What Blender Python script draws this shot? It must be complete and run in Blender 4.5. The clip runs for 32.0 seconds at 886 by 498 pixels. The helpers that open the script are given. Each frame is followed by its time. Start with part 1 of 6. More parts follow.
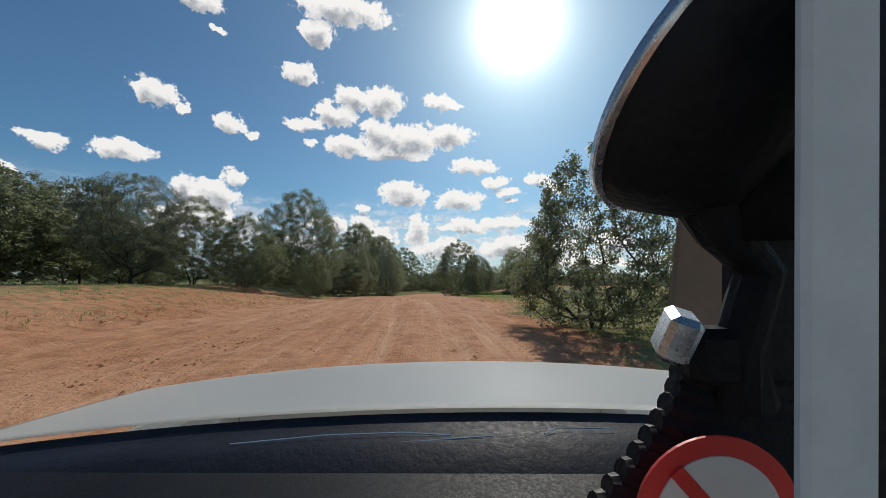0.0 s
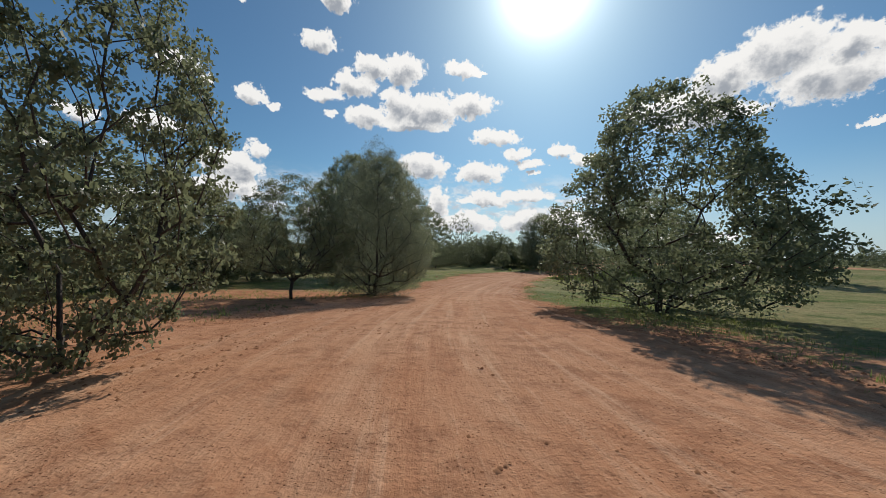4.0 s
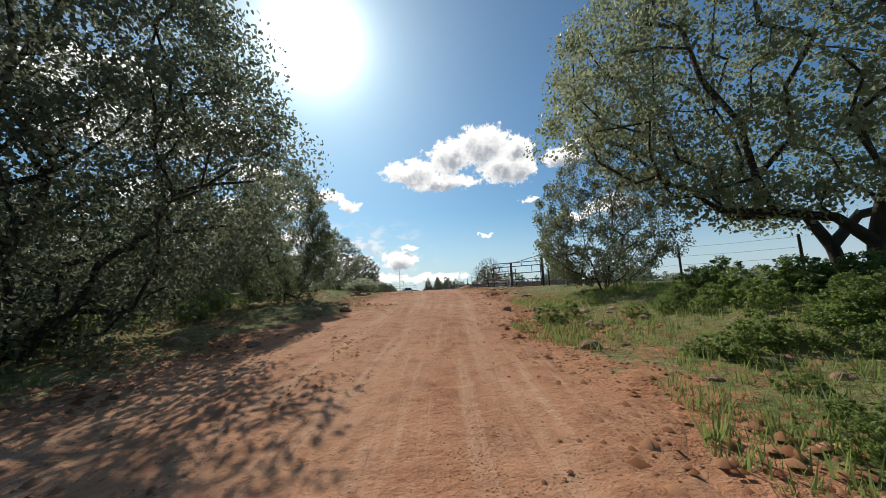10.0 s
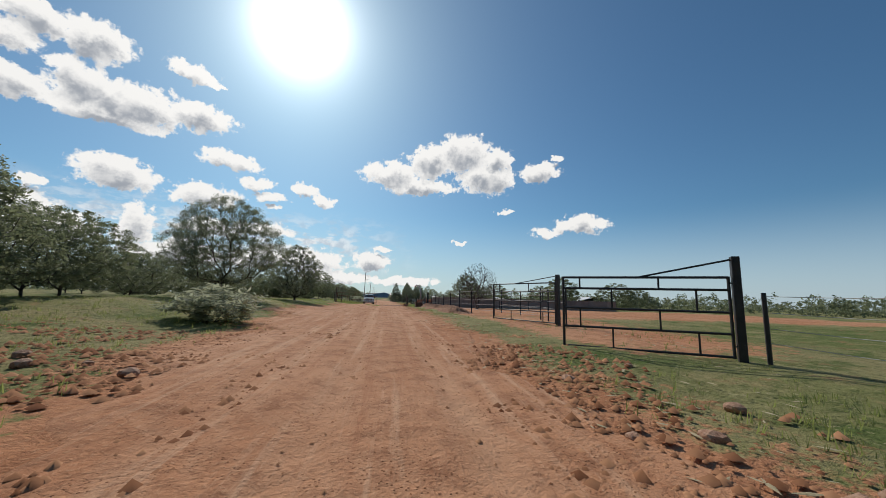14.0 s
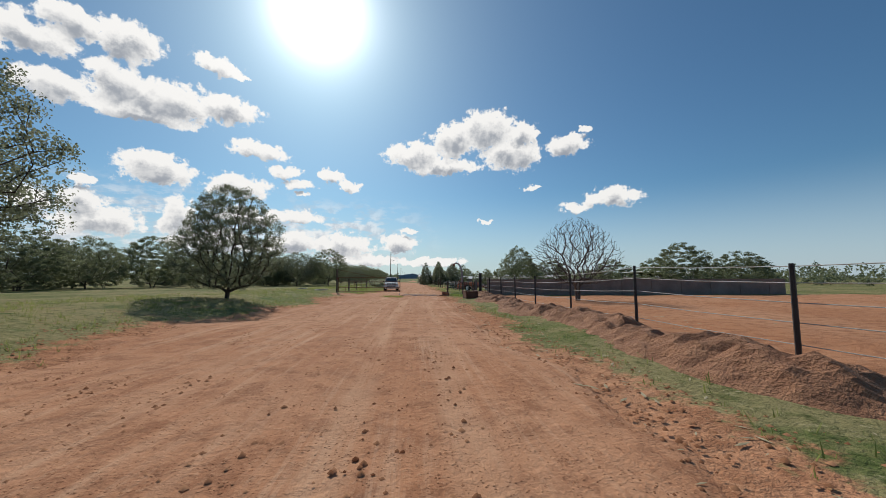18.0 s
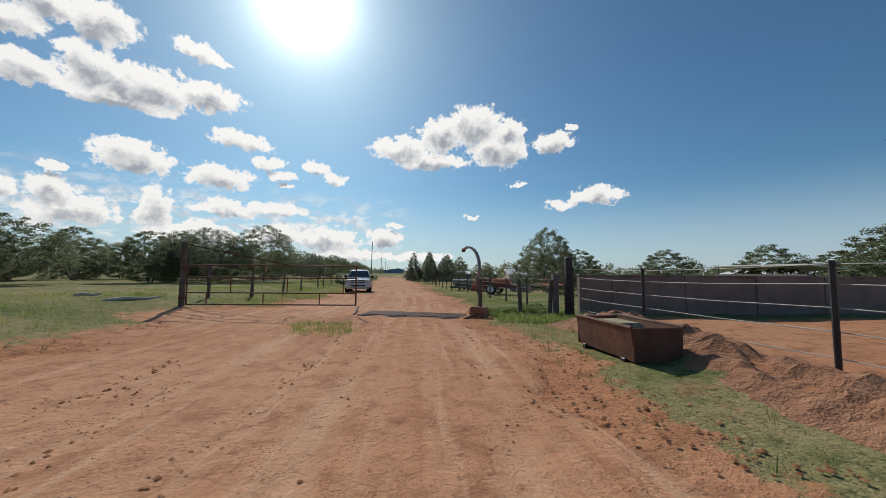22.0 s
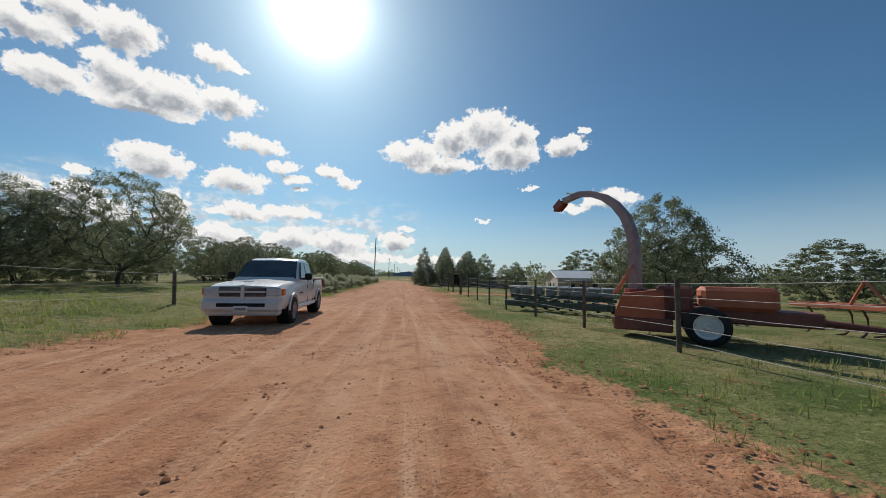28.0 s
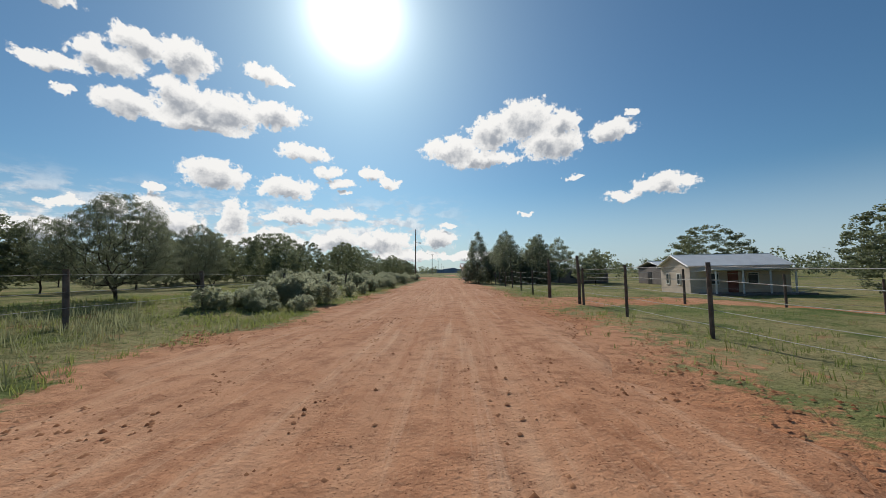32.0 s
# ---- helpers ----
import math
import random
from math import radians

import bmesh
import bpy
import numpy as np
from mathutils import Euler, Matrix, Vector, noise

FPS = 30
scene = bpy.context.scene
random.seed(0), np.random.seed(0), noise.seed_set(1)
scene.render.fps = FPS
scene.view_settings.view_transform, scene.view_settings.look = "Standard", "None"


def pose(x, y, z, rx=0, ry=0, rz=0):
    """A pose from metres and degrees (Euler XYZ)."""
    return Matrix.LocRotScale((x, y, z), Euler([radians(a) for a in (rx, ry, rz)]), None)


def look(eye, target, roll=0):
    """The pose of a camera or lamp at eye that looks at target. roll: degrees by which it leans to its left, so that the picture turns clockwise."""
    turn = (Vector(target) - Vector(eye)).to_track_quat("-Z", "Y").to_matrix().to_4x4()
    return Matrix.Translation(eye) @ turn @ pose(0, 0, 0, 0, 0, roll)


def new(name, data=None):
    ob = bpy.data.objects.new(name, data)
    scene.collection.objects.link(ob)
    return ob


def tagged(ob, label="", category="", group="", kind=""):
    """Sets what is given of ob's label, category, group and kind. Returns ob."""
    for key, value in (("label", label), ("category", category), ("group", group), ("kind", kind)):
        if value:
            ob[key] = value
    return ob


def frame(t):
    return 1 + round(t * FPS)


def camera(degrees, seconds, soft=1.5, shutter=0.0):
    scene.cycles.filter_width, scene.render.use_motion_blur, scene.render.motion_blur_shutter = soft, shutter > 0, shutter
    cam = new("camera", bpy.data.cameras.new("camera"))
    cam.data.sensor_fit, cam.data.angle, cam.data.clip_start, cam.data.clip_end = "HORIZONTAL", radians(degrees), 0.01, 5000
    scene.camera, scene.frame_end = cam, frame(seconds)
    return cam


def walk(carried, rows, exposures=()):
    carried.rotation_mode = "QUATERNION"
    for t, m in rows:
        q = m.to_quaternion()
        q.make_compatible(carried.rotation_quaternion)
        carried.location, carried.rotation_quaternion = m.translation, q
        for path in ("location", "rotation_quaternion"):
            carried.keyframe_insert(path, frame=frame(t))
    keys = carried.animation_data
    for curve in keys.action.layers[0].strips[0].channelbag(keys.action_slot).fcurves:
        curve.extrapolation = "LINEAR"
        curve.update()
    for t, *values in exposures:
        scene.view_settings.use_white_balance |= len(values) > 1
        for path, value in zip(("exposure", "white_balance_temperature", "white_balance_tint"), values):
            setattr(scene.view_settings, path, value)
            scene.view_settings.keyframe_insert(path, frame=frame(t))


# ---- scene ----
# the drive: seconds, place, tilt, lean and turn
PATH = [
    (0.0, -0.00, 0.00, 1.350, 95.09, -0.15, 1.68),
    (0.5, -0.69, 4.45, 1.461, 95.09, -0.58, 0.53),
    (1.0, -1.10, 9.54, 1.572, 94.77, -0.80, 1.51),
    (1.5, -1.61, 14.16, 1.808, 94.96, -0.42, 2.84),
    (2.0, -2.23, 18.09, 1.732, 95.71, -0.12, 4.77),
    (2.5, -2.98, 22.19, 1.793, 93.92, -0.88, 6.22),
    (4.5, -6.72, 44.24, 0.392, 90.58, -1.42, 2.96),
    (5.0, -7.22, 51.22, -0.084, 92.30, -0.11, -3.64),
    (5.5, -6.80, 57.94, -0.308, 93.42, -0.54, -9.97),
    (6.0, -5.62, 64.18, -0.155, 94.24, 2.37, -14.95),
    (6.5, -3.96, 69.89, -0.121, 93.98, 2.85, -19.91),
    (7.0, -1.83, 75.31, -0.201, 93.53, 3.25, -24.63),
    (7.5, 0.34, 79.60, -0.336, 92.85, 2.89, -32.36),
    (8.0, 3.03, 83.58, -0.599, 91.25, 1.64, -36.79),
    (8.5, 5.78, 87.64, -0.930, 93.76, 0.90, -35.87),
    (9.0, 7.91, 91.43, -0.984, 93.94, -0.34, -32.52),
    (9.5, 9.82, 94.61, -0.913, 98.05, 0.71, -31.96),
    (10.0, 11.21, 97.47, -0.993, 97.24, 2.66, -31.13),
    (10.5, 12.44, 99.81, -0.925, 98.54, 1.22, -34.70),
    (11.0, 13.61, 101.76, -0.772, 101.27, -0.32, -38.94),
    (11.5, 14.74, 103.54, -0.600, 100.44, -1.85, -40.68),
    (12.0, 15.83, 105.29, -0.357, 100.56, -3.56, -39.86),
    (12.5, 16.89, 107.02, -0.126, 99.03, -0.30, -37.62),
    (13.0, 18.10, 108.88, 0.057, 99.07, -2.06, -38.80),
    (13.5, 18.88, 110.31, 0.105, 98.31, -2.80, -37.37),
    (14.0, 19.76, 111.82, 0.297, 98.13, -1.60, -36.15),
    (14.5, 20.58, 113.43, 0.511, 98.16, -2.06, -34.49),
    (16.5, 25.75, 123.17, 0.694, 94.04, 0.73, -29.03),
    (17.0, 26.82, 125.41, 0.704, 95.65, 0.51, -29.84),
    (17.5, 27.88, 127.55, 0.686, 95.12, -0.09, -31.04),
    (18.0, 28.87, 129.59, 0.721, 94.77, 0.12, -31.60),
    (18.5, 29.88, 131.55, 0.736, 94.66, -0.26, -31.81),
    (19.0, 30.88, 133.49, 0.724, 94.47, 0.05, -32.10),
    (19.5, 31.89, 135.48, 0.730, 94.99, -0.36, -31.77),
    (20.0, 33.06, 137.68, 0.718, 94.80, 0.26, -31.45),
    (20.5, 34.28, 140.09, 0.638, 94.75, 0.47, -31.06),
    (21.0, 35.60, 142.61, 0.563, 94.25, 0.42, -31.10),
    (21.5, 36.94, 145.28, 0.548, 94.72, -0.16, -32.20),
    (22.0, 38.37, 147.91, 0.602, 94.00, -0.48, -33.93),
    (22.5, 39.77, 150.28, 0.558, 94.22, 0.60, -34.40),
    (23.0, 40.98, 152.25, 0.485, 91.57, 2.60, -33.89),
    (23.5, 41.94, 153.99, 0.444, 92.26, 3.48, -33.54),
    (24.0, 42.81, 155.62, 0.503, 94.29, 2.21, -34.04),
    (24.5, 43.57, 156.97, 0.513, 97.02, 2.54, -32.94),
    (25.0, 44.23, 158.18, 0.476, 96.01, 2.14, -33.49),
    (25.5, 44.83, 159.39, 0.456, 94.46, 3.03, -32.19),
    (27.5, 47.53, 163.94, 0.348, 92.77, 2.19, -32.39),
    (28.0, 48.20, 165.36, 0.349, 94.54, -0.98, -32.17),
    (28.5, 48.93, 166.84, 0.340, 94.16, -1.23, -32.09),
    (29.0, 49.72, 168.46, 0.367, 94.05, -0.21, -30.99),
    (29.5, 50.55, 170.19, 0.365, 94.71, -0.31, -30.03),
    (30.0, 51.40, 171.97, 0.357, 94.24, -0.46, -29.27),
    (30.5, 52.26, 173.94, 0.345, 94.31, 0.30, -28.18),
    (31.0, 53.34, 176.08, 0.294, 94.39, 0.44, -26.90),
    (31.5, 54.11, 177.95, 0.247, 93.94, 0.48, -25.72),
    (32.0, 54.58, 179.49, 0.216, 93.89, 0.88, -25.05),
]
cam = camera(103.3, 32.0, soft=0.8, shutter=0.0)
walk(cam, [(r[0], pose(*r[1:])) for r in PATH], ((0.0, -0.08), (7.0, -0.08), (8.0, 0.08), (9.0, 0.28), (10.0, 0.15), (11.0, 0.0), (12.0, -0.06), (32.0, -0.06)))

# ---------------------------------------------------------------- light
SUN_AZ, SUN_EL = 11.0, 37.2          # degrees clockwise from +y, degrees up
sun_way = Vector((math.sin(radians(SUN_AZ)) * math.cos(radians(SUN_EL)), math.cos(radians(SUN_AZ)) * math.cos(radians(SUN_EL)), math.sin(radians(SUN_EL))))
sun_data = bpy.data.lights.new("sun", "SUN")
sun_data.energy, sun_data.angle, sun_data.color = 3.2, radians(0.53), (1.0, 0.95, 0.86)
sun = new("sun", sun_data)
sun.matrix_world = look(sun_way * 100, (0, 0, 0))


def node(tree, kind, operation=""):
    n = tree.nodes.new(kind)
    if operation:
        n.operation = operation
    return n


def math_node(tree, op, a, b=None, c=None, clamp=False):
    n = tree.nodes.new("ShaderNodeMath")
    n.operation, n.use_clamp = op, clamp
    for i, v in enumerate((a, b, c)):
        if v is None:
            continue
        if isinstance(v, (int, float)):
            n.inputs[i].default_value = v
        else:
            tree.links.new(v, n.inputs[i])
    return n.outputs[0]


def span(tree, v, a, b, lo=0.0, hi=1.0, smooth=True):
    n = tree.nodes.new("ShaderNodeMapRange")
    n.interpolation_type = "SMOOTHSTEP" if smooth else "LINEAR"
    n.inputs[1].default_value, n.inputs[2].default_value, n.inputs[3].default_value, n.inputs[4].default_value = a, b, lo, hi
    tree.links.new(v, n.inputs[0])
    return n.outputs[0]


def blend(tree, f, a, b, mode="MIX"):
    n = tree.nodes.new("ShaderNodeMix")
    n.data_type, n.blend_type = "RGBA", mode
    for sock, v in ((n.inputs[0], f), (n.inputs[6], a), (n.inputs[7], b)):
        if isinstance(v, (int, float)):
            sock.default_value = v
        elif isinstance(v, tuple):
            sock.default_value = (*v, 1.0)[:4]
        else:
            tree.links.new(v, sock)
    return n.outputs[2]


def noise_tex(tree, vec, scale, detail=5.0, rough=0.55, out=0):
    n = tree.nodes.new("ShaderNodeTexNoise")
    n.inputs["Scale"].default_value, n.inputs["Detail"].default_value, n.inputs["Roughness"].default_value = scale, detail, rough
    if vec is not None:
        tree.links.new(vec, n.inputs["Vector"])
    return n.outputs[out]


# sky with fair-weather cumulus: azimuth, elevation, half width, half height in degrees
HIGH_CLOUDS = ((-24.0, 22.9, 2.9, 0.9), (-19.6, 24.9, 3.2, 1.8), (-16.6, 27.4, 2.8, 1.8), (-11.9, 27.4, 3.4, 2.1), (-17.6, 20.6, 2.9, 1.8), (-12.4, 22.8, 3.2, 2.5), (-7.9, 22.0, 6.0, 2.7), (-0.8, 22.9, 4.0, 2.0),
               (-10.5, 20.2, 6.6, 1.4), (-2.2, 27.8, 3.0, 1.2), (0.6, 27.2, 1.0, 0.5), (26.9, 19.7, 4.6, 2.2), (33.5, 21.9, 3.8, 2.9), (39.0, 23.3, 4.8, 3.2), (42.8, 19.4, 4.8, 2.6), (31.5, 18.0, 6.4, 1.5), (45.0, 22.3, 2.2, 1.8),
               (51.8, 20.0, 3.2, 1.6), (54.2, 22.0, 1.0, 0.5), (-42.3, 22.9, 2.4, 1.7), (-39.6, 22.0, 0.8, 0.6), (-34.1, 21.3, 1.8, 1.5), (-31.4, 20.2, 1.1, 0.8))
TOP_CLOUDS = ((-25.2, 29.5, 2.6, 1.5), (-18.5, 38.0, 6.6, 1.9), (-22.8, 34.9, 2.4, 1.8), (-39.6, 34.6, 4.0, 1.1), (-36.2, 32.0, 1.2, 0.5), (-23.1, 20.4, 0.8, 0.5))
ROW_CLOUDS = ((3.3, 18.1, 4.1, 1.3), (6.8, 15.7, 2.3, 1.1), (9.2, 14.2, 2.3, 0.7), (9.6, 12.8, 1.4, 0.4), (13.8, 15.8, 2.0, 1.1), (16.4, 14.4, 1.9, 1.1), (-8.3, 13.8, 4.2, 2.0), (0.9, 12.9, 4.4, 1.8), (52.6, 10.7, 2.6, 0.9),
              (57.5, 11.8, 4.4, 1.5), (46.4, 14.3, 1.5, 0.4), (38.6, 9.0, 1.4, 0.3), (25.7, 7.8, 1.7, 0.4), (-22.6, 8.6, 2.1, 0.6), (-14.6, 11.8, 1.6, 0.5), (-51.5, 15.1, 2.3, 0.9), (-45.0, 15.5, 3.0, 1.2), (-54, 11.6, 1.0, 0.8))
BANK_CLOUDS = ((-18.4, 8.5, 1.6, 1.3), (-14.8, 9.3, 2.5, 1.8), (-13.1, 7.0, 4.4, 1.8), (-5.8, 8.4, 2.2, 2.8), (1.9, 8.9, 4.7, 1.2), (8.3, 9.3, 4.4, 1.1), (8.5, 5.2, 5.1, 1.7), (15.4, 5.3, 4.9, 2.1), (24.6, 5.6, 3.2, 1.7),
               (29.3, 2.6, 6.4, 0.8), (-24.5, 5.5, 3.5, 1.5), (-1.5, 5.0, 5.5, 1.9), (-38.5, 12.2, 1.8, 1.6), (-35.3, 11.4, 3.8, 2.1), (-33.1, 14.4, 1.5, 1.3), (-37.1, 8.6, 5.0, 1.9), (-48, 6.5, 7.0, 1.3), (19.2, 3.0, 6.0, 1.1))
world = bpy.data.worlds.new("sky")
scene.world = world
world.use_nodes = True
wt = world.node_tree
wt.nodes.clear()
sky = wt.nodes.new("ShaderNodeTexSky")
sky.sky_type, sky.sun_disc = "NISHITA", False
sky.sun_elevation, sky.sun_rotation = radians(SUN_EL), radians(SUN_AZ)
sky.air_density, sky.dust_density, sky.ozone_density = 1.0, 0.6, 1.6
way = wt.nodes.new("ShaderNodeTexCoord").outputs["Generated"]
xyz = wt.nodes.new("ShaderNodeSeparateXYZ")
wt.links.new(way, xyz.inputs[0])
az = math_node(wt, "MULTIPLY", math_node(wt, "ARCTAN2", xyz.outputs[0], xyz.outputs[1]), 57.29578)
el = math_node(wt, "MULTIPLY", math_node(wt, "ARCSINE", xyz.outputs[2]), 57.29578)
flat = wt.nodes.new("ShaderNodeCombineXYZ")
wt.links.new(az, flat.inputs[0])
wt.links.new(el, flat.inputs[1])


def cloud_field(tree, shift):
    """How deep inside the nearest cloud a way lies: 0 at its heart, 1 at its rim."""
    base = node(tree, "ShaderNodeVectorMath", operation="ADD")
    tree.links.new(flat.outputs[0], base.inputs[0])
    base.inputs[1].default_value = (0, shift, 0)
    n1 = node(tree, "ShaderNodeTexNoise")
    n1.inputs["Scale"].default_value, n1.inputs["Detail"].default_value, n1.inputs["Roughness"].default_value = 0.33, 9.0, 0.62
    tree.links.new(base.outputs[0], n1.inputs["Vector"])
    half = node(tree, "ShaderNodeVectorMath", operation="SUBTRACT")
    tree.links.new(n1.outputs["Color"], half.inputs[0])
    half.inputs[1].default_value = (0.5, 0.5, 0.5)
    sway = node(tree, "ShaderNodeVectorMath", operation="MULTIPLY")
    tree.links.new(half.outputs[0], sway.inputs[0])
    sway.inputs[1].default_value = (5.0, 3.4, 0)
    p = node(tree, "ShaderNodeVectorMath", operation="ADD")
    tree.links.new(base.outputs[0], p.inputs[0])
    tree.links.new(sway.outputs[0], p.inputs[1])
    best = None
    for a, e, w, h in HIGH_CLOUDS + TOP_CLOUDS + ROW_CLOUDS + BANK_CLOUDS:
        d = node(tree, "ShaderNodeVectorMath", operation="SUBTRACT")
        tree.links.new(p.outputs[0], d.inputs[0])
        d.inputs[1].default_value = (a, e, 0)
        k = node(tree, "ShaderNodeVectorMath", operation="MULTIPLY")
        tree.links.new(d.outputs[0], k.inputs[0])
        k.inputs[1].default_value = (math.cos(radians(e)) / w, 1 / h, 0)
        r = node(tree, "ShaderNodeVectorMath", operation="LENGTH")
        tree.links.new(k.outputs[0], r.inputs[0])
        best = r.outputs["Value"] if best is None else math_node(tree, "MINIMUM", best, r.outputs["Value"])
    return best


billow = noise_tex(wt, flat.outputs[0], 0.85, 9.0, 0.62)
here = math_node(wt, "ADD", cloud_field(wt, 0.0), math_node(wt, "MULTIPLY", math_node(wt, "SUBTRACT", billow, 0.5), 1.4))
above = math_node(wt, "ADD", cloud_field(wt, 1.1), math_node(wt, "MULTIPLY", math_node(wt, "SUBTRACT", billow, 0.5), 0.9))
cover = span(wt, here, 1.06, 0.80)
heart = span(wt, above, 0.86, 0.18)
grain = noise_tex(wt, flat.outputs[0], 0.42, 6.0, 0.55)
dark = math_node(wt, "MULTIPLY", heart, span(wt, grain, 0.32, 0.58, 0.45, 1.0), clamp=True)
cloud_color = blend(wt, dark, (0.92, 0.91, 0.89), (0.33, 0.36, 0.41))
SKY_STRENGTH = 0.064
sky_dim = blend(wt, 1.0, sky.outputs[0], (SKY_STRENGTH * 0.66, SKY_STRENGTH * 1.04, SKY_STRENGTH * 1.22), "MULTIPLY")
# bright haze round the sun
toward = node(wt, "ShaderNodeVectorMath", operation="DOT_PRODUCT")
wt.links.new(way, toward.inputs[0])
toward.inputs[1].default_value = sun_way
off_sun = math_node(wt, "MULTIPLY", math_node(wt, "ARCCOSINE", math_node(wt, "MINIMUM", toward.outputs["Value"], 0.99999)), 57.29578)
glow = math_node(wt, "ADD", math_node(wt, "MULTIPLY", math_node(wt, "EXPONENT", math_node(wt, "MULTIPLY", off_sun, -0.46)), 7.0),
                 math_node(wt, "MULTIPLY", math_node(wt, "EXPONENT", math_node(wt, "MULTIPLY", off_sun, -0.075)), 0.22))
haze = span(wt, el, 14.0, 0.0, 0.0, 0.62)
sky_haze = blend(wt, haze, sky_dim, (0.55, 0.64, 0.74))
# thin broken bank of cloud low over the horizon
squash = node(wt, "ShaderNodeVectorMath", "MULTIPLY")
wt.links.new(flat.outputs[0], squash.inputs[0])
squash.inputs[1].default_value = (0.17, 0.42, 0.0)
veil = span(wt, noise_tex(wt, squash.outputs[0], 1.6, 7.0, 0.58), 0.45, 0.60)
veil = math_node(wt, "MULTIPLY", veil, math_node(wt, "MULTIPLY", span(wt, el, 2.0, 5.0), span(wt, el, 13.5, 7.5)))
veil = math_node(wt, "MULTIPLY", veil, math_node(wt, "MULTIPLY", span(wt, az, -60.0, -30.0, 0.3, 1.0), span(wt, az, 34.0, 14.0)))
sky_haze = blend(wt, math_node(wt, "MULTIPLY", veil, 0.85), sky_haze, blend(wt, span(wt, noise_tex(wt, flat.outputs[0], 0.5, 6.0, 0.6), 0.40, 0.60), (0.88, 0.88, 0.88), (0.56, 0.60, 0.66)))
with_clouds = blend(wt, cover, sky_haze, cloud_color)
glow_rgb = wt.nodes.new("ShaderNodeCombineColor")
for i, k in enumerate((1.0, 0.97, 0.92)):
    wt.links.new(math_node(wt, "MULTIPLY", glow, k), glow_rgb.inputs[i])
total = blend(wt, 1.0, with_clouds, glow_rgb.outputs[0], "ADD")
bg = wt.nodes.new("ShaderNodeBackground")
wt.links.new(total, bg.inputs[0])
wo = wt.nodes.new("ShaderNodeOutputWorld")
wt.links.new(bg.outputs[0], wo.inputs[0])


# ---------------------------------------------------------------- materials
def plain(name, dark_c, light_c, rough=0.8, scale=4.0, fine=40.0, bump=0.3, metal=0.0, dist=0.02, random_amount=0.0, space="Object"):
    m = bpy.data.materials.new(name)
    m.use_nodes = True
    t = m.node_tree
    b = t.nodes["Principled BSDF"]
    vec = t.nodes.new("ShaderNodeTexCoord").outputs[space]
    big = noise_tex(t, vec, scale)
    small = noise_tex(t, vec, fine, 3.0, 0.7)
    f = math_node(t, "ADD", math_node(t, "MULTIPLY", span(t, big, 0.3, 0.7), 0.6), math_node(t, "MULTIPLY", span(t, small, 0.25, 0.75), 0.4))
    c = blend(t, f, dark_c, light_c)
    if random_amount:
        rnd = t.nodes.new("ShaderNodeObjectInfo").outputs["Random"]
        c = blend(t, 1.0, c, blend(t, rnd, (1 - random_amount,) * 3, (1 + random_amount * 0.5,) * 3), "MULTIPLY")
    t.links.new(c, b.inputs["Base Color"])
    b.inputs["Metallic"].default_value = metal
    t.links.new(span(t, small, 0.2, 0.8, max(rough - 0.12, 0.03), min(rough + 0.1, 1.0)), b.inputs["Roughness"])
    if bump:
        bp = t.nodes.new("ShaderNodeBump")
        bp.inputs["Strength"].default_value, bp.inputs["Distance"].default_value = bump, dist
        t.links.new(f, bp.inputs["Height"])
        t.links.new(bp.outputs[0], b.inputs["Normal"])
    return m


def leaf_material(name, dark_c, light_c, through_c, gloss=0.42):
    m = bpy.data.materials.new(name)
    m.use_nodes = True
    t = m.node_tree
    b = t.nodes["Principled BSDF"]
    geo = t.nodes.new("ShaderNodeNewGeometry")
    rnd = geo.outputs["Random Per Island"]
    patch = noise_tex(t, t.nodes.new("ShaderNodeTexCoord").outputs["Object"], 0.9, 2.0)
    f = math_node(t, "ADD", math_node(t, "MULTIPLY", rnd, 0.6), math_node(t, "MULTIPLY", span(t, patch, 0.3, 0.7), 0.4))
    t.links.new(blend(t, f, dark_c, light_c), b.inputs["Base Color"])
    b.inputs["Roughness"].default_value = gloss
    b.inputs["Specular IOR Level"].default_value = 0.35
    tr = t.nodes.new("ShaderNodeBsdfTranslucent")
    tr.inputs[0].default_value = (*through_c, 1)
    mix = t.nodes.new("ShaderNodeMixShader")
    mix.inputs[0].default_value = 0.5
    t.links.new(b.outputs[0], mix.inputs[1])
    t.links.new(tr.outputs[0], mix.inputs[2])
    t.links.new(mix.outputs[0], t.nodes["Material Output"].inputs[0])
    return m


M_OAK = leaf_material("oak_leaf", (0.060, 0.080, 0.040), (0.150, 0.175, 0.106), (0.25, 0.275, 0.15), 0.5)
M_PALE_OAK = leaf_material("pale_oak_leaf", (0.095, 0.115, 0.066), (0.250, 0.270, 0.180), (0.40, 0.43, 0.24), 0.5)
M_JUNIPER = leaf_material("juniper_leaf", (0.058, 0.076, 0.052), (0.135, 0.158, 0.110), (0.26, 0.285, 0.18), 0.55)
M_PINE = leaf_material("pine_needle", (0.065, 0.082, 0.045), (0.175, 0.195, 0.125), (0.32, 0.35, 0.20), 0.5)
M_SHRUB = leaf_material("shrub_leaf", (0.055, 0.090, 0.026), (0.165, 0.220, 0.075), (0.33, 0.42, 0.12), 0.5)
M_WEED = leaf_material("weed_leaf", (0.150, 0.170, 0.105), (0.340, 0.350, 0.240), (0.60, 0.61, 0.42), 0.75)
M_GRASS = leaf_material("grass_blade", (0.085, 0.130, 0.030), (0.290, 0.275, 0.110), (0.34, 0.38, 0.11), 0.7)
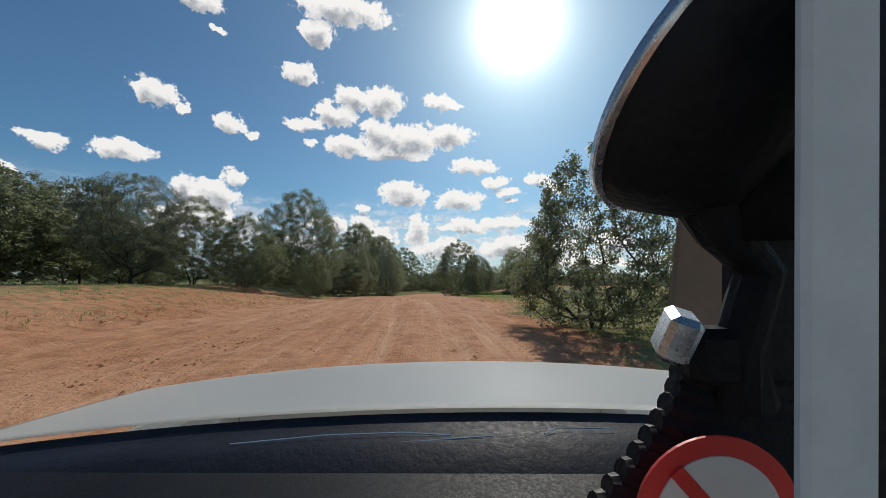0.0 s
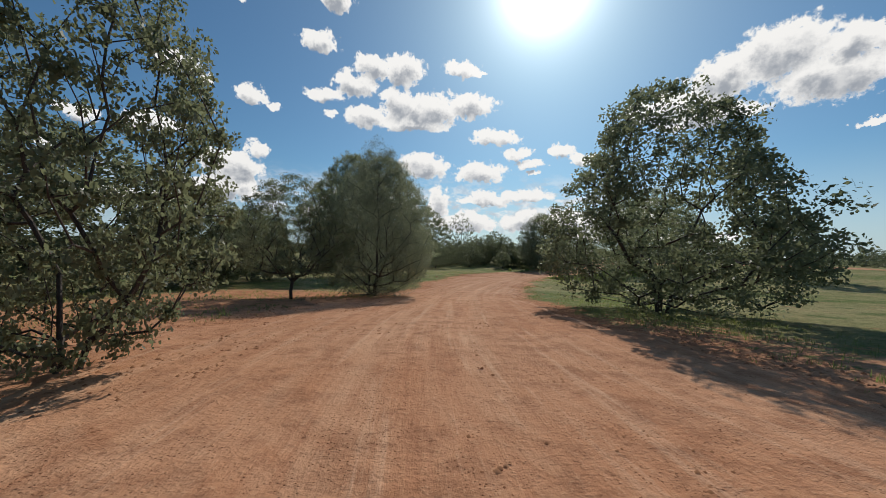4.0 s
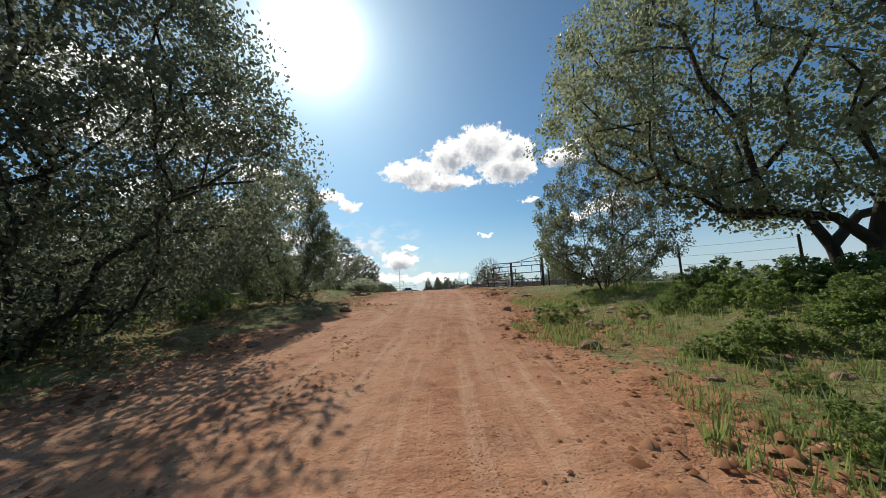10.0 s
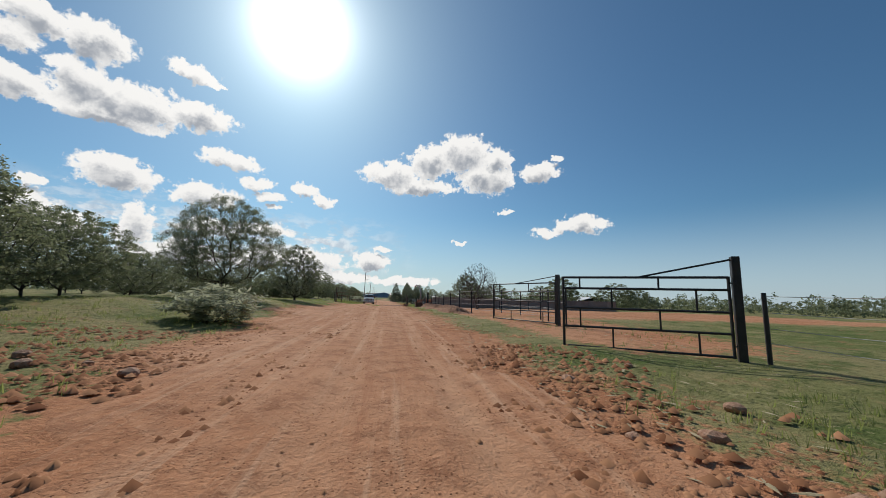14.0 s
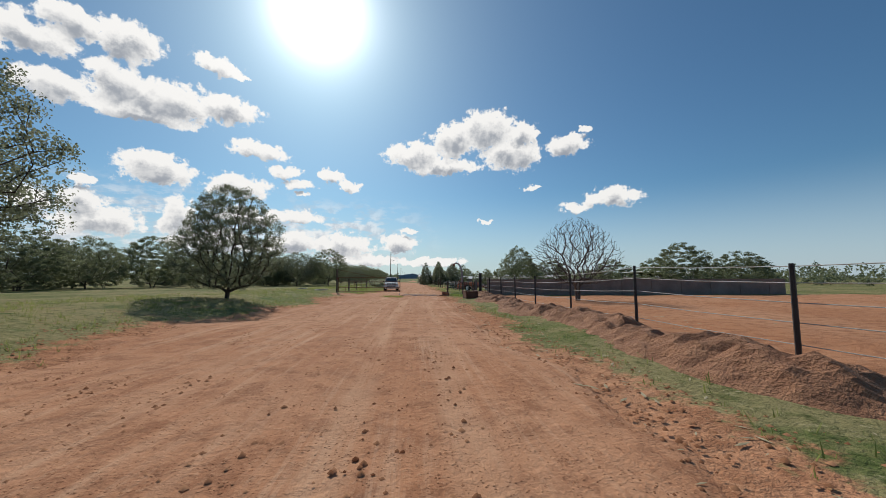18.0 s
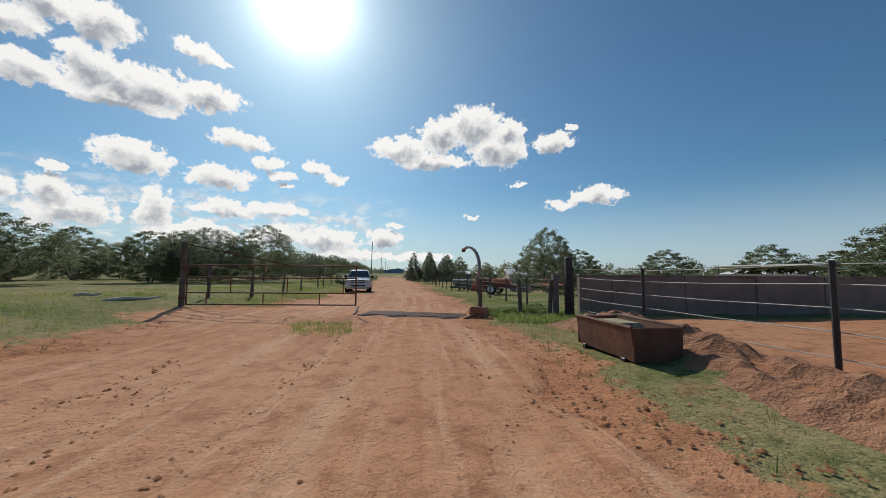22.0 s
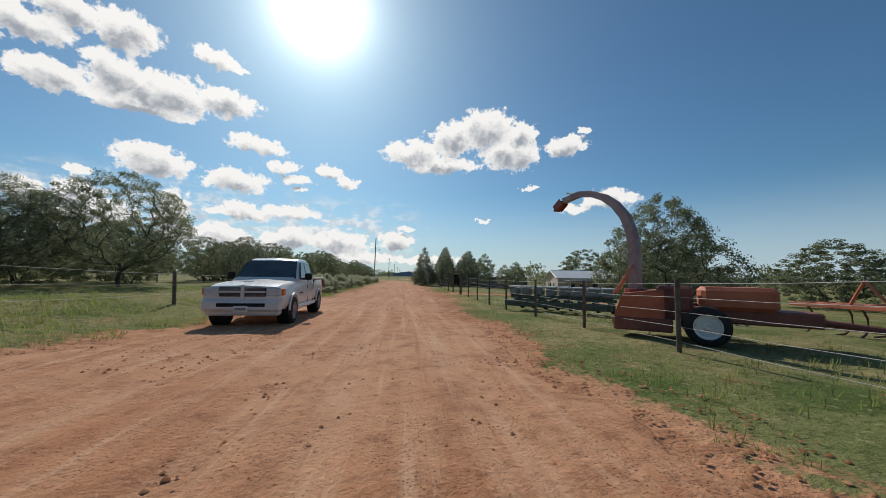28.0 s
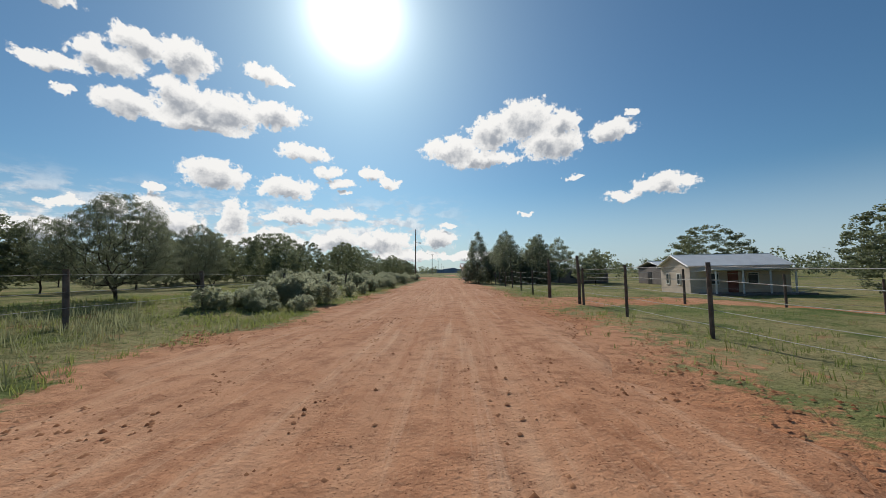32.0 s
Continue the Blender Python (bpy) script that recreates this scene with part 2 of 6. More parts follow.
M_SEED_GRASS = leaf_material("seeding_grass", (0.110, 0.135, 0.060), (0.270, 0.265, 0.150), (0.36, 0.37, 0.20), 0.75)
M_BARK = plain("bark", (0.035, 0.028, 0.023), (0.10, 0.080, 0.066), 0.9, 3.0, 26.0, 0.7, dist=0.03)
M_GREY_BARK = plain("grey_bark", (0.055, 0.046, 0.040), (0.15, 0.13, 0.115), 0.9, 3.0, 26.0, 0.5)


def earth_nodes(t, vec):
    """Red sandy earth: broad stains, clods and pebbles."""
    stain = noise_tex(t, vec, 0.22, 4.0)
    clod = noise_tex(t, vec, 2.6, 6.0, 0.65)
    grit = noise_tex(t, vec, 22.0, 4.0, 0.7)
    c = blend(t, span(t, stain, 0.3, 0.7), (0.49, 0.220, 0.110), (0.58, 0.300, 0.168))
    c = blend(t, math_node(t, "MULTIPLY", span(t, clod, 0.44, 0.66), 0.60), c, (0.260, 0.102, 0.050))
    c = blend(t, math_node(t, "MULTIPLY", span(t, grit, 0.52, 0.70), 0.6), c, (0.61, 0.345, 0.200))
    relief = math_node(t, "ADD", math_node(t, "MULTIPLY", clod, 1.0), math_node(t, "MULTIPLY", grit, 0.35))
    return c, relief


def ground_material():
    m = bpy.data.materials.new("meadow_and_earth")
    m.use_nodes = True
    t = m.node_tree
    b = t.nodes["Principled BSDF"]
    vec = t.nodes.new("ShaderNodeTexCoord").outputs["Object"]
    earth, relief = earth_nodes(t, vec)
    broad = noise_tex(t, vec, 0.10, 5.0)
    tuft = noise_tex(t, vec, 3.2, 6.0, 0.7)
    fine = noise_tex(t, vec, 30.0, 3.0, 0.7)
    g = blend(t, span(t, broad, 0.36, 0.60), (0.160, 0.185, 0.058), (0.300, 0.260, 0.120))
    patch = noise_tex(t, vec, 0.55, 8.0, 0.68)
    g = blend(t, math_node(t, "MULTIPLY", span(t, patch, 0.50, 0.62), 0.75), g, (0.360, 0.290, 0.140))
    g = blend(t, math_node(t, "MULTIPLY", span(t, patch, 0.47, 0.36), 0.75), g, (0.075, 0.125, 0.028))
    bald = noise_tex(t, vec, 0.9, 7.0, 0.72)
    g = blend(t, math_node(t, "MULTIPLY", span(t, bald, 0.56, 0.66), 0.75), g, (0.37, 0.20, 0.105))
    g = blend(t, math_node(t, "MULTIPLY", span(t, tuft, 0.50, 0.66), 0.6), g, (0.060, 0.090, 0.022))
    g = blend(t, math_node(t, "MULTIPLY", span(t, noise_tex(t, vec, 9.0, 6.0, 0.78), 0.52, 0.64), 0.65), g, (0.050, 0.074, 0.018))
    g = blend(t, math_node(t, "MULTIPLY", span(t, noise_tex(t, vec, 7.0, 6.0, 0.78), 0.56, 0.66), 0.6), g, (0.46, 0.40, 0.22))
    g = blend(t, math_node(t, "MULTIPLY", span(t, fine, 0.5, 0.72), 0.5), g, (0.055, 0.075, 0.020))
    relief = math_node(t, "ADD", relief, math_node(t, "MULTIPLY", tuft, 0.8))
    at = t.nodes.new("ShaderNodeAttribute")
    at.attribute_name = "bare"
    mask = math_node(t, "ADD", at.outputs["Fac"], math_node(t, "MULTIPLY", math_node(t, "SUBTRACT", tuft, 0.5), 1.1))
    mask = span(t, mask, 0.42, 0.60)
    t.links.new(blend(t, mask, g, earth), b.inputs["Base Color"])
    b.inputs["Roughness"].default_value = 0.95
    b.inputs["Specular IOR Level"].default_value = 0.08
    bp = t.nodes.new("ShaderNodeBump")
    bp.inputs["Strength"].default_value, bp.inputs["Distance"].default_value = 0.9, 0.08
    t.links.new(relief, bp.inputs["Height"])
    t.links.new(bp.outputs[0], b.inputs["Normal"])
    return m


def road_material():
    m = bpy.data.materials.new("dirt_road")
    m.use_nodes = True
    t = m.node_tree
    b = t.nodes["Principled BSDF"]
    vec = t.nodes.new("ShaderNodeTexCoord").outputs["Object"]
    earth, relief = earth_nodes(t, vec)
    at = t.nodes.new("ShaderNodeAttribute")
    at.attribute_name = "track"
    packed = noise_tex(t, vec, 1.1, 5.0)
    pale = blend(t, span(t, packed, 0.3, 0.7), (0.56, 0.295, 0.165), (0.65, 0.375, 0.225))
    worn = blend(t, math_node(t, "MULTIPLY", at.outputs["Fac"], 0.85), earth, pale)
    across, along = t.nodes.new("ShaderNodeAttribute"), t.nodes.new("ShaderNodeAttribute")
    across.attribute_name, along.attribute_name = "across", "along"
    lane = t.nodes.new("ShaderNodeCombineXYZ")
    t.links.new(across.outputs["Fac"], lane.inputs[0])
    t.links.new(math_node(t, "MULTIPLY", along.outputs["Fac"], 0.045), lane.inputs[1])
    rub = noise_tex(t, lane.outputs[0], 3.2, 7.0, 0.72)
    worn = blend(t, math_node(t, "MULTIPLY", span(t, rub, 0.50, 0.68), 0.62), worn, (0.68, 0.42, 0.265))
    worn = blend(t, math_node(t, "MULTIPLY", span(t, rub, 0.48, 0.33), 0.6), worn, (0.41, 0.175, 0.088))
    crumbs = t.nodes.new("ShaderNodeTexVoronoi")
    crumbs.inputs["Scale"].default_value = 26.0
    t.links.new(vec, crumbs.inputs["Vector"])
    thick = span(t, noise_tex(t, vec, 1.7, 4.0, 0.6), 0.42, 0.62)
    dot = math_node(t, "MULTIPLY", span(t, crumbs.outputs["Distance"], 0.24, 0.14), thick)
    worn = blend(t, math_node(t, "MULTIPLY", dot, 0.7), worn, (0.20, 0.075, 0.035))
    relief = math_node(t, "ADD", relief, math_node(t, "ADD", math_node(t, "MULTIPLY", dot, 0.35), math_node(t, "MULTIPLY", rub, 0.5)))
    speck = noise_tex(t, vec, 9.0, 5.0, 0.75)
    worn = blend(t, math_node(t, "MULTIPLY", span(t, speck, 0.56, 0.70), 0.6), worn, (0.17, 0.062, 0.030))
    t.links.new(worn, b.inputs["Base Color"])
    b.inputs["Roughness"].default_value = 0.92
    b.inputs["Specular IOR Level"].default_value = 0.10
    bp = t.nodes.new("ShaderNodeBump")
    bp.inputs["Strength"].default_value, bp.inputs["Distance"].default_value = 1.0, 0.05
    t.links.new(relief, bp.inputs["Height"])
    t.links.new(bp.outputs[0], b.inputs["Normal"])
    return m


M_GROUND = ground_material()
M_ROAD = road_material()
M_ROCK = plain("red_rock", (0.30, 0.14, 0.08), (0.52, 0.33, 0.22), 0.9, 2.0, 18.0, 0.6, random_amount=0.3)
M_DARK_STEEL = plain("dark_pipe_steel", (0.015, 0.016, 0.02), (0.05, 0.045, 0.045), 0.5, 3.0, 40.0, 0.1)
M_RUST = plain("rusty_pipe_steel", (0.085, 0.035, 0.022), (0.20, 0.085, 0.05), 0.75, 4.0, 45.0, 0.3)
M_POST = plain("weathered_post", (0.07, 0.055, 0.045), (0.19, 0.15, 0.12), 0.9, 5.0, 40.0, 0.5)
M_WIRE = plain("galvanised_wire", (0.34, 0.33, 0.31), (0.50, 0.49, 0.46), 0.75, 6.0, 60.0, 0.0)
M_BRICK = plain("red_brick", (0.30, 0.11, 0.06), (0.45, 0.19, 0.10), 0.85, 3.0, 30.0, 0.4, random_amount=0.35)
M_MORTAR = plain("mortar", (0.35, 0.27, 0.22), (0.48, 0.40, 0.34), 0.95, 5.0, 40.0, 0.4)
M_ORANGE = plain("faded_red_paint", (0.42, 0.10, 0.045), (0.60, 0.19, 0.10), 0.6, 2.0, 24.0, 0.1)
M_DEEP_RED = plain("dark_red_paint", (0.16, 0.045, 0.035), (0.30, 0.10, 0.07), 0.6, 2.0, 24.0, 0.15)
M_TYRE = plain("tyre_rubber", (0.012, 0.012, 0.012), (0.035, 0.033, 0.031), 0.85, 6.0, 40.0, 0.3)
M_GREY_METAL = plain("dull_metal", (0.22, 0.22, 0.22), (0.40, 0.39, 0.38), 0.5, 5.0, 40.0, 0.1, metal=0.6)
M_GREEN_PAINT = plain("dark_green_paint", (0.045, 0.065, 0.048), (0.11, 0.135, 0.10), 0.6, 4.0, 30.0, 0.1)
M_BOX_GREY = plain("grey_green_plastic", (0.14, 0.16, 0.145), (0.26, 0.285, 0.265), 0.6, 4.0, 30.0, 0.05)
M_CREAM = plain("cream_plaster", (0.55, 0.45, 0.36), (0.68, 0.58, 0.48), 0.85, 1.0, 25.0, 0.15)
M_WHITE_ROOF = plain("pale_sheet_roof", (0.70, 0.68, 0.64), (0.85, 0.83, 0.80), 0.45, 1.0, 20.0, 0.1)
M_DUG = plain("dug_earth", (0.25, 0.105, 0.052), (0.47, 0.235, 0.125), 0.95, 3.0, 24.0, 0.9, dist=0.05)
M_PEN_WALL = plain("brown_plank_wall", (0.19, 0.145, 0.125), (0.32, 0.255, 0.22), 0.9, 0.8, 16.0, 0.3)
M_SPOUT = plain("weathered_spout_paint", (0.20, 0.135, 0.135), (0.40, 0.32, 0.32), 0.5, 2.0, 24.0, 0.1)
M_CONCRETE = plain("grey_block_wall", (0.15, 0.125, 0.115), (0.27, 0.235, 0.215), 0.9, 0.8, 16.0, 0.3)
M_GLASS_DARK = plain("dark_window", (0.040, 0.052, 0.060), (0.075, 0.09, 0.10), 0.08, 2.0, 30.0, 0.0)
M_WHITE_PAINT = plain("white_car_paint", (0.66, 0.64, 0.61), (0.76, 0.745, 0.72), 0.22, 1.2, 14.0, 0.0)
M_CHROME = plain("chrome", (0.55, 0.55, 0.55), (0.75, 0.75, 0.75), 0.15, 4.0, 30.0, 0.0, metal=1.0)
M_BLACK = plain("black_plastic", (0.010, 0.010, 0.011), (0.028, 0.028, 0.03), 0.55, 6.0, 60.0, 0.15)
M_LAMP_GLASS = plain("lamp_glass", (0.45, 0.46, 0.46), (0.70, 0.70, 0.69), 0.12, 8.0, 40.0, 0.0)
M_AMBER = plain("amber_lens", (0.60, 0.17, 0.03), (0.75, 0.27, 0.06), 0.2, 8.0, 40.0, 0.0)
M_RED_LENS = plain("red_lens", (0.40, 0.02, 0.015), (0.55, 0.04, 0.03), 0.2, 8.0, 40.0, 0.0)
# blue base colour carries the haze of the air before the hills
M_HILL = plain("haze_tinted_hills", (0.16, 0.20, 0.26), (0.22, 0.27, 0.33), 1.0, 0.004, 0.03, 0.0)
M_DRY_WOOD = plain("bleached_wood", (0.40, 0.35, 0.29), (0.62, 0.57, 0.50), 0.9, 6.0, 50.0, 0.4)
M_PEBBLE = leaf_material("loose_stone", (0.17, 0.060, 0.028), (0.56, 0.29, 0.155), (0.0, 0.0, 0.0), 0.95)
M_PEBBLE.node_tree.nodes["Principled BSDF"].inputs["Specular IOR Level"].default_value = 0.05
for n_ in M_PEBBLE.node_tree.nodes:
    if n_.type == "MIX_SHADER":
        n_.inputs[0].default_value = 0.0
M_STRAW = plain("dry_straw", (0.30, 0.24, 0.13), (0.50, 0.42, 0.26), 0.9, 5.0, 40.0, 0.2, random_amount=0.3)


# ---------------------------------------------------------------- the lie of the land
# centre line of the drive: the camera's path at ground level, carried on behind and ahead
EYE = 1.35
trail = np.array([(r[1], r[2], r[3] - EYE) for r in PATH])
for _ in range(2):
    trail[1:-1, 2] = (trail[:-2, 2] + 2 * trail[1:-1, 2] + trail[2:, 2]) / 4
AHEAD = np.array((0.44, 0.898))
rows = [(trail[0, 0] + 0.11 * k, trail[0, 1] - k, trail[0, 2]) for k in (120, 60, 30, 15)]
rows += [tuple(r) for r in trail[::2]] + [tuple(trail[-1])]
rows += [(trail[-1, 0] + AHEAD[0] * k, trail[-1, 1] + AHEAD[1] * k, trail[-1, 2]) for k in (15, 40, 100, 300, 900)]
rows = np.array(rows)
run = np.concatenate([[0], np.cumsum(np.linalg.norm(np.diff(rows[:, :2], axis=0), axis=1))])
LINE_S = np.arange(0, run[-1], 1.5)
LINE = np.stack([np.interp(LINE_S, run, rows[:, k]) for k in range(3)], 1)
for _ in range(3):
    LINE[1:-1] = (LINE[:-2] + 2 * LINE[1:-1] + LINE[2:]) / 4
TANGENT = np.gradient(LINE[:, :2], axis=0)
TANGENT /= np.linalg.norm(TANGENT, axis=1, keepdims=True)


def ease(a, b, x):
    u = np.clip((x - a) / (b - a), 0, 1)
    return u * u * (3 - 2 * u)


def survey(x, y):
    """Ground height, way along the line and sideways distance (right positive) of places."""
    x, y = np.atleast_1d(np.asarray(x, float)), np.atleast_1d(np.asarray(y, float))
    hs, ss, ls = [], [], []
    for i in range(0, len(x), 4000):
        a, b = x[i:i + 4000], y[i:i + 4000]
        d2 = (a[:, None] - LINE[None, :, 0]) ** 2 + (b[:, None] - LINE[None, :, 1]) ** 2
        w = 1 / (d2 + 4) ** 3
        h = (w * LINE[None, :, 2]).sum(1) / w.sum(1)
        k = np.clip(d2.argmin(1), 1, len(LINE) - 2)
        tg = TANGENT[k]
        la = tg[:, 1] * (a - LINE[k, 0]) - tg[:, 0] * (b - LINE[k, 1])
        s = LINE_S[k]
        h = h + ease(5, 11, -la) * (0.9 * (1 - ease(150, 168, s)) + 0.6 * ease(244, 256, s)) * (1 - ease(150, 600, -la))
        h = h + 0.5 * ease(3.0, 7.0, la) * ease(206, 216, s) * (1 - ease(232, 242, s))
        h = h - 1.0 * ease(9, 24, la) * ease(300, 316, s)
        hs.append(h), ss.append(s), ls.append(la)
    return np.concatenate(hs), np.concatenate(ss), np.concatenate(ls)


def ground_z(x, y):
    return float(survey([x], [y])[0][0])


def spot(s, side):
    """The place on the ground s metres along the line and so far to its right."""
    x = np.interp(s, LINE_S, LINE[:, 0])
    y = np.interp(s, LINE_S, LINE[:, 1])
    tx, ty = np.interp(s, LINE_S, TANGENT[:, 0]), np.interp(s, LINE_S, TANGENT[:, 1])
    n = math.hypot(tx, ty)
    px, py = x + side * ty / n, y - side * tx / n
    return Vector((px, py, ground_z(px, py)))


def heading(s):
    tx, ty = np.interp(s, LINE_S, TANGENT[:, 0]), np.interp(s, LINE_S, TANGENT[:, 1])
    return math.degrees(math.atan2(-tx, ty))


# edges of the worn road: along, left edge, right edge
ROAD_EDGES = np.array(((0, -5, 3), (118, -6, 2.6), (127, -7, 2.6), (137, -5.0, 3.2), (146, -4.2, 4.4), (154, -5.2, 6.0), (166, -5.2, 4.2), (178, -2.6, 3.0), (192, -4.2, 2.4), (204, -7.5, 1.4), (212, -10.0, 0.9), (218, -10.0, 0.9), (224, -5.5, 1.3),
                       (234, -2.8, 1.8), (240, -2.3, 2.2), (246, -3.2, 1.9), (256, -4.2, 1.8), (266, -6.2, 1.8), (279, -5.6, 2.0), (286, -6.0, 1.5), (292, -7.0, 1.7), (299, -5.4, 1.8), (312, -4.8, 1.9), (328, -4.0, 2.7), (360, -4.0, 2.6), (1300, -4.0, 2.6)), float)


def edge_noise(s, k):
    return 0.45 * np.sin(s * 0.83 + k) + 0.3 * np.sin(s * 2.1 + 2 * k) + 0.2 * np.sin(s * 4.7 + 3 * k)


def mesh_from(name, verts, faces, material=None, smooth=True):
    me = bpy.data.meshes.new(name)
    me.from_pydata([tuple(v) for v in verts], [], [tuple(f) for f in faces])
    if material:
        me.materials.append(material)
    if smooth:
        me.polygons.foreach_set("use_smooth", [True] * len(me.polygons))
    me.update()
    return me


def grid_faces(nu, nv):
    i = np.arange(nu * nv).reshape(nu, nv)
    return np.stack([i[:-1, :-1], i[1:, :-1], i[1:, 1:], i[:-1, 1:]], -1).reshape(-1, 4)


def lumps(x, y, scale, octaves=3):
    """Cheap smooth relief from sums of sines."""
    out, k = np.zeros_like(x), 1.0
    for o in range(octaves):
        f = (2.03 ** o) / scale
        out += k * (np.sin(x * f * 1.3 + 1.7 * o + 2.1 * np.sin(y * f * 0.7 + o)) * np.sin(y * f * 1.1 + 0.9 * o + 1.8 * np.sin(x * f * 0.6 - o)))
        k *= 0.55
    return out


far_out = np.array([60, 90, 140, 220, 350, 560, 900, 1500, 2600, 4200])
gx = np.concatenate([-40 - far_out[::-1], np.arange(-40, 112, 0.7), 112 + far_out])
gy = np.concatenate([-25 - far_out[::-1], np.arange(-25, 250, 0.7), 250 + far_out])
GX, GY = np.meshgrid(gx, gy, indexing="ij")
fx, fy = GX.ravel(), GY.ravel()
gh, gs, gl = survey(fx, fy)
left = np.interp(gs, ROAD_EDGES[:, 0], ROAD_EDGES[:, 1]) + edge_noise(gs, 1.0)
right = np.interp(gs, ROAD_EDGES[:, 0], ROAD_EDGES[:, 2]) + edge_noise(gs, 2.0) * 0.6
out_of_road = np.maximum(left - gl, gl - right)
bare = ease(2.6, -0.6, out_of_road)
bare = np.maximum(bare, 0.8 * ease(3, 6, gl) * ease(15, 8, gl) * ease(243, 250, gs) * (1 - ease(258, 266, gs)))     # trampled yard by the gates
bare = np.maximum(bare, ease(3.6, 5.0, gl) * ease(60, 40, gl) * ease(256, 266, gs) * (1 - ease(291, 293, gs)))        # cattle pen
bare = np.maximum(bare, 0.62 * (gl < 0) * ease(20, 6, -gl) * ease(112, 120, gs) * (1 - ease(142, 152, gs)))                      # washed earth by the first bend
bare = np.maximum(bare, 0.66 * (gl > 0) * ease(14, 4, gl) * ease(128, 140, gs) * (1 - ease(166, 178, gs)))
bare = np.maximum(bare, 0.5 * ease(9, 2, np.abs(gl)) * ease(222, 228, gs) * (1 - ease(244, 250, gs)))                          # stony verges of the climb
bare = np.maximum(bare, 0.75 * (gl < 0) * ease(18, 9, -gl) * ease(154, 160, gs) * (1 - ease(174, 184, gs)))
bare = np.maximum(bare, 0.55 * (gl > 0) * ease(9, 3, gl) * ease(315, 322, gs) * (1 - ease(334, 342, gs)))
bare = np.maximum(bare, 0.9 * ease(1.5, 3.0, gl) * ease(26, 20, gl) * ease(329.2, 330.2, gs) * (1 - ease(333.0, 334.2, gs)))                      # driveway
near = ease(400, 60, np.abs(gl))
gh = gh + 0.16 * np.exp(-((gl - 4.9) / 0.8) ** 2) * ease(262, 268, gs) * (1 - ease(287, 291, gs)) * (0.8 + 0.4 * lumps(fx, fy, 1.1, 2))      # ridge of dug earth along the pen
gh = gh + 0.05 * lumps(fx, fy, 2.3) * ease(0, 3, out_of_road) * near + 0.9 * lumps(fx, fy, 60.0, 2) * ease(60, 300, np.abs(gl)) - 0.05 * ease(1.0, -0.4, out_of_road)
ground_me = mesh_from("ground", np.stack([fx, fy, gh], 1), grid_faces(len(gx), len(gy)), M_GROUND)
ground_me.attributes.new("bare", "FLOAT", "POINT").data.foreach_set("value", bare)
ground = tagged(new("ground", ground_me), "grassy meadow with worn patches of red earth", "ground", kind="structure")

# the dirt road: a worn strip with wheel tracks, its edges running out into the ground
rs = np.concatenate([np.arange(60, 345, 0.5), np.arange(345, 460, 2.0), np.arange(460, 1250, 12.0)])
rv = np.linspace(0, 1, 64)
RS, RV = np.meshgrid(rs, rv, indexing="ij")
rl = np.interp(RS, ROAD_EDGES[:, 0], ROAD_EDGES[:, 1]) + edge_noise(RS, 1.0) - 0.4
rr = np.interp(RS, ROAD_EDGES[:, 0], ROAD_EDGES[:, 2]) + edge_noise(RS, 2.0) * 0.6 + 0.4
lat = rl + (rr - rl) * RV
cx, cy = np.interp(RS, LINE_S, LINE[:, 0]), np.interp(RS, LINE_S, LINE[:, 1])
tx, ty = np.interp(RS, LINE_S, TANGENT[:, 0]), np.interp(RS, LINE_S, TANGENT[:, 1])
qx, qy = cx + lat * ty, cy - lat * tx
rh = survey(qx.ravel(), qy.ravel())[0].reshape(qx.shape)
rut = np.zeros_like(lat)
for c, w in ((-0.75, 0.22), (0.75, 0.22), (-2.9, 0.3), (-1.6, 0.2), (-3.9, 0.25)):
    wander = c + 0.18 * np.sin(RS * 0.11 + c) + 0.08 * np.sin(RS * 0.37 + 2 * c)
    rut = np.maximum(rut, np.exp(-((lat - wander) / w) ** 2) * (1.0 if abs(c) < 1 else 0.7))
crumb = 0.012 * lumps(qx, qy, 0.55, 3) + 0.010 * lumps(qx, qy, 2.0, 2)
edge = np.minimum(lat - rl, rr - lat)
rz = rh + 0.035 * ease(0.0, 0.8, edge) - 0.10 * ease(0.25, 0.0, edge) - 0.03 * rut + crumb * (1 - 0.6 * rut)
road_me = mesh_from("road", np.stack([qx.ravel(), qy.ravel(), rz.ravel()], 1), grid_faces(len(rs), len(rv))[:, ::-1], M_ROAD)
road_me.attributes.new("track", "FLOAT", "POINT").data.foreach_set("value", np.clip(0.75 * rut + 0.30 * np.sin(lat * 9.0 + 1.5 * np.sin(RS * 0.09)) * np.sin(lat * 3.7 + 0.05 * RS) + 0.18 * np.sin(lat * 23.0 + np.sin(RS * 0.2)), 0, 1).ravel())
road_me.attributes.new("across", "FLOAT", "POINT").data.foreach_set("value", (lat + 0.25 * np.sin(RS * 0.07)).ravel())
road_me.attributes.new("along", "FLOAT", "POINT").data.foreach_set("value", RS.ravel())
road = tagged(new("road", road_me), "red dirt road with wheel tracks and loose clods", "road", kind="structure")


# ---------------------------------------------------------------- building helpers
def part(name, bm, material, parent=None, label="", smooth=False):
    me = bpy.data.meshes.new(name)
    bm.to_mesh(me)
    bm.free()
    me.materials.append(material)
    if smooth:
        me.polygons.foreach_set("use_smooth", [True] * len(me.polygons))
    return attach(name, me, parent, label)


def attach(name, me, parent=None, label=""):
    ob = new(name, me)
    if parent:
        ob.parent = parent
    if label:
        ob["label"] = label
    return ob


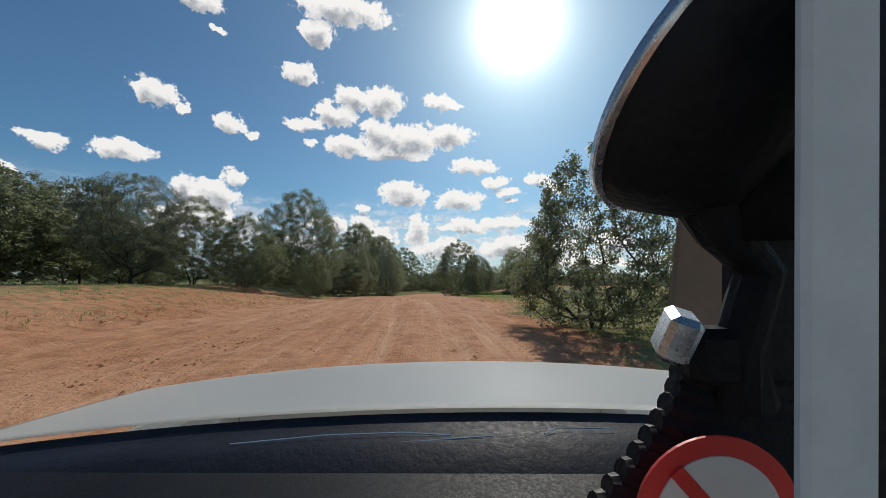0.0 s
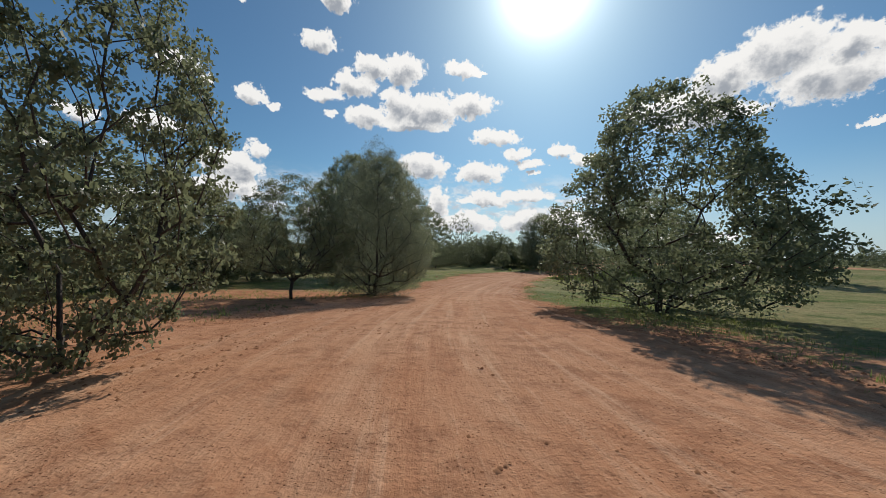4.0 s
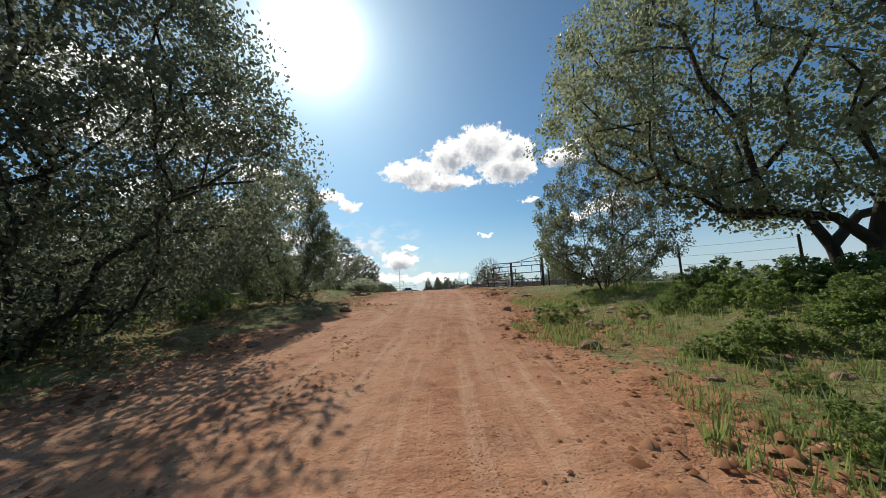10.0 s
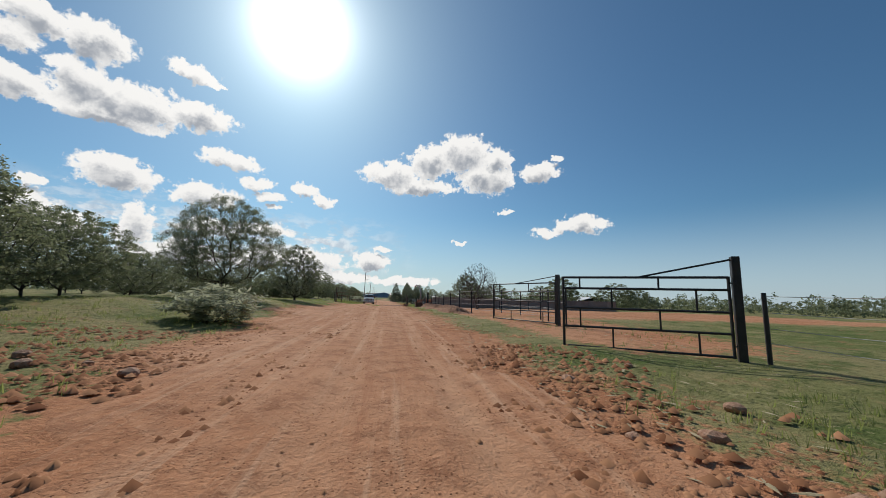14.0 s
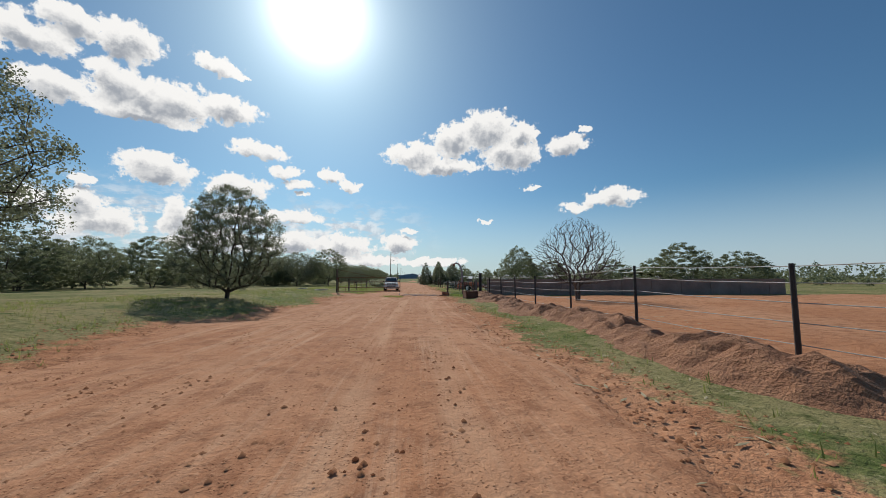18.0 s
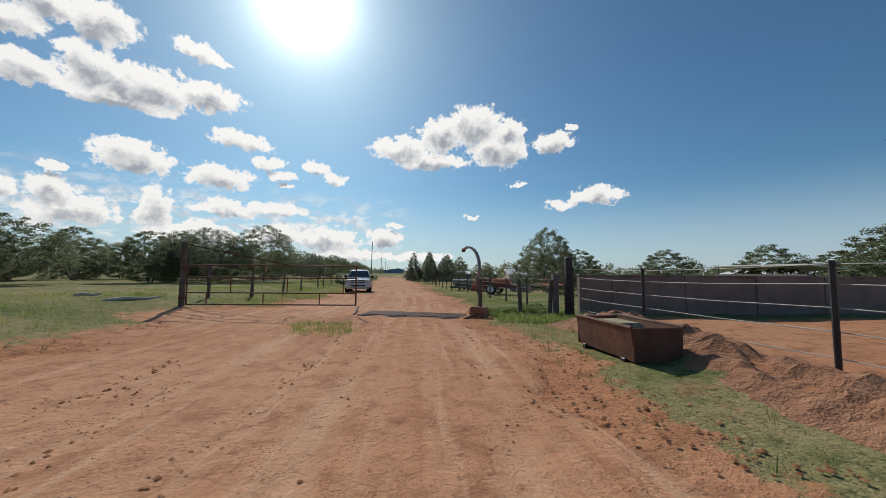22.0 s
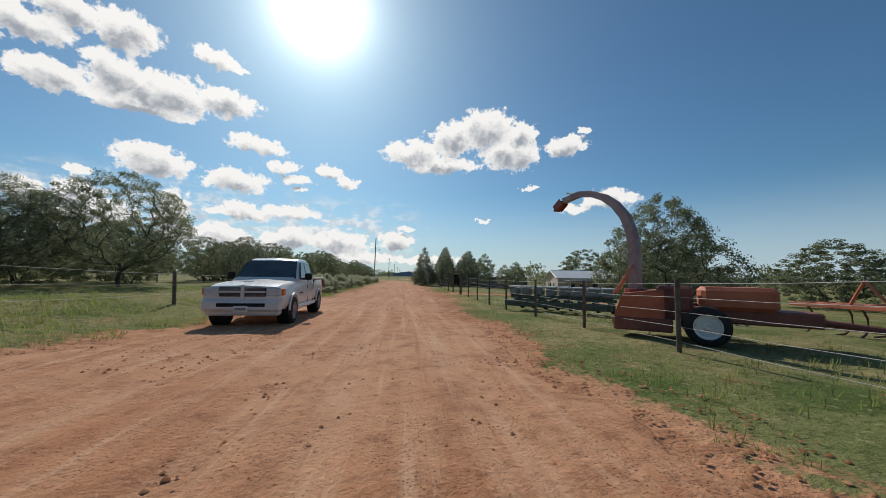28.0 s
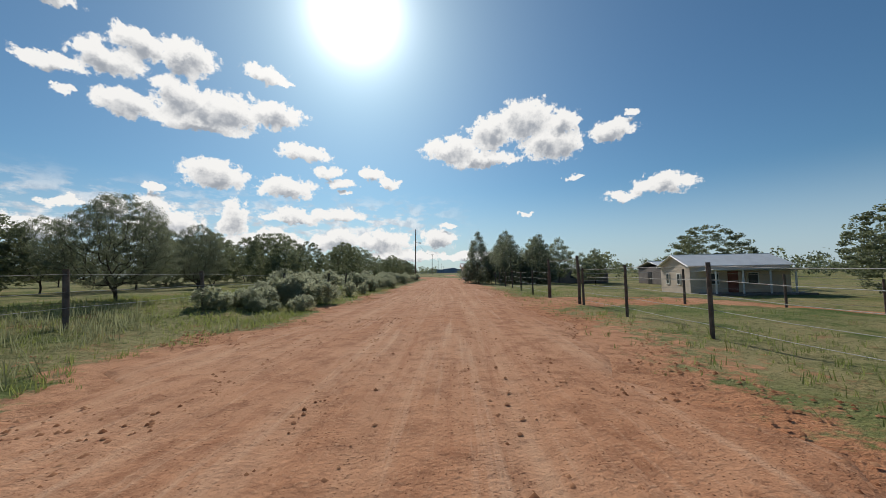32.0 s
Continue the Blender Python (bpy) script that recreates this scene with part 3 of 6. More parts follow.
def thing(name, m, label, category, group="", kind=""):
    ob = new(name)
    ob.empty_display_size = 0.2
    ob.matrix_world = m
    return tagged(ob, label, category, group, kind)


def box(bm, cx, cy, cz, sx, sy, sz, bevel=0.0, turn=None):
    """A box by its centre and size, its edges rounded a little."""
    r = bmesh.ops.create_cube(bm, size=1.0)
    bmesh.ops.scale(bm, vec=(sx, sy, sz), verts=r["verts"])
    if bevel:
        es = list({e for v in r["verts"] for e in v.link_edges})
        r2 = bmesh.ops.bevel(bm, geom=es, offset=bevel, segments=1, affect="EDGES", profile=0.5)
        vs = list({v for f in r2["faces"] for v in f.verts})
    else:
        vs = r["verts"]
    if turn is not None:
        bmesh.ops.rotate(bm, cent=(0, 0, 0), matrix=turn, verts=vs)
    bmesh.ops.translate(bm, vec=(cx, cy, cz), verts=vs)
    return vs


def boxed(cx, cy, cz, sx, sy, sz, bevel=0.0, turn=None):
    bm = bmesh.new()
    box(bm, cx, cy, cz, sx, sy, sz, bevel, turn)
    return bm


def tube(bm, points, radii, sides=8, caps=True):
    """A round bar through the points, tapering as the radii say."""
    pts = [Vector(p) for p in points]
    if not hasattr(radii, "__len__"):
        radii = [radii] * len(pts)
    rings = []
    up = Vector((0.13, 0.21, 0.97))
    for i, p in enumerate(pts):
        d = (pts[min(i + 1, len(pts) - 1)] - pts[max(i - 1, 0)]).normalized()
        a = d.cross(up)
        if a.length < 0.1:
            a = d.cross(Vector((1, 0.1, 0)))
        a.normalize()
        b = d.cross(a)
        rings.append([bm.verts.new(p + (a * math.cos(2 * math.pi * k / sides) + b * math.sin(2 * math.pi * k / sides)) * radii[i]) for k in range(sides)])
    for r0, r1 in zip(rings, rings[1:]):
        for k in range(sides):
            bm.faces.new((r0[k], r0[(k + 1) % sides], r1[(k + 1) % sides], r1[k]))
    if caps:
        bm.faces.new(rings[0][::-1])
        bm.faces.new(rings[-1])
    return bm


def tubed(points, radii, sides=8):
    return tube(bmesh.new(), points, radii, sides)


# ---------------------------------------------------------------- trees
def leaf_cloud(rng, centres, spread, count, size, long=1.0, up=0.0):
    """Many small leaf blades about the given places; each blade is one small wedge."""
    c = np.array(centres)
    pick = rng.integers(0, len(c), count)
    off = rng.normal(0, 1, (count, 3))
    off /= np.linalg.norm(off, axis=1, keepdims=True) + 1e-9
    p = c[pick] + off * (spread * rng.uniform(0, 1, (count, 1)) ** 0.6)
    a = rng.normal(0, 1, (count, 3))
    a[:, 2] += up
    a /= np.linalg.norm(a, axis=1, keepdims=True)
    b = np.cross(a, rng.normal(0, 1, (count, 3)))
    b /= np.linalg.norm(b, axis=1, keepdims=True) + 1e-9
    s = size * rng.uniform(0.55, 1.25, (count, 1))
    a, b = a * s * long, b * s / long
    verts = np.stack([p - a * 0.8, p + a * 0.8 + b * 0.7, p + a * 0.8 - b * 0.7], 1).reshape(-1, 3)
    faces = np.arange(count * 3).reshape(count, 3)
    return verts, faces


def quick_mesh(name, verts, faces, material):
    """A mesh straight from arrays, all faces with the same number of corners."""
    me = bpy.data.meshes.new(name)
    n, k = faces.shape
    me.vertices.add(len(verts))
    me.vertices.foreach_set("co", np.asarray(verts, np.float32).ravel())
    me.loops.add(n * k)
    me.loops.foreach_set("vertex_index", faces.astype(np.int32).ravel())
    me.polygons.add(n)
    me.polygons.foreach_set("loop_start", np.arange(0, n * k, k, dtype=np.int32))
    me.materials.append(material)
    me.update(calc_edges=True)
    return me


def crown_points(rng, spec, count):
    """Places of the leaf clumps: spread evenly over an uneven head, most of them near its outside."""
    ph = rng.uniform(0, 6.283, 4)
    low, waist = spec["low"], spec["waist"]

    def half(u, a):
        k = 0.42 + 0.58 * math.sin(1.5708 * (u - low) / (waist - low)) if u < waist else max(0.0, 1 - ((u - waist) / (1.0 - waist)) ** spec["dome"]) ** spec["point"]
        return spec["wide"] * k * (1 + 0.15 * math.sin(2 * a + ph[0] + 3 * u) + 0.12 * math.sin(3 * a + ph[1] + 6 * u) + 0.08 * math.sin(5 * a + ph[2] - 9 * u))

    pts = []
    while len(pts) < count:
        best, far = None, -1.0
        for _ in range(5):
            while True:
                u, a = rng.uniform(low, 1.0), rng.uniform(0, 6.283)
                r = half(u, a)
                if rng.uniform(0, 1.1 * spec["wide"]) < r + 0.12:
                    break
            r *= spec["shell"] + (1 - spec["shell"]) * rng.uniform() ** 0.6
            p = np.array((math.cos(a) * r, math.sin(a) * r, 6.0 * u * (1 - 0.10 * (r / spec["wide"]) ** 2)))
            gap = min((np.abs(np.array(pts) - p) ** 2).sum(1)) if pts else 1.0
            if gap > far:
                best, far = p, gap
        pts.append(best)
    return np.array(pts)


def branching(rng, spec, ends):
    """Trunk and boughs that reach every clump: node places, each node's parent, and thickness by what it bears."""
    nodes, parent, path = [], [], []

    def add(p, up):
        nodes.append(np.asarray(p, float))
        parent.append(up)
        path.append(0.0 if up < 0 else path[up] + float(np.linalg.norm(nodes[-1] - nodes[up])))
        return len(nodes) - 1

    for k in range(spec["stems"]):
        a = k * 6.283 / spec["stems"] + rng.uniform(-0.5, 0.5)
        off = 0.0 if spec["stems"] == 1 else 0.10
        lean = rng.uniform(0.02, 0.10) if spec["stems"] == 1 else spec.get("lean", 0.32)
        up = add((math.cos(a) * off, math.sin(a) * off, -0.12), -1)
        n = max(2, int(6.0 * spec["trunk"] / 0.4))
        for i in range(n):
            z = 6.0 * spec["trunk"] * (i + 1) / n
            r = off + lean * z
            up = add((math.cos(a) * r + rng.normal(0, 0.035), math.sin(a) * r + rng.normal(0, 0.035), z), up)
    for e in ends[np.argsort(np.hypot(np.hypot(ends[:, 0], ends[:, 1]), ends[:, 2] * 0.8))]:
        p = np.array(nodes)
        d = np.linalg.norm(p - e, axis=1)
        cost = d + 0.30 * np.array(path) + 3.0 * np.maximum(0, p[:, 2] - e[2] - 0.05) + 0.6 * (p[:, 2] < 0.15)
        up = int(cost.argmin())
        n = max(1, int(d[up] / 0.38))
        start, bow = p[up], rng.normal(0, 0.05, 3) * d[up] + np.array((0, 0, spec.get("arch", 0.10) * d[up]))
        for i in range(n):
            t = (i + 1) / n
            up = add(start + (e - start) * t + bow * math.sin(math.pi * t) + rng.normal(0, 0.02, 3), up)
    load = np.ones(len(nodes))
    for i in range(len(nodes) - 1, -1, -1):
        if parent[i] >= 0:
            load[parent[i]] += load[i]
    return np.array(nodes), np.array(parent), spec.get("twig", 0.0066) * load ** 0.42


def bough_mesh(nodes, parent, thick, bark, least):
    """Tapered five-sided bars from every node to its parent."""
    keep = (parent >= 0) & (thick > least)
    a, b = nodes[parent[keep]], nodes[keep]
    ra, rb = np.minimum(thick[parent[keep]], thick[keep] * 1.45), thick[keep]
    d = b - a
    d /= np.linalg.norm(d, axis=1, keepdims=True) + 1e-9
    side = np.cross(d, np.array((0.13, 0.21, 0.97)))
    side /= np.linalg.norm(side, axis=1, keepdims=True) + 1e-9
    other = np.cross(d, side)
    ang = np.arange(5) * 2 * math.pi / 5
    ring = side[:, None] * np.cos(ang)[None, :, None] + other[:, None] * np.sin(ang)[None, :, None]
    low, top = (a - d * ra[:, None] * 0.3)[:, None] + ring * ra[:, None, None], (b + d * rb[:, None] * 0.3)[:, None] + ring * rb[:, None, None]
    verts = np.concatenate([low, top], 1).reshape(-1, 3)
    k = np.arange(5)
    quad = np.stack([k, (k + 1) % 5, (k + 1) % 5 + 5, k + 5], 1)
    me = quick_mesh("trunk", verts, (np.arange(len(a))[:, None, None] * 10 + quad[None]).reshape(-1, 4), bark)
    me.polygons.foreach_set("use_smooth", [True] * len(me.polygons))
    return me


SHAPES = {
    # low: where the head begins; waist: where it is widest; wide: half width; dome, point: how it closes; shell: how hollow it is; pad: clump size
    "round": dict(low=0.06, waist=0.42, wide=2.7, dome=2.2, point=0.6, shell=0.45, stems=3, trunk=0.22, pad=0.33, flat=0.70),
    "open": dict(low=0.20, waist=0.47, wide=3.2, dome=2.2, point=0.55, shell=0.42, stems=1, trunk=0.22, pad=0.31, flat=0.68, twig=0.0068),
    "domed": dict(low=0.15, waist=0.48, wide=3.0, dome=2.3, point=0.5, shell=0.40, stems=1, trunk=0.24, pad=0.32, flat=0.70, twig=0.0066),
    "skirted": dict(low=0.015, waist=0.34, wide=2.7, dome=1.9, point=0.7, shell=0.55, stems=3, trunk=0.30, pad=0.33, flat=0.85),
    "dense": dict(low=0.015, waist=0.42, wide=2.7, dome=2.3, point=0.55, shell=0.35, stems=3, trunk=0.26, pad=0.40, flat=0.75),
    "spire": dict(low=0.015, waist=0.34, wide=2.6, dome=1.7, point=0.75, shell=0.35, stems=1, trunk=0.85, pad=0.36, flat=0.85),
    "high": dict(low=0.14, waist=0.55, wide=3.0, dome=2.4, point=0.5, shell=0.50, stems=2, trunk=0.30, pad=0.30, flat=0.75, twig=0.0068),
    "layered": dict(low=0.10, waist=0.45, wide=2.6, dome=2.0, point=0.55, shell=0.35, stems=1, trunk=0.80, pad=0.30, flat=0.65, arch=0.10, twig=0.0095),
    "pine": dict(low=0.10, waist=0.50, wide=2.5, dome=2.0, point=0.55, shell=0.30, stems=1, trunk=0.90, pad=0.30, flat=0.75, arch=-0.06, twig=0.0068),
    "slim_pine": dict(low=0.16, waist=0.42, wide=1.7, dome=1.7, point=0.8, shell=0.25, stems=1, trunk=0.94, pad=0.42, flat=0.7, arch=0.05),
    "cedar": dict(low=0.02, waist=0.20, wide=1.7, dome=1.25, point=1.0, shell=0.55, stems=1, trunk=0.92, pad=0.36, flat=1.25, arch=0.15),
    "fan": dict(low=0.20, waist=0.58, wide=3.1, dome=2.4, point=0.55, shell=0.20, stems=2, trunk=0.26, pad=0.2, flat=1.0, lean=0.10, arch=0.06, twig=0.0078),
    "bush": dict(low=0.04, waist=0.45, wide=3.0, dome=2.0, point=0.6, shell=0.30, stems=5, trunk=0.20, pad=0.62, flat=0.9, lean=0.7),
    "weed": dict(low=0.10, waist=0.65, wide=2.6, dome=2.0, point=0.8, shell=0.15, stems=7, trunk=0.35, pad=0.60, flat=1.3, lean=0.4),
}


def tree_meshes(seed, kind, foliage, bark, clumps, leaves, size, long=1.15, least=0.0):
    """Trunk and crown of a tree 6 m high, its height and its half width."""
    rng, spec = np.random.default_rng(seed), SHAPES[kind]
    ends = crown_points(rng, spec, clumps)
    nodes, parent, thick = branching(rng, spec, ends)
    trunk = bough_mesh(nodes, parent, thick, bark, least)
    if not foliage:
        return trunk, None, float(nodes[:, 2].max()), float(np.percentile(np.hypot(ends[:, 0], ends[:, 1]), 92))
    pick = rng.integers(0, clumps, leaves)
    swell = rng.uniform(0.65, 1.35, clumps)[pick][:, None]
    off = rng.normal(0, 1, (leaves, 3))
    off /= np.linalg.norm(off, axis=1, keepdims=True) + 1e-9
    out = off.copy()
    off *= spec["pad"] * swell * rng.uniform(0, 1, (leaves, 1)) ** 0.5
    off[:, 2] *= spec["flat"]
    p = ends[pick] + off
    p[:, 2] = np.maximum(p[:, 2], 0.04)
    a = rng.normal(0, 1, (leaves, 3)) + out * (1.6 if long > 2 else 0.0)
    a /= np.linalg.norm(a, axis=1, keepdims=True)
    b = np.cross(a, rng.normal(0, 1, (leaves, 3)))
    b /= np.linalg.norm(b, axis=1, keepdims=True) + 1e-9
    s = size * rng.uniform(0.55, 1.25, (leaves, 1))
    a, b = a * s * long, b * s / (long ** 0.7)
    v = np.stack([p - a * 0.8, p + a * 0.1 + b * 0.62, p + a * 0.8, p + a * 0.1 - b * 0.62], 1).reshape(-1, 3)
    crown = quick_mesh("crown", v, np.arange(leaves * 4).reshape(leaves, 4), foliage)
    return trunk, crown, float(np.percentile(v[:, 2], 99.7)), float(np.percentile(np.hypot(v[:, 0], v[:, 1]), 96))


KINDS = {
    "oak_a": tree_meshes(11, "round", M_OAK, M_BARK, 300, 34000, 0.052),
    "oak_b": tree_meshes(12, "round", M_OAK, M_BARK, 280, 32000, 0.052),
    "oak_c": tree_meshes(13, "open", M_OAK, M_BARK, 420, 46000, 0.042),
    "oak_d": tree_meshes(14, "domed", M_JUNIPER, M_BARK, 600, 86000, 0.036),
    "oak_pale": tree_meshes(35, "open", M_PALE_OAK, M_BARK, 380, 26000, 0.046),
    "juniper": tree_meshes(15, "spire", M_JUNIPER, M_BARK, 620, 120000, 0.027, 1.6, least=0.010),
    "bushy_oak": tree_meshes(24, "skirted", M_OAK, M_BARK, 330, 40000, 0.052),
    "big_oak": tree_meshes(23, "high", M_PALE_OAK, M_BARK, 620, 92000, 0.036, least=0.010),
    "bank_oak": tree_meshes(26, "dense", M_PALE_OAK, M_BARK, 620, 95000, 0.034, least=0.014),
    "road_oak": tree_meshes(27, "round", M_OAK, M_BARK, 520, 66000, 0.040),
    "massive_oak": tree_meshes(28, "dense", M_JUNIPER, M_BARK, 640, 105000, 0.038, least=0.014),
    "layered_oak": tree_meshes(29, "layered", M_JUNIPER, M_BARK, 480, 66000, 0.040),
    "pine": tree_meshes(16, "pine", M_PINE, M_BARK, 480, 60000, 0.040, 3.6),
    "half_dead_pine": tree_meshes(36, "layered", M_PINE, M_BARK, 150, 5000, 0.060, 1.8),
    "far_oak": tree_meshes(17, "round", M_OAK, M_BARK, 220, 22000, 0.074, least=0.02),
    "far_oak_b": tree_meshes(37, "skirted", M_OAK, M_BARK, 230, 22000, 0.074, least=0.02),
    "far_open": tree_meshes(18, "domed", M_OAK, M_BARK, 300, 24000, 0.066, least=0.014),
    "far_pine": tree_meshes(19, "slim_pine", M_PINE, M_BARK, 84, 6500, 0.085, 1.7),
    "cedar": tree_meshes(38, "cedar", M_JUNIPER, M_BARK, 190, 14000, 0.075, 1.5, least=0.02),
    "bare": tree_meshes(20, "fan", None, M_GREY_BARK, 1300, 0, 0),
    "bush": tree_meshes(21, "bush", M_SHRUB, M_BARK, 46, 3000, 0.21),
    "grey_bush": tree_meshes(22, "weed", M_WEED, M_BARK, 60, 3600, 0.20, 2.2),
}


def plant(kind, x, y, tall, wide, label, category="tree", name="tree", group="", turn=None, sink=0.05):
    trunk, crown, top, half = KINDS[kind]
    turn = (x * 37.0 + y * 91.0) % 360 if turn is None else turn
    k = tall / top
    w = wide / (2 * half)
    ob = thing(name, Matrix.Translation((x, y, ground_z(x, y) - sink)) @ pose(0, 0, 0, 0, 0, turn) @ Matrix.Diagonal((w, w, k, 1)), label, category, group)
    attach("trunk", trunk, ob)
    if crown:
        attach("crown", crown, ob)
    return ob


OAK = "oak with dense small grey-green leaves, dark against the sun"
for kind, x, y, tall, wide, label in (
        ("oak_c", -24.6, 19.4, 6.6, 6.0, "tall spreading oak at the edge of the meadow"),
        ("oak_d", -16.6, 17.6, 5.8, 5.6, "leaning oak with a forked dark trunk"),
        ("oak_a", -15.5, 20.5, 5.3, 4.6, "round bushy oak beside the washed red earth"),
        ("bushy_oak", -12.0, 20.0, 4.3, 4.4, "small round oak with leaves down to the grass"),
        ("road_oak", -13.0, 29.6, 8.6, 7.6, "big round oak on the grassy bank by the road"),
        ("bushy_oak", -9.4, 23.2, 3.3, 2.7, "young yellow-green oak beside the red verge"),
        ("oak_b", -11.0, 34.5, 4.5, 4.8, "low bushy oak on the red verge"),
        ("oak_d", -10.2, 36.6, 5.3, 3.4, "slim oak with an open crown"),
        ("oak_b", -10.7, 41.6, 5.4, 4.0, "small oak on the red verge"),
        ("juniper", -10.7, 55.2, 7.5, 5.7, "tall dense dark juniper beside the road"),
        ("oak_c", -13.6, 52.3, 5.3, 5.6, "wide oak with a bare dark trunk over the red earth"),
        ("bushy_oak", -22.0, 57.5, 5.2, 6.0, "dense oak beyond the red earth"),
        ("bushy_oak", 0.8, 50.8, 8.0, 8.6, "broad bushy oak on the outside of the bend"),
        ("bushy_oak", 3.4, 8.6, 4.4, 3.9, "bushy young oak close to the road edge"),
        ("pine", -15.3, 72.6, 12.0, 9.8, "old pine with spreading needled limbs by the bend"),
        ("oak_pale", -13.0, 77.0, 6.2, 6.2, "straggling pale oak with leaning stems beside the pine"),
        ("pine", -25.5, 92.5, 18.0, 14.0, "big old pine with spreading needled limbs"),
        ("bushy_oak", -22.0, 89.5, 7.6, 8.6, "dense oak at the foot of the old pine"),
        ("oak_b", -20.5, 87.0, 5.4, 6.0, "low oak under the old pine"),
        ("far_open", -19.7, 136.0, 15.0, 15.0, "round-headed oak across the meadow"),
        ("half_dead_pine", -9.4, 139.0, 13.0, 9.0, "thin half-dead pine above the oaks"),
        ("oak_b", -3.0, 117.0, 6.6, 7.0, "bushy oak in the hollow"),
        ("massive_oak", 7.7, 107.5, 10.6, 9.2, "massive dark oak beside the climb, backlit by the sun"),
        ("far_oak", -30.0, 180.0, 11.0, 18.0, "far clump of oaks across the meadow"),
        ("oak_a", -0.5, 124.0, 7.6, 6.5, "oak behind the massive dark one"),
        ("bushy_oak", 1.0, 114.3, 6.4, 6.0, "oak in the shade at the foot of the climb"),
        ("oak_a", -6.5, 110.0, 5.0, 6.0, "low oak at the meadow's edge"),
        ("bank_oak", 15.7, 91.0, 11.6, 8.2, "tall grey-green oak over the green bank"),
        ("big_oak", 24.2, 99.5, 13.4, 12.8, "tall oak with bare inner branches over the green bank"),
        ("bushy_oak", 23.0, 105.5, 5.4, 4.7, "dark oak at the top of the bank"),
        ("bushy_oak", 13.2, 114.8, 6.9, 5.6, "dense oak at the crest of the climb"),
        ("oak_a", 9.0, 119.0, 6.0, 6.5, "oak behind the crest"),
        ("oak_d", 21.6, 141.0, 7.2, 7.2, "spreading oak with a thick low-forked trunk on the lawn"),
        ("layered_oak", 28.9, 150.3, 5.7, 4.8, "compact oak with a clump at its foot on the lawn"),
        ("bushy_oak", 13.0, 128.5, 5.4, 6.6, "dense oak at the lawn's far side"),
        ("oak_a", 16.0, 150.0, 3.9, 7.0, "low oaks behind the lawn"),
        ("oak_b", 6.0, 146.0, 4.6, 8.0, "low oaks behind the lawn"),
        ("oak_c", 43.6, 190.5, 6.2, 7.6, "oak with dark limbs behind the wire fence"),
        ("oak_d", 38.5, 190.0, 5.4, 7.0, "oak with an uneven crown behind the wire fence"),
        ("far_oak", 34.0, 190.5, 4.8, 7.0, "oak behind the lawn"),
        ("far_oak", 20.7, 188.0, 6.6, 8.6, "oak in the row behind the lawn"),
        ("far_open", 27.2, 182.0, 4.6, 7.2, "oak in the row behind the lawn"),
        ("far_oak", 35.5, 204.0, 6.2, 8.0, "oak deep in the fenced field"),
        ("oak_d", 49.6, 195.0, 3.6, 3.6, "small leaning oak in the fenced field"),
        ("oak_c", 43.4, 204.8, 4.0, 3.6, "small oak in the fenced field"),
        ("oak_d", 50.0, 206.0, 4.0, 3.2, "small oak in the fenced field"),
        ("far_oak", 53.5, 210.0, 4.0, 3.4, "small oak in the fenced field"),
        ("far_pine", 55.0, 212.0, 4.2, 2.4, "young pine in the fenced field"),
        ("far_oak", 57.0, 214.0, 3.8, 3.4, "small oak in the fenced field"),
        ("far_oak", 60.6, 216.0, 4.0, 3.6, "small oak beside the far verge"),
        ("far_oak", 29.0, 80.0, 8.0, 7.5, "distant oak standing alone across the meadow"),
        ("far_oak", 12.5, 71.0, 6.8, 8.0, "oak across the meadow inside the bend"),
        ("bushy_oak", 75.6, 178.6, 8.4, 8.6, "broad oak behind the farm machines"),
        ("oak_a", 81.0, 182.0, 6.6, 7.0, "leafy oak behind the farm machines")):
    plant(kind, x, y, tall, wide, label, group="trees along the road")
plant("bare", 50.0, 145.8, 5.9, 5.2, "leafless grey tree with many fine upswept branches in the cattle pen")

# woods behind the first rows
wood = random.Random(5)


def wood_row(s0, s1, step, side, jitter, tall, label, kinds=("far_oak", "far_open", "far_oak_b")):
    s = s0
    while s < s1:
        p = spot(s + wood.uniform(-1, 1), side + wood.uniform(-jitter, jitter))
        h = tall * wood.uniform(0.75, 1.2)
        plant(wood.choice(kinds), p.x, p.y, h, h * wood.uniform(1.0, 1.45), label, group="woods behind the meadow")
        s += step


wood_row(113, 166, 4.2, -25, 4, 6.2, "oak in the wood behind the first row")
wood_row(110, 160, 6.0, -36, 5, 7.5, "oak deep in the wood")
wood_row(164, 186, 4.5, -16, 3, 6.4, "oak in the wood beyond the bend")
wood_row(196, 246, 5.0, -50, 6, 8.5, "oak in the wood across the meadow")
wood_row(206, 240, 4.6, -26, 4, 5.4, "oak in the thicket below the climb")
wood_row(226, 240, 3.0, -13, 2, 4.4, "oak in the thicket beside the climb")
wood_row(246, 300, 3.6, -36, 4, 4.6, "oak in the dark row behind the lawn")
wood_row(250, 262, 3.2, -17, 2.5, 3.8, "low oak at the lawn's edge")
wood_row(300, 350, 4.6, -40, 7, 5.2, "oak in the wood behind the fenced field")
wood_row(318, 366, 4.6, -22, 4, 4.6, "oak in the fenced field")
wood_row(366, 460, 8.0, -17, 4, 4.8, "oak along the far verge")
wood_row(120, 200, 10.0, 75, 12, 7.5, "distant oak beyond the open meadow")
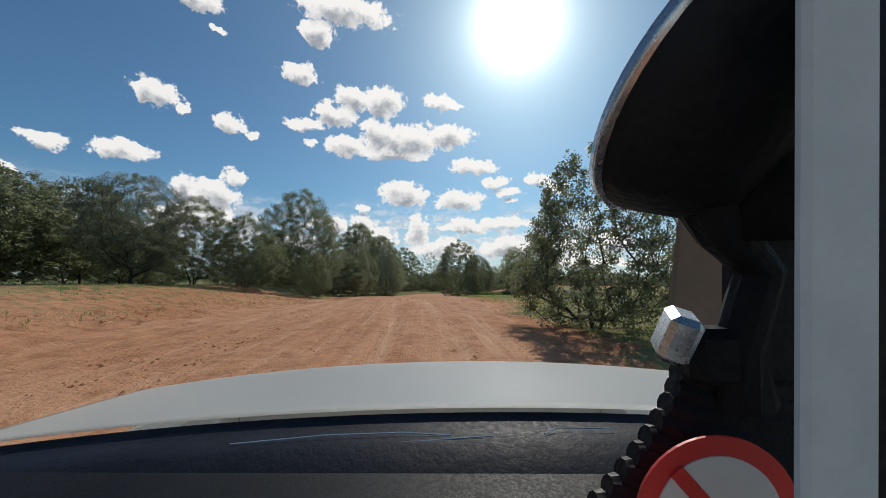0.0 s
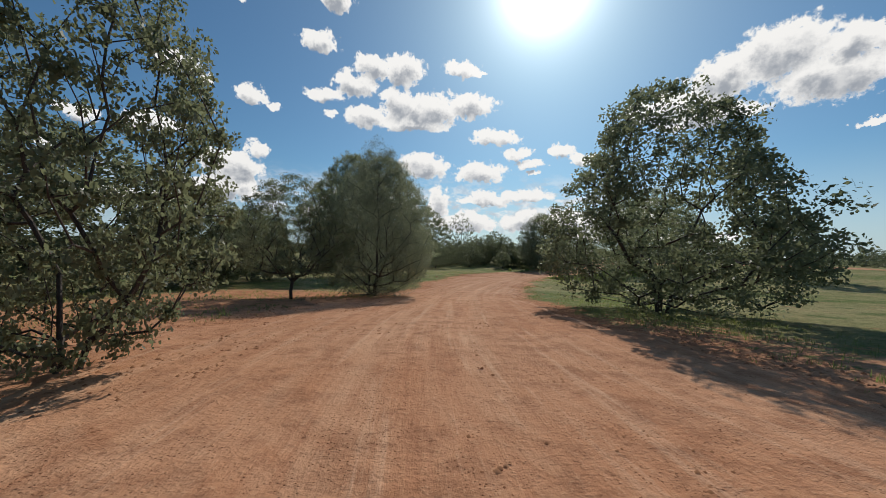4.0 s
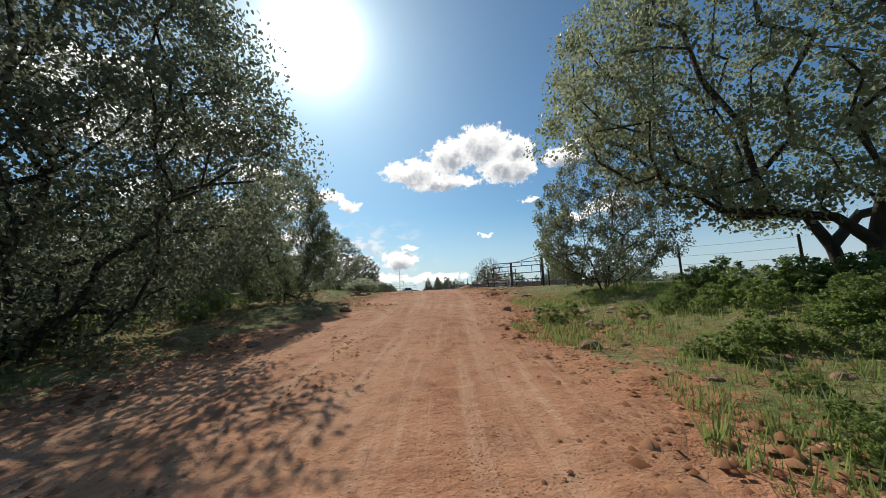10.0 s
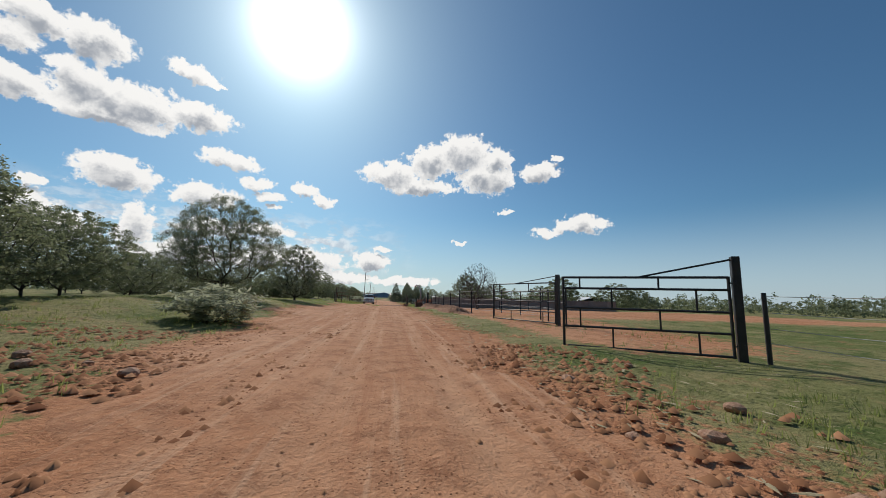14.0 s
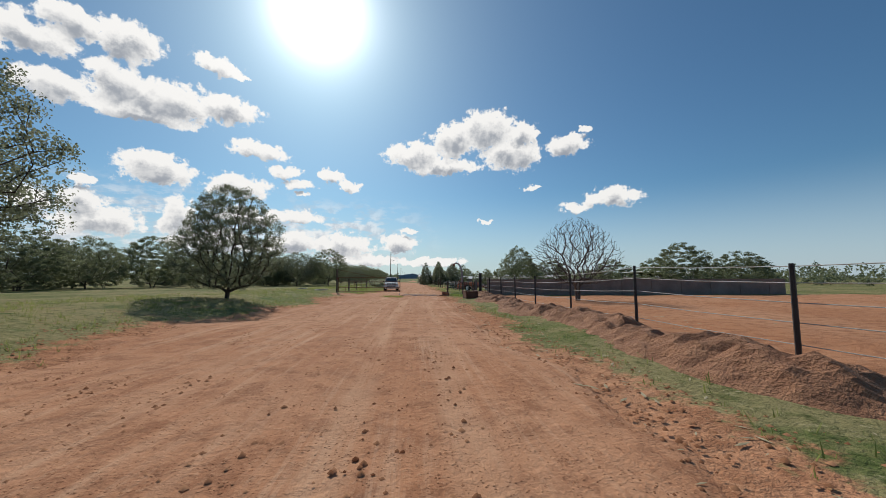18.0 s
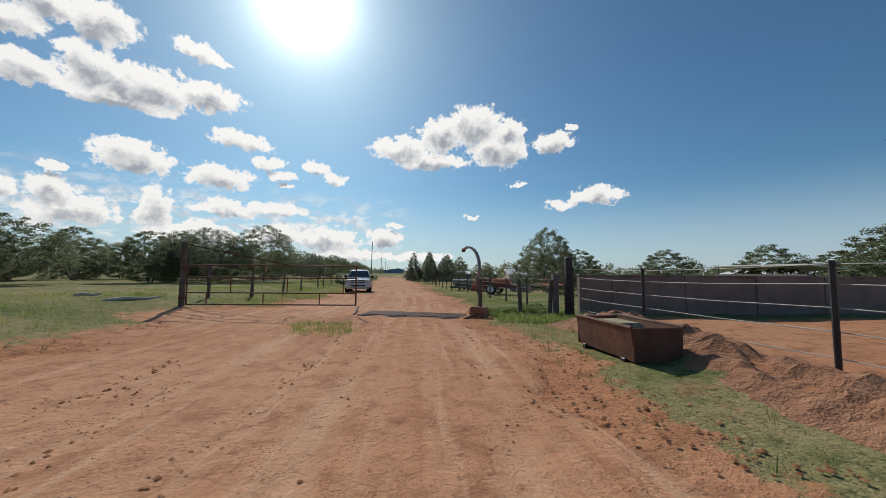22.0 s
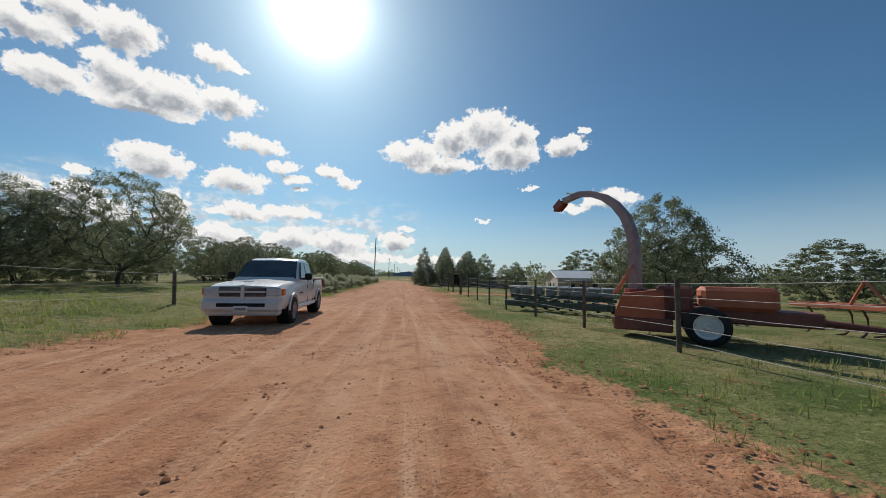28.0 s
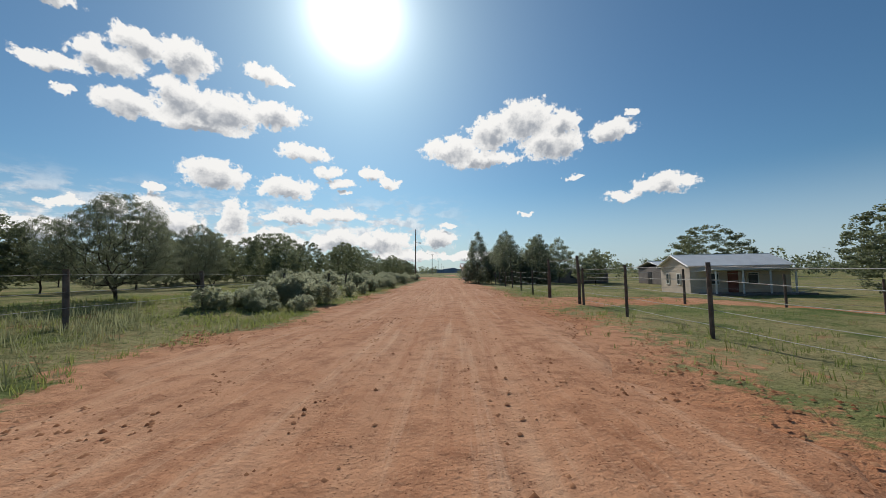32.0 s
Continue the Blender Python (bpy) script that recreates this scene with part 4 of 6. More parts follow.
for x, y, tall, wide, kind in ((76.5, 213.5, 5.0, 3.0, "cedar"), (79.5, 218.5, 6.0, 3.2, "cedar"), (82.5, 224, 6.2, 3.4, "cedar"), (74.4, 217.0, 5.6, 3.2, "cedar"), (79.0, 212.0, 4.6, 3.2, "cedar"), (82.0, 215.0, 5.4, 3.4, "cedar"), (86.0, 221.0, 5.8, 3.6, "far_pine"), (87, 217, 5.6, 3.4, "far_pine"), (96, 221.5, 4.6, 3.2, "far_pine"), (100.5, 223, 5.4, 3.6, "far_pine"),
                             (104, 226, 5.2, 3.4, "far_pine"), (98.6, 250, 6.6, 4.2, "far_pine"), (106, 262, 6.0, 6, "far_oak"), (112, 250, 6.2, 6, "far_oak"), (101, 206, 7.0, 8, "far_oak"), (92, 188, 6.5, 7.5, "far_oak"), (96, 175, 6.0, 8, "far_oak"),
                             (84, 160, 5.0, 6.0, "far_oak"), (92, 152, 5.4, 7, "far_oak"), (70, 150, 5.0, 6, "far_oak"), (118, 160, 6, 9, "far_oak")):
    plant(kind, x + 2.0, y - 1.0, tall * 1.1, wide * (1.35 if kind == "cedar" else 1.25), "slender pine beyond the farm" if kind == "far_pine" else "dark upright juniper at the roadside" if kind == "cedar" else "leafy oak beyond the farm", group="trees of the farm")

# scrub
scrub = random.Random(8)
for _ in range(190):
    s, side = scrub.uniform(200, 233), scrub.uniform(2.6, 8.5)
    p = spot(s, side)
    h = scrub.uniform(0.2, 0.5) + 0.10 * max(0.0, side - 3.4)
    plant("bush", p.x, p.y, h, h * scrub.uniform(1.1, 1.7), "bright green leafy shrub on the bank", "shrub", "shrub", "shrubs on the green bank")
for _ in range(80):
    s, side = scrub.uniform(327, 380), -scrub.uniform(5.6, 8.8)
    p = spot(s, side)
    h = scrub.uniform(0.45, 1.05) * (1.35 if s > 330 else 0.8)
    plant("grey_bush", p.x, p.y, h, h * scrub.uniform(0.8, 1.5), "pale grey-green feathery weed clump on the verge", "weed", "weed_clump", "weeds along the verge")
for _ in range(22):
    s, side = scrub.uniform(221, 243), -scrub.uniform(7.6, 11.0)
    p = spot(s, side)
    h = scrub.uniform(0.4, 0.9)
    plant("bush", p.x, p.y, h, h * 1.4, "shrub under the oaks beside the climb", "shrub", "shrub", "shrubs below the oaks")
for x, y, h, w, kind, label in ((20.6, 126.0, 1.3, 3.2, "grey_bush", "twiggy grey bush on the lawn"), (10.8, 31.9, 0.8, 2.3, "grey_bush", "low grey bush in the meadow"), 
                                (48.6, 157.4, 0.40, 1.7, "bush", "green weeds by the fence corner"), (47.6, 157.6, 0.34, 1.4, "bush", "green weeds by the fence corner"), (49.8, 157.9, 0.36, 1.6, "bush", "green weeds by the fence corner"),
                                (5.2, 6.8, 0.8, 1.8, "grey_bush", "scrub beside the road")):
    plant(kind, x, y, h, w, label, "shrub", "shrub")


# ground cover: grass blades, loose stones, straw, each one joined mesh
def scatter(count, seed, s0, s1, l0, l1, keep):
    rng = np.random.default_rng(seed)
    s, l = rng.uniform(s0, s1, count), rng.uniform(l0, l1, count)
    cx_, cy_ = np.interp(s, LINE_S, LINE[:, 0]), np.interp(s, LINE_S, LINE[:, 1])
    tx_, ty_ = np.interp(s, LINE_S, TANGENT[:, 0]), np.interp(s, LINE_S, TANGENT[:, 1])
    x, y = cx_ + l * ty_, cy_ - l * tx_
    e0 = np.interp(s, ROAD_EDGES[:, 0], ROAD_EDGES[:, 1]) + edge_noise(s, 1.0)
    e1 = np.interp(s, ROAD_EDGES[:, 0], ROAD_EDGES[:, 2]) + edge_noise(s, 2.0) * 0.6
    away = np.maximum(e0 - l, l - e1)
    ok = keep(s, l, away, x, y, rng)
    x, y = x[ok], y[ok]
    return x, y, survey(x, y)[0], rng


def grass_mesh(name, count, seed, s0, s1, l0, l1, keep, tall, material, blades=6):
    x, y, zz, rng = scatter(count, seed, s0, s1, l0, l1, keep)
    size = rng.uniform(0.45, 1.3, len(x)) ** 1.5
    x, y, zz, size = (np.repeat(q, blades) for q in (x, y, zz, size))
    n = len(x)
    x, y = x + rng.normal(0, 0.30 * tall, n) * size, y + rng.normal(0, 0.30 * tall, n) * size
    a = rng.uniform(0, 6.283, n)
    h = tall * size * rng.uniform(0.5, 1.2, n)
    w = h * rng.uniform(0.02, 0.05, n) * min(1.0, 0.12 / tall) + 0.003
    lean = h * rng.uniform(0.1, 0.8, n)
    dx, dy = np.cos(a), np.sin(a)
    p = np.stack([x, y, zz - 0.02], 1)
    side = np.stack([-dy * w, dx * w, np.zeros(n)], 1)
    tip = p + np.stack([dx * lean, dy * lean, h], 1)
    verts = np.stack([p - side, p + side, tip + side * 0.25, tip - side * 0.25], 1).reshape(-1, 3)
    return quick_mesh(name, verts, np.arange(n * 4).reshape(n, 4), material)


def meadow_rule(s, l, away, x, y, rng):
    pen = (l > 4.4) & (s > 258) & (s < 292)
    yard = (l > 2) & (s > 244) & (s < 260)
    wash = (l < 0) & (s < 158) & (l > -14)
    tuft = lumps(x, y, 1.6, 2) + 0.5 * lumps(x, y, 9.0, 1)
    return (away > 0.45 + 0.9 * rng.uniform(0, 1, len(s))) & ~pen & ~(yard & (rng.uniform(0, 1, len(s)) < 0.8)) & ~(wash & (rng.uniform(0, 1, len(s)) < 0.75)) & (tuft + rng.normal(0, 0.6, len(s)) > -0.25)


tagged(new("grass", grass_mesh("grass", 150000, 3, 116, 345, -15, 10, meadow_rule, 0.10, M_GRASS, 5)), "short green and straw-coloured meadow grass", "grass", kind="stuff")
tagged(new("tall_grass", grass_mesh("tall_grass", 16000, 4, 294, 350, -11.5, -5.0, lambda s, l, away, x, y, rng: (away > 0.7) & (lumps(x, y, 1.9, 2) > -0.5), 0.10, M_GRASS)), "long green and seeding grass along the wire fence", "grass", kind="stuff")
tagged(new("pale_grass", grass_mesh("pale_grass", 6000, 14, 318, 372, -9.5, -5.4, lambda s, l, away, x, y, rng: (away > 1.0) & (lumps(x, y, 1.7, 2) > 0.1), 0.22, M_SEED_GRASS, 9)), "tall pale grass gone to seed on the verge", "grass", kind="stuff")
tagged(new("lane_grass", grass_mesh("lane_grass", 40000, 15, 284, 302, -7, 2, lambda s, l, away, x, y, rng: np.hypot((x - 40.9) / 0.75, (y - 157.3) / 1.2) + rng.normal(0, 0.2, len(s)) < 1, 0.11, M_GRASS)), "ragged strip of grass between the two lanes at the gate", "grass", kind="stuff")
tagged(new("bank_grass", grass_mesh("bank_grass", 20000, 6, 202, 236, 1.6, 9.5, lambda s, l, away, x, y, rng: (away > 0.4) & (lumps(x, y, 1.3, 3) + 0.25 * l > 0.15), 0.13, M_SHRUB)), "lush green grass on the bank", "grass", kind="stuff")


tagged(new("weeds", grass_mesh("weeds", 3500, 9, 291, 295.2, 2.6, 6.0, lambda s, l, away, x, y, rng: (away > 0.9) & (lumps(x, y, 1.2, 2) > -0.45), 0.13, M_SHRUB)), "dark lush weeds round the old fence posts", "weeds", kind="stuff")


def stone_mesh(seed):
    bm = bmesh.new()
    bmesh.ops.create_icosphere(bm, subdivisions=2, radius=1.0)
    for v in bm.verts:
        k = 1 + 0.28 * noise.noise(v.co * 1.3 + Vector((seed * 5.1, 0, 0))) + 0.12 * noise.noise(v.co * 3.1 + Vector((0, seed, 0)))
        v.co = Vector((v.co.x * k, v.co.y * k * 0.8, v.co.z * k * 0.55))
    me = bpy.data.meshes.new("rock")
    bm.to_mesh(me)
    bm.free()
    me.materials.append(M_ROCK)
    return me


STONES = [stone_mesh(i) for i in range(5)]
rocky = random.Random(12)
for i in range(120):
    zone = i % 4
    if zone == 0:
        s, side, r = rocky.uniform(230, 247), -rocky.uniform(2.6, 7.5), rocky.uniform(0.08, 0.26)
    elif zone == 1:
        s, side, r = rocky.uniform(200, 216), -rocky.uniform(1.8, 8), rocky.uniform(0.05, 0.14)
    elif zone == 2:
        s, side, r = rocky.uniform(180, 206), -rocky.uniform(4.5, 9), rocky.uniform(0.06, 0.15)
    else:
        s, side, r = rocky.uniform(226, 246), rocky.uniform(1.9, 4.5), rocky.uniform(0.07, 0.2)
    p = spot(s, side)
    ob = tagged(new("rock", STONES[i % 5]), "rough red-brown rock lying on the verge", "rock", "rocks along the verge")
    ob.matrix_world = Matrix.Translation(p + Vector((0, 0, 0.1 * r))) @ pose(0, 0, 0, 0, 0, rocky.uniform(0, 360)) @ Matrix.Scale(r, 4)


def pebble_mesh(name, count, seed, s0, s1, l0, l1, keep, size, material, flat_k=0.6, long=1.0):
    x, y, zz, rng = scatter(count, seed, s0, s1, l0, l1, keep)
    n = len(x)
    a = rng.uniform(0, 6.283, n)
    r = size * rng.uniform(0.35, 1.0, n) ** 2 + 0.008
    base = np.array([(1, 0, -0.3), (0, 1, -0.3), (-1, 0, -0.3), (0, -1, -0.3), (0.1, 0.05, 1.0)])
    tri = np.array([(0, 1, 4), (1, 2, 4), (2, 3, 4), (3, 0, 4)])
    c, s_ = np.cos(a), np.sin(a)
    bx, by = base[:, 0] * long, base[:, 1] / long
    vx = x[:, None] + r[:, None] * (bx[None] * c[:, None] - by[None] * s_[:, None])
    vy = y[:, None] + r[:, None] * (bx[None] * s_[:, None] + by[None] * c[:, None])
    vz = zz[:, None] + 0.02 + r[:, None] * base[None, :, 2] * flat_k * rng.uniform(0.6, 1.2, (n, 1))
    faces = (np.arange(n)[:, None, None] * 5 + tri[None]).reshape(-1, 3)
    return quick_mesh(name, np.stack([vx, vy, vz], -1).reshape(-1, 3), faces, material)


tagged(new("loose_stones", pebble_mesh("loose_stones", 150000, 31, 116, 345, -11, 6, lambda s, l, away, x, y, rng: (away < 1.6) & ((np.abs(np.abs(l) - 0.75) > 0.3) | (rng.uniform(0, 1, len(s)) < 0.25)) & (lumps(x, y, 2.4, 2) > -0.5), 0.030, M_PEBBLE)), "small loose stones and clods strewn on the red dirt", "stones", kind="stuff")
tagged(new("rubble", pebble_mesh("rubble", 24000, 32, 196, 250, -9, 4.5, lambda s, l, away, x, y, rng: ((l < -1.2) | ((l > 1.2) & (s > 222))) & (lumps(x, y, 1.5, 2) > -0.1), 0.085, M_PEBBLE)), "broken rubble on the climb", "stones", kind="stuff")
tagged(new("straw_litter", pebble_mesh("straw_litter", 1500, 33, 240, 282, 1.6, 9, lambda s, l, away, x, y, rng: away > -0.4, 0.05, M_STRAW, 0.15, 2.2)), "pale straw and husks littering the yard", "straw", kind="stuff")
tagged(new("lawn_litter", pebble_mesh("lawn_litter", 700, 34, 180, 300, -14, 12, lambda s, l, away, x, y, rng: away > 0.5, 0.04, M_STRAW, 0.2, 2.0)), "pale dry leaves and chips in the grass", "straw", kind="stuff")

# ridge of dug earth between the verge and the pen fence, and the broken ledge left of the climb
def earth_bank(name, s0, s1, l0, l1, high, seed, label, earth):
    s_, w_ = np.arange(s0, s1, 0.12), np.linspace(0, 1, 26)
    S, W = np.meshgrid(s_, w_, indexing="ij")
    L = l0 + (l1 - l0) * W + 0.25 * np.sin(S * 0.7 + seed)
    cx_, cy_ = np.interp(S, LINE_S, LINE[:, 0]), np.interp(S, LINE_S, LINE[:, 1])
    tx_, ty_ = np.interp(S, LINE_S, TANGENT[:, 0]), np.interp(S, LINE_S, TANGENT[:, 1])
    X, Y = cx_ + L * ty_, cy_ - L * tx_
    Z = survey(X.ravel(), Y.ravel())[0].reshape(X.shape)
    ends = ease(s0, s0 + 2, S) * ease(s1, s1 - 2, S)
    shape = np.sin(np.pi * W) ** 1.2 * ends
    Z = Z - 0.08 + shape * high * (1.0 + 0.26 * lumps(X, Y, 0.9, 2) + 0.20 * lumps(X + 3, Y, 0.23, 3))
    me = mesh_from(name, np.stack([X.ravel(), Y.ravel(), Z.ravel()], 1), grid_faces(len(s_), len(w_))[:, ::-1], earth, smooth=False)
    return tagged(new(name, me), label, "earth bank", kind="stuff")


earth_bank("earth_bank", 262, 291.5, 3.7, 6.1, 0.44, 1.0, "ridge of dug brown earth along the cattle pen", M_DUG)
earth_bank("earth_ledge", 233, 246, -7.4, -4.6, 0.22, 2.0, "broken grassy ledge beside the climb", M_GROUND)

# flat-topped block of red stone on the lawn
bm = bmesh.new()
box(bm, 0, 0, 0.12, 0.46, 0.32, 0.25, 0.035)
bmesh.ops.subdivide_edges(bm, edges=bm.edges[:], cuts=2, use_grid_fill=True)
for v in bm.verts:
    v.co += Vector((noise.noise(v.co * 5), noise.noise(v.co * 5 + Vector((9, 0, 0))), noise.noise(v.co * 5 + Vector((0, 9, 0))))) * 0.022
block = part("stone_block", bm, M_ROCK)
block.matrix_world = Matrix.Translation((17.45, 116.95, ground_z(17.45, 116.95) - 0.03)) @ pose(0, 0, 0, 0, 0, -25)
tagged(block, "squared block of red stone lying in the grass", "stone block")

# pale fallen branches lying on the lawn before the gate
for x, y, turn_, length in ((36.4, 163.4, 20, 1.5), (35.0, 164.8, -35, 0.9)):
    log = tagged(part("fallen_branch", tubed([(-length / 2, 0, 0.06), (-length / 6, 0.05, 0.10), (length / 4, -0.04, 0.07), (length / 2, 0.06, 0.12)], [0.05, 0.06, 0.05, 0.025], 8), M_DRY_WOOD), "bleached fallen branch lying on the lawn", "branch", "fallen branches")
    log.matrix_world = Matrix.Translation((x, y, ground_z(x, y))) @ pose(0, 0, 0, 0, 0, turn_)

# far woods on the horizon: clumps of leaves, one joined mesh
rng_far = np.random.default_rng(77)
centres = []
for i in range(900):
    a = rng_far.uniform(-95, 125)
    lo_d, hi_d = (150, 420) if a < 18 else (300, 700) if a < 34 else (150, 420)
    d = rng_far.uniform(lo_d, hi_d)
    x, y = 40 + d * math.sin(radians(a)), 130 + d * math.cos(radians(a))
    h = rng_far.uniform(4.0, 8.0)
    for k in range(9):
        centres.append((x + rng_far.normal(0, 2.6), y + rng_far.normal(0, 2.6), h * rng_far.uniform(0.12, 1.0)))
centres = np.array(centres)
h_far, s_far, l_far = survey(centres[:, 0], centres[:, 1])
centres = centres[np.abs(l_far) > 12]
centres[:, 2] += h_far[np.abs(l_far) > 12] - 0.3
v, f = leaf_cloud(rng_far, centres, 1.5, 150000, 0.50)
tagged(new("far_woods", quick_mesh("far_woods", v, f, M_OAK)), "dark line of oak woods on the horizon", "woods", kind="stuff")

# hills beyond the end of the road, distance haze painted in as blue
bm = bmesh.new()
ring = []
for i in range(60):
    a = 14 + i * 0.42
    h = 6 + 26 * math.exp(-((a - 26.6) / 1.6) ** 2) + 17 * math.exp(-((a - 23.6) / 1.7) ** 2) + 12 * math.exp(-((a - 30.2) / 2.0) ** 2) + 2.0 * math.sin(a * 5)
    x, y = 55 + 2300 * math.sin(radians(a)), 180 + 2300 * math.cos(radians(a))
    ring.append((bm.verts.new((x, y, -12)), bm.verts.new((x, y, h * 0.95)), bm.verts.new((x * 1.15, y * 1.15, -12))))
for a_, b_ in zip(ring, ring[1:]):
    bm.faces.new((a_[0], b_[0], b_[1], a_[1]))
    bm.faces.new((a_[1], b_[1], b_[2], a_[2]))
tagged(part("backdrop", bm, M_HILL, smooth=True), "low hills on the horizon with blue haze in their colour", "hills", kind="structure")


# ---------------------------------------------------------------- gates, fences and yard
def along(a, b):
    """Pose at a on the ground with x towards b, and the distance."""
    d = Vector((b[0] - a[0], b[1] - a[1], 0))
    return Matrix.Translation((a[0], a[1], ground_z(*a))) @ pose(0, 0, 0, 0, 0, math.degrees(math.atan2(d.y, d.x))), d.length


def pipe_gate(hinge, end, tall, post_tall, rails, steel, label, thick=0.028, post_r=0.075, brace_at=0.62, square=False):
    m, n = along(hinge, end)
    g = thing("pipe_gate", m, label, "gate", "pipe gates")
    bm = bmesh.new()
    if square:
        box(bm, 0, 0, post_tall / 2 - 0.1, post_r * 2, post_r * 2, post_tall + 0.2, 0.008)
    else:
        tube(bm, [(0, 0, -0.2), (0, 0, post_tall)], post_r, 10)
    part("post", bm, M_DARK_STEEL if steel is M_DARK_STEEL else M_POST, g, "heavy hinge post")
    x0 = post_r + 0.06
    for z in (0.08, *rails, tall):
        part("rail", tubed([(x0, 0, z), (n, 0, z)], thick, 8), steel, g)
    for x in (x0, n):
        part("stile", tubed([(x, 0, 0.05), (x, 0, tall + 0.02)], thick * 1.15, 8), steel, g)
    levels = (0.08, *rails, tall)
    for i, (a, b) in enumerate(zip(levels, levels[1:])):
        count = 3 if n > 4.5 else 2
        for k in range(count):
            x = x0 + (n - x0) * (k + 0.55 + 0.42 * (i % 2) - 0.2) / count
            part("upright", tubed([(x, 0, a), (x, 0, b)], thick * 0.8, 6), steel, g)
    part("brace", tubed([(0.0, 0, post_tall - 0.05), (x0 + (n - x0) * brace_at, 0, tall + 0.01)], thick * 0.8, 6), steel, g)
    for z in (0.3, tall - 0.12):
        bm = bmesh.new()
        tube(bm, [(0, 0, z - 0.05), (0, 0, z + 0.05)], post_r * 1.12, 10)
        tube(bm, [(post_r, 0, z), (x0, 0, z)], 0.015, 6)
        part("hinge", bm, steel, g)
    return g


pipe_gate((29.25, 114.2), (27.5, 117.25), 1.75, 2.2, (0.55, 1.0, 1.48), M_DARK_STEEL, "black pipe gate standing open beside the road", square=True, brace_at=0.5)
pipe_gate((33.0, 121.4), (33.2, 125.6), 1.85, 2.2, (0.55, 1.0, 1.45), M_DARK_STEEL, "black pipe gate hung on a square post at the yard", square=True, brace_at=0.6)
pipe_gate((37.7, 162.9), (42.7, 159.75), 1.42, 2.2, (0.48, 1.0), M_RUST, "long rusty pipe gate swung open across the verge", 0.024, 0.09, 0.6)


def wire_fence(line, tall, wires, post_r, post_mat, label, name="wire_fence", lean=0.0, wire_r=0.0035, stays=False, seed=1):
    """A fence of posts through the places of `line`, with wires that sag a little between them."""
    r = random.Random(seed)
    f = thing(name, Matrix.Translation(line[0]), label, "fence", kind="")
    tops = []
    for p in line:
        q = p - line[0]
        t = tall * r.uniform(0.94, 1.06)
        tilt = Vector((r.uniform(-lean, lean), r.uniform(-lean, lean), 0))
        bm = bmesh.new()
        tube(bm, [q + Vector((0, 0, -0.25)), q + tilt * 0.5 + Vector((0, 0, t * 0.5)), q + tilt + Vector((0, 0, t))], [post_r * r.uniform(0.9, 1.15), post_r, post_r * 0.92], 8)
        part("post", bm, post_mat, f)
        tops.append((q, tilt, t))
    for h in wires:
        pts = []
        for i, (q, tilt, t) in enumerate(tops):
            here_ = q + tilt * h + Vector((post_r * 0.9, 0, t * h))
            if i:
                pts.append((pts[-1] + here_) / 2 - Vector((0, 0, 0.02)))
            pts.append(here_)
        part("wire", tubed(pts, wire_r, 4), M_WIRE, f)
    return f


def fence_line(s0, s1, step, side, jitter=0.0, seed=2):
    r = random.Random(seed)
    n = max(2, round((s1 - s0) / step) + 1)
    return [spot(s0 + (s1 - s0) * i / (n - 1) + r.uniform(-jitter, jitter), side + r.uniform(-jitter, jitter) * 0.3) for i in range(n)]


wire_fence(fence_line(293.2, 329.6, 3.31, 5.15), 1.42, (0.16, 0.36, 0.56, 0.76, 0.95), 0.045, M_POST, "five-strand wire fence on dark steel posts along the farm", wire_r=0.005)
wire_fence(fence_line(333.8, 392, 3.35, 5.0, seed=3), 1.42, (0.2, 0.45, 0.7, 0.95), 0.045, M_POST, "wire fence carrying on beyond the driveway", wire_r=0.005)
wire_fence([spot(329.6, 5.15), spot(329.6, 9.0), spot(329.8, 13.0), spot(330.0, 17.0)], 1.35, (0.2, 0.5, 0.75, 0.95), 0.045, M_POST, "wire fence along the driveway", wire_r=0.005)
wire_fence(fence_line(299, 352, 5.0, -7.9, 0.8, seed=4), 1.2, (0.35, 0.62, 0.92), 0.06, M_POST, "old wire fence on crooked weathered posts", lean=0.12, wire_r=0.004, seed=5)
wire_fence([spot(s, side) for s, side in ((256.5, 8.0), (261, 6.6), (265, 6.1), (269, 6.0), (273, 5.95), (277, 5.9), (280.9, 5.85), (284.9, 5.75), (288.7, 5.6), (292.3, 5.45))], 1.68, (0.18, 0.40, 0.60, 0.80, 0.97), 0.04, M_DARK_STEEL, "steel post and cable fence round the cattle pen", wire_r=0.008)
wire_fence([Vector((46.9, 158.1, ground_z(46.9, 158.1))), Vector((47.95, 157.05, ground_z(47.95, 157.05))), Vector((48.8, 156.45, ground_z(48.8, 156.45)))], 1.3, (0.3, 0.55, 0.78, 0.95), 0.075, M_POST, "crooked wooden fence posts beside the cattle grid", lean=0.1, seed=9)
wire_fence([spot(296, -8.8), spot(299, -8.2)], 1.4, (0.4, 0.9), 0.07, M_POST, "short length of old fence beside the gate", lean=0.05, seed=6)
wire_fence([Vector((x, y, ground_z(x, y))) for x, y in ((29.35, 113.8), (28.1, 111.3), (27.3, 108.4), (26.8, 104.6), (26.6, 101.0))], 1.5, (0.3, 0.5, 0.72, 0.95), 0.045, M_DARK_STEEL, "wire fence running off from the yard gate", wire_r=0.006)
wire_fence([Vector((x, y, ground_z(x, y))) for x, y in ((33.3, 121.2), (35.6, 124.4), (37.6, 127.6), (38.9, 130.6))], 1.7, (0.2, 0.4, 0.6, 0.8, 0.97), 0.04, M_DARK_STEEL, "cable fence from the yard gate to the pen", wire_r=0.008)

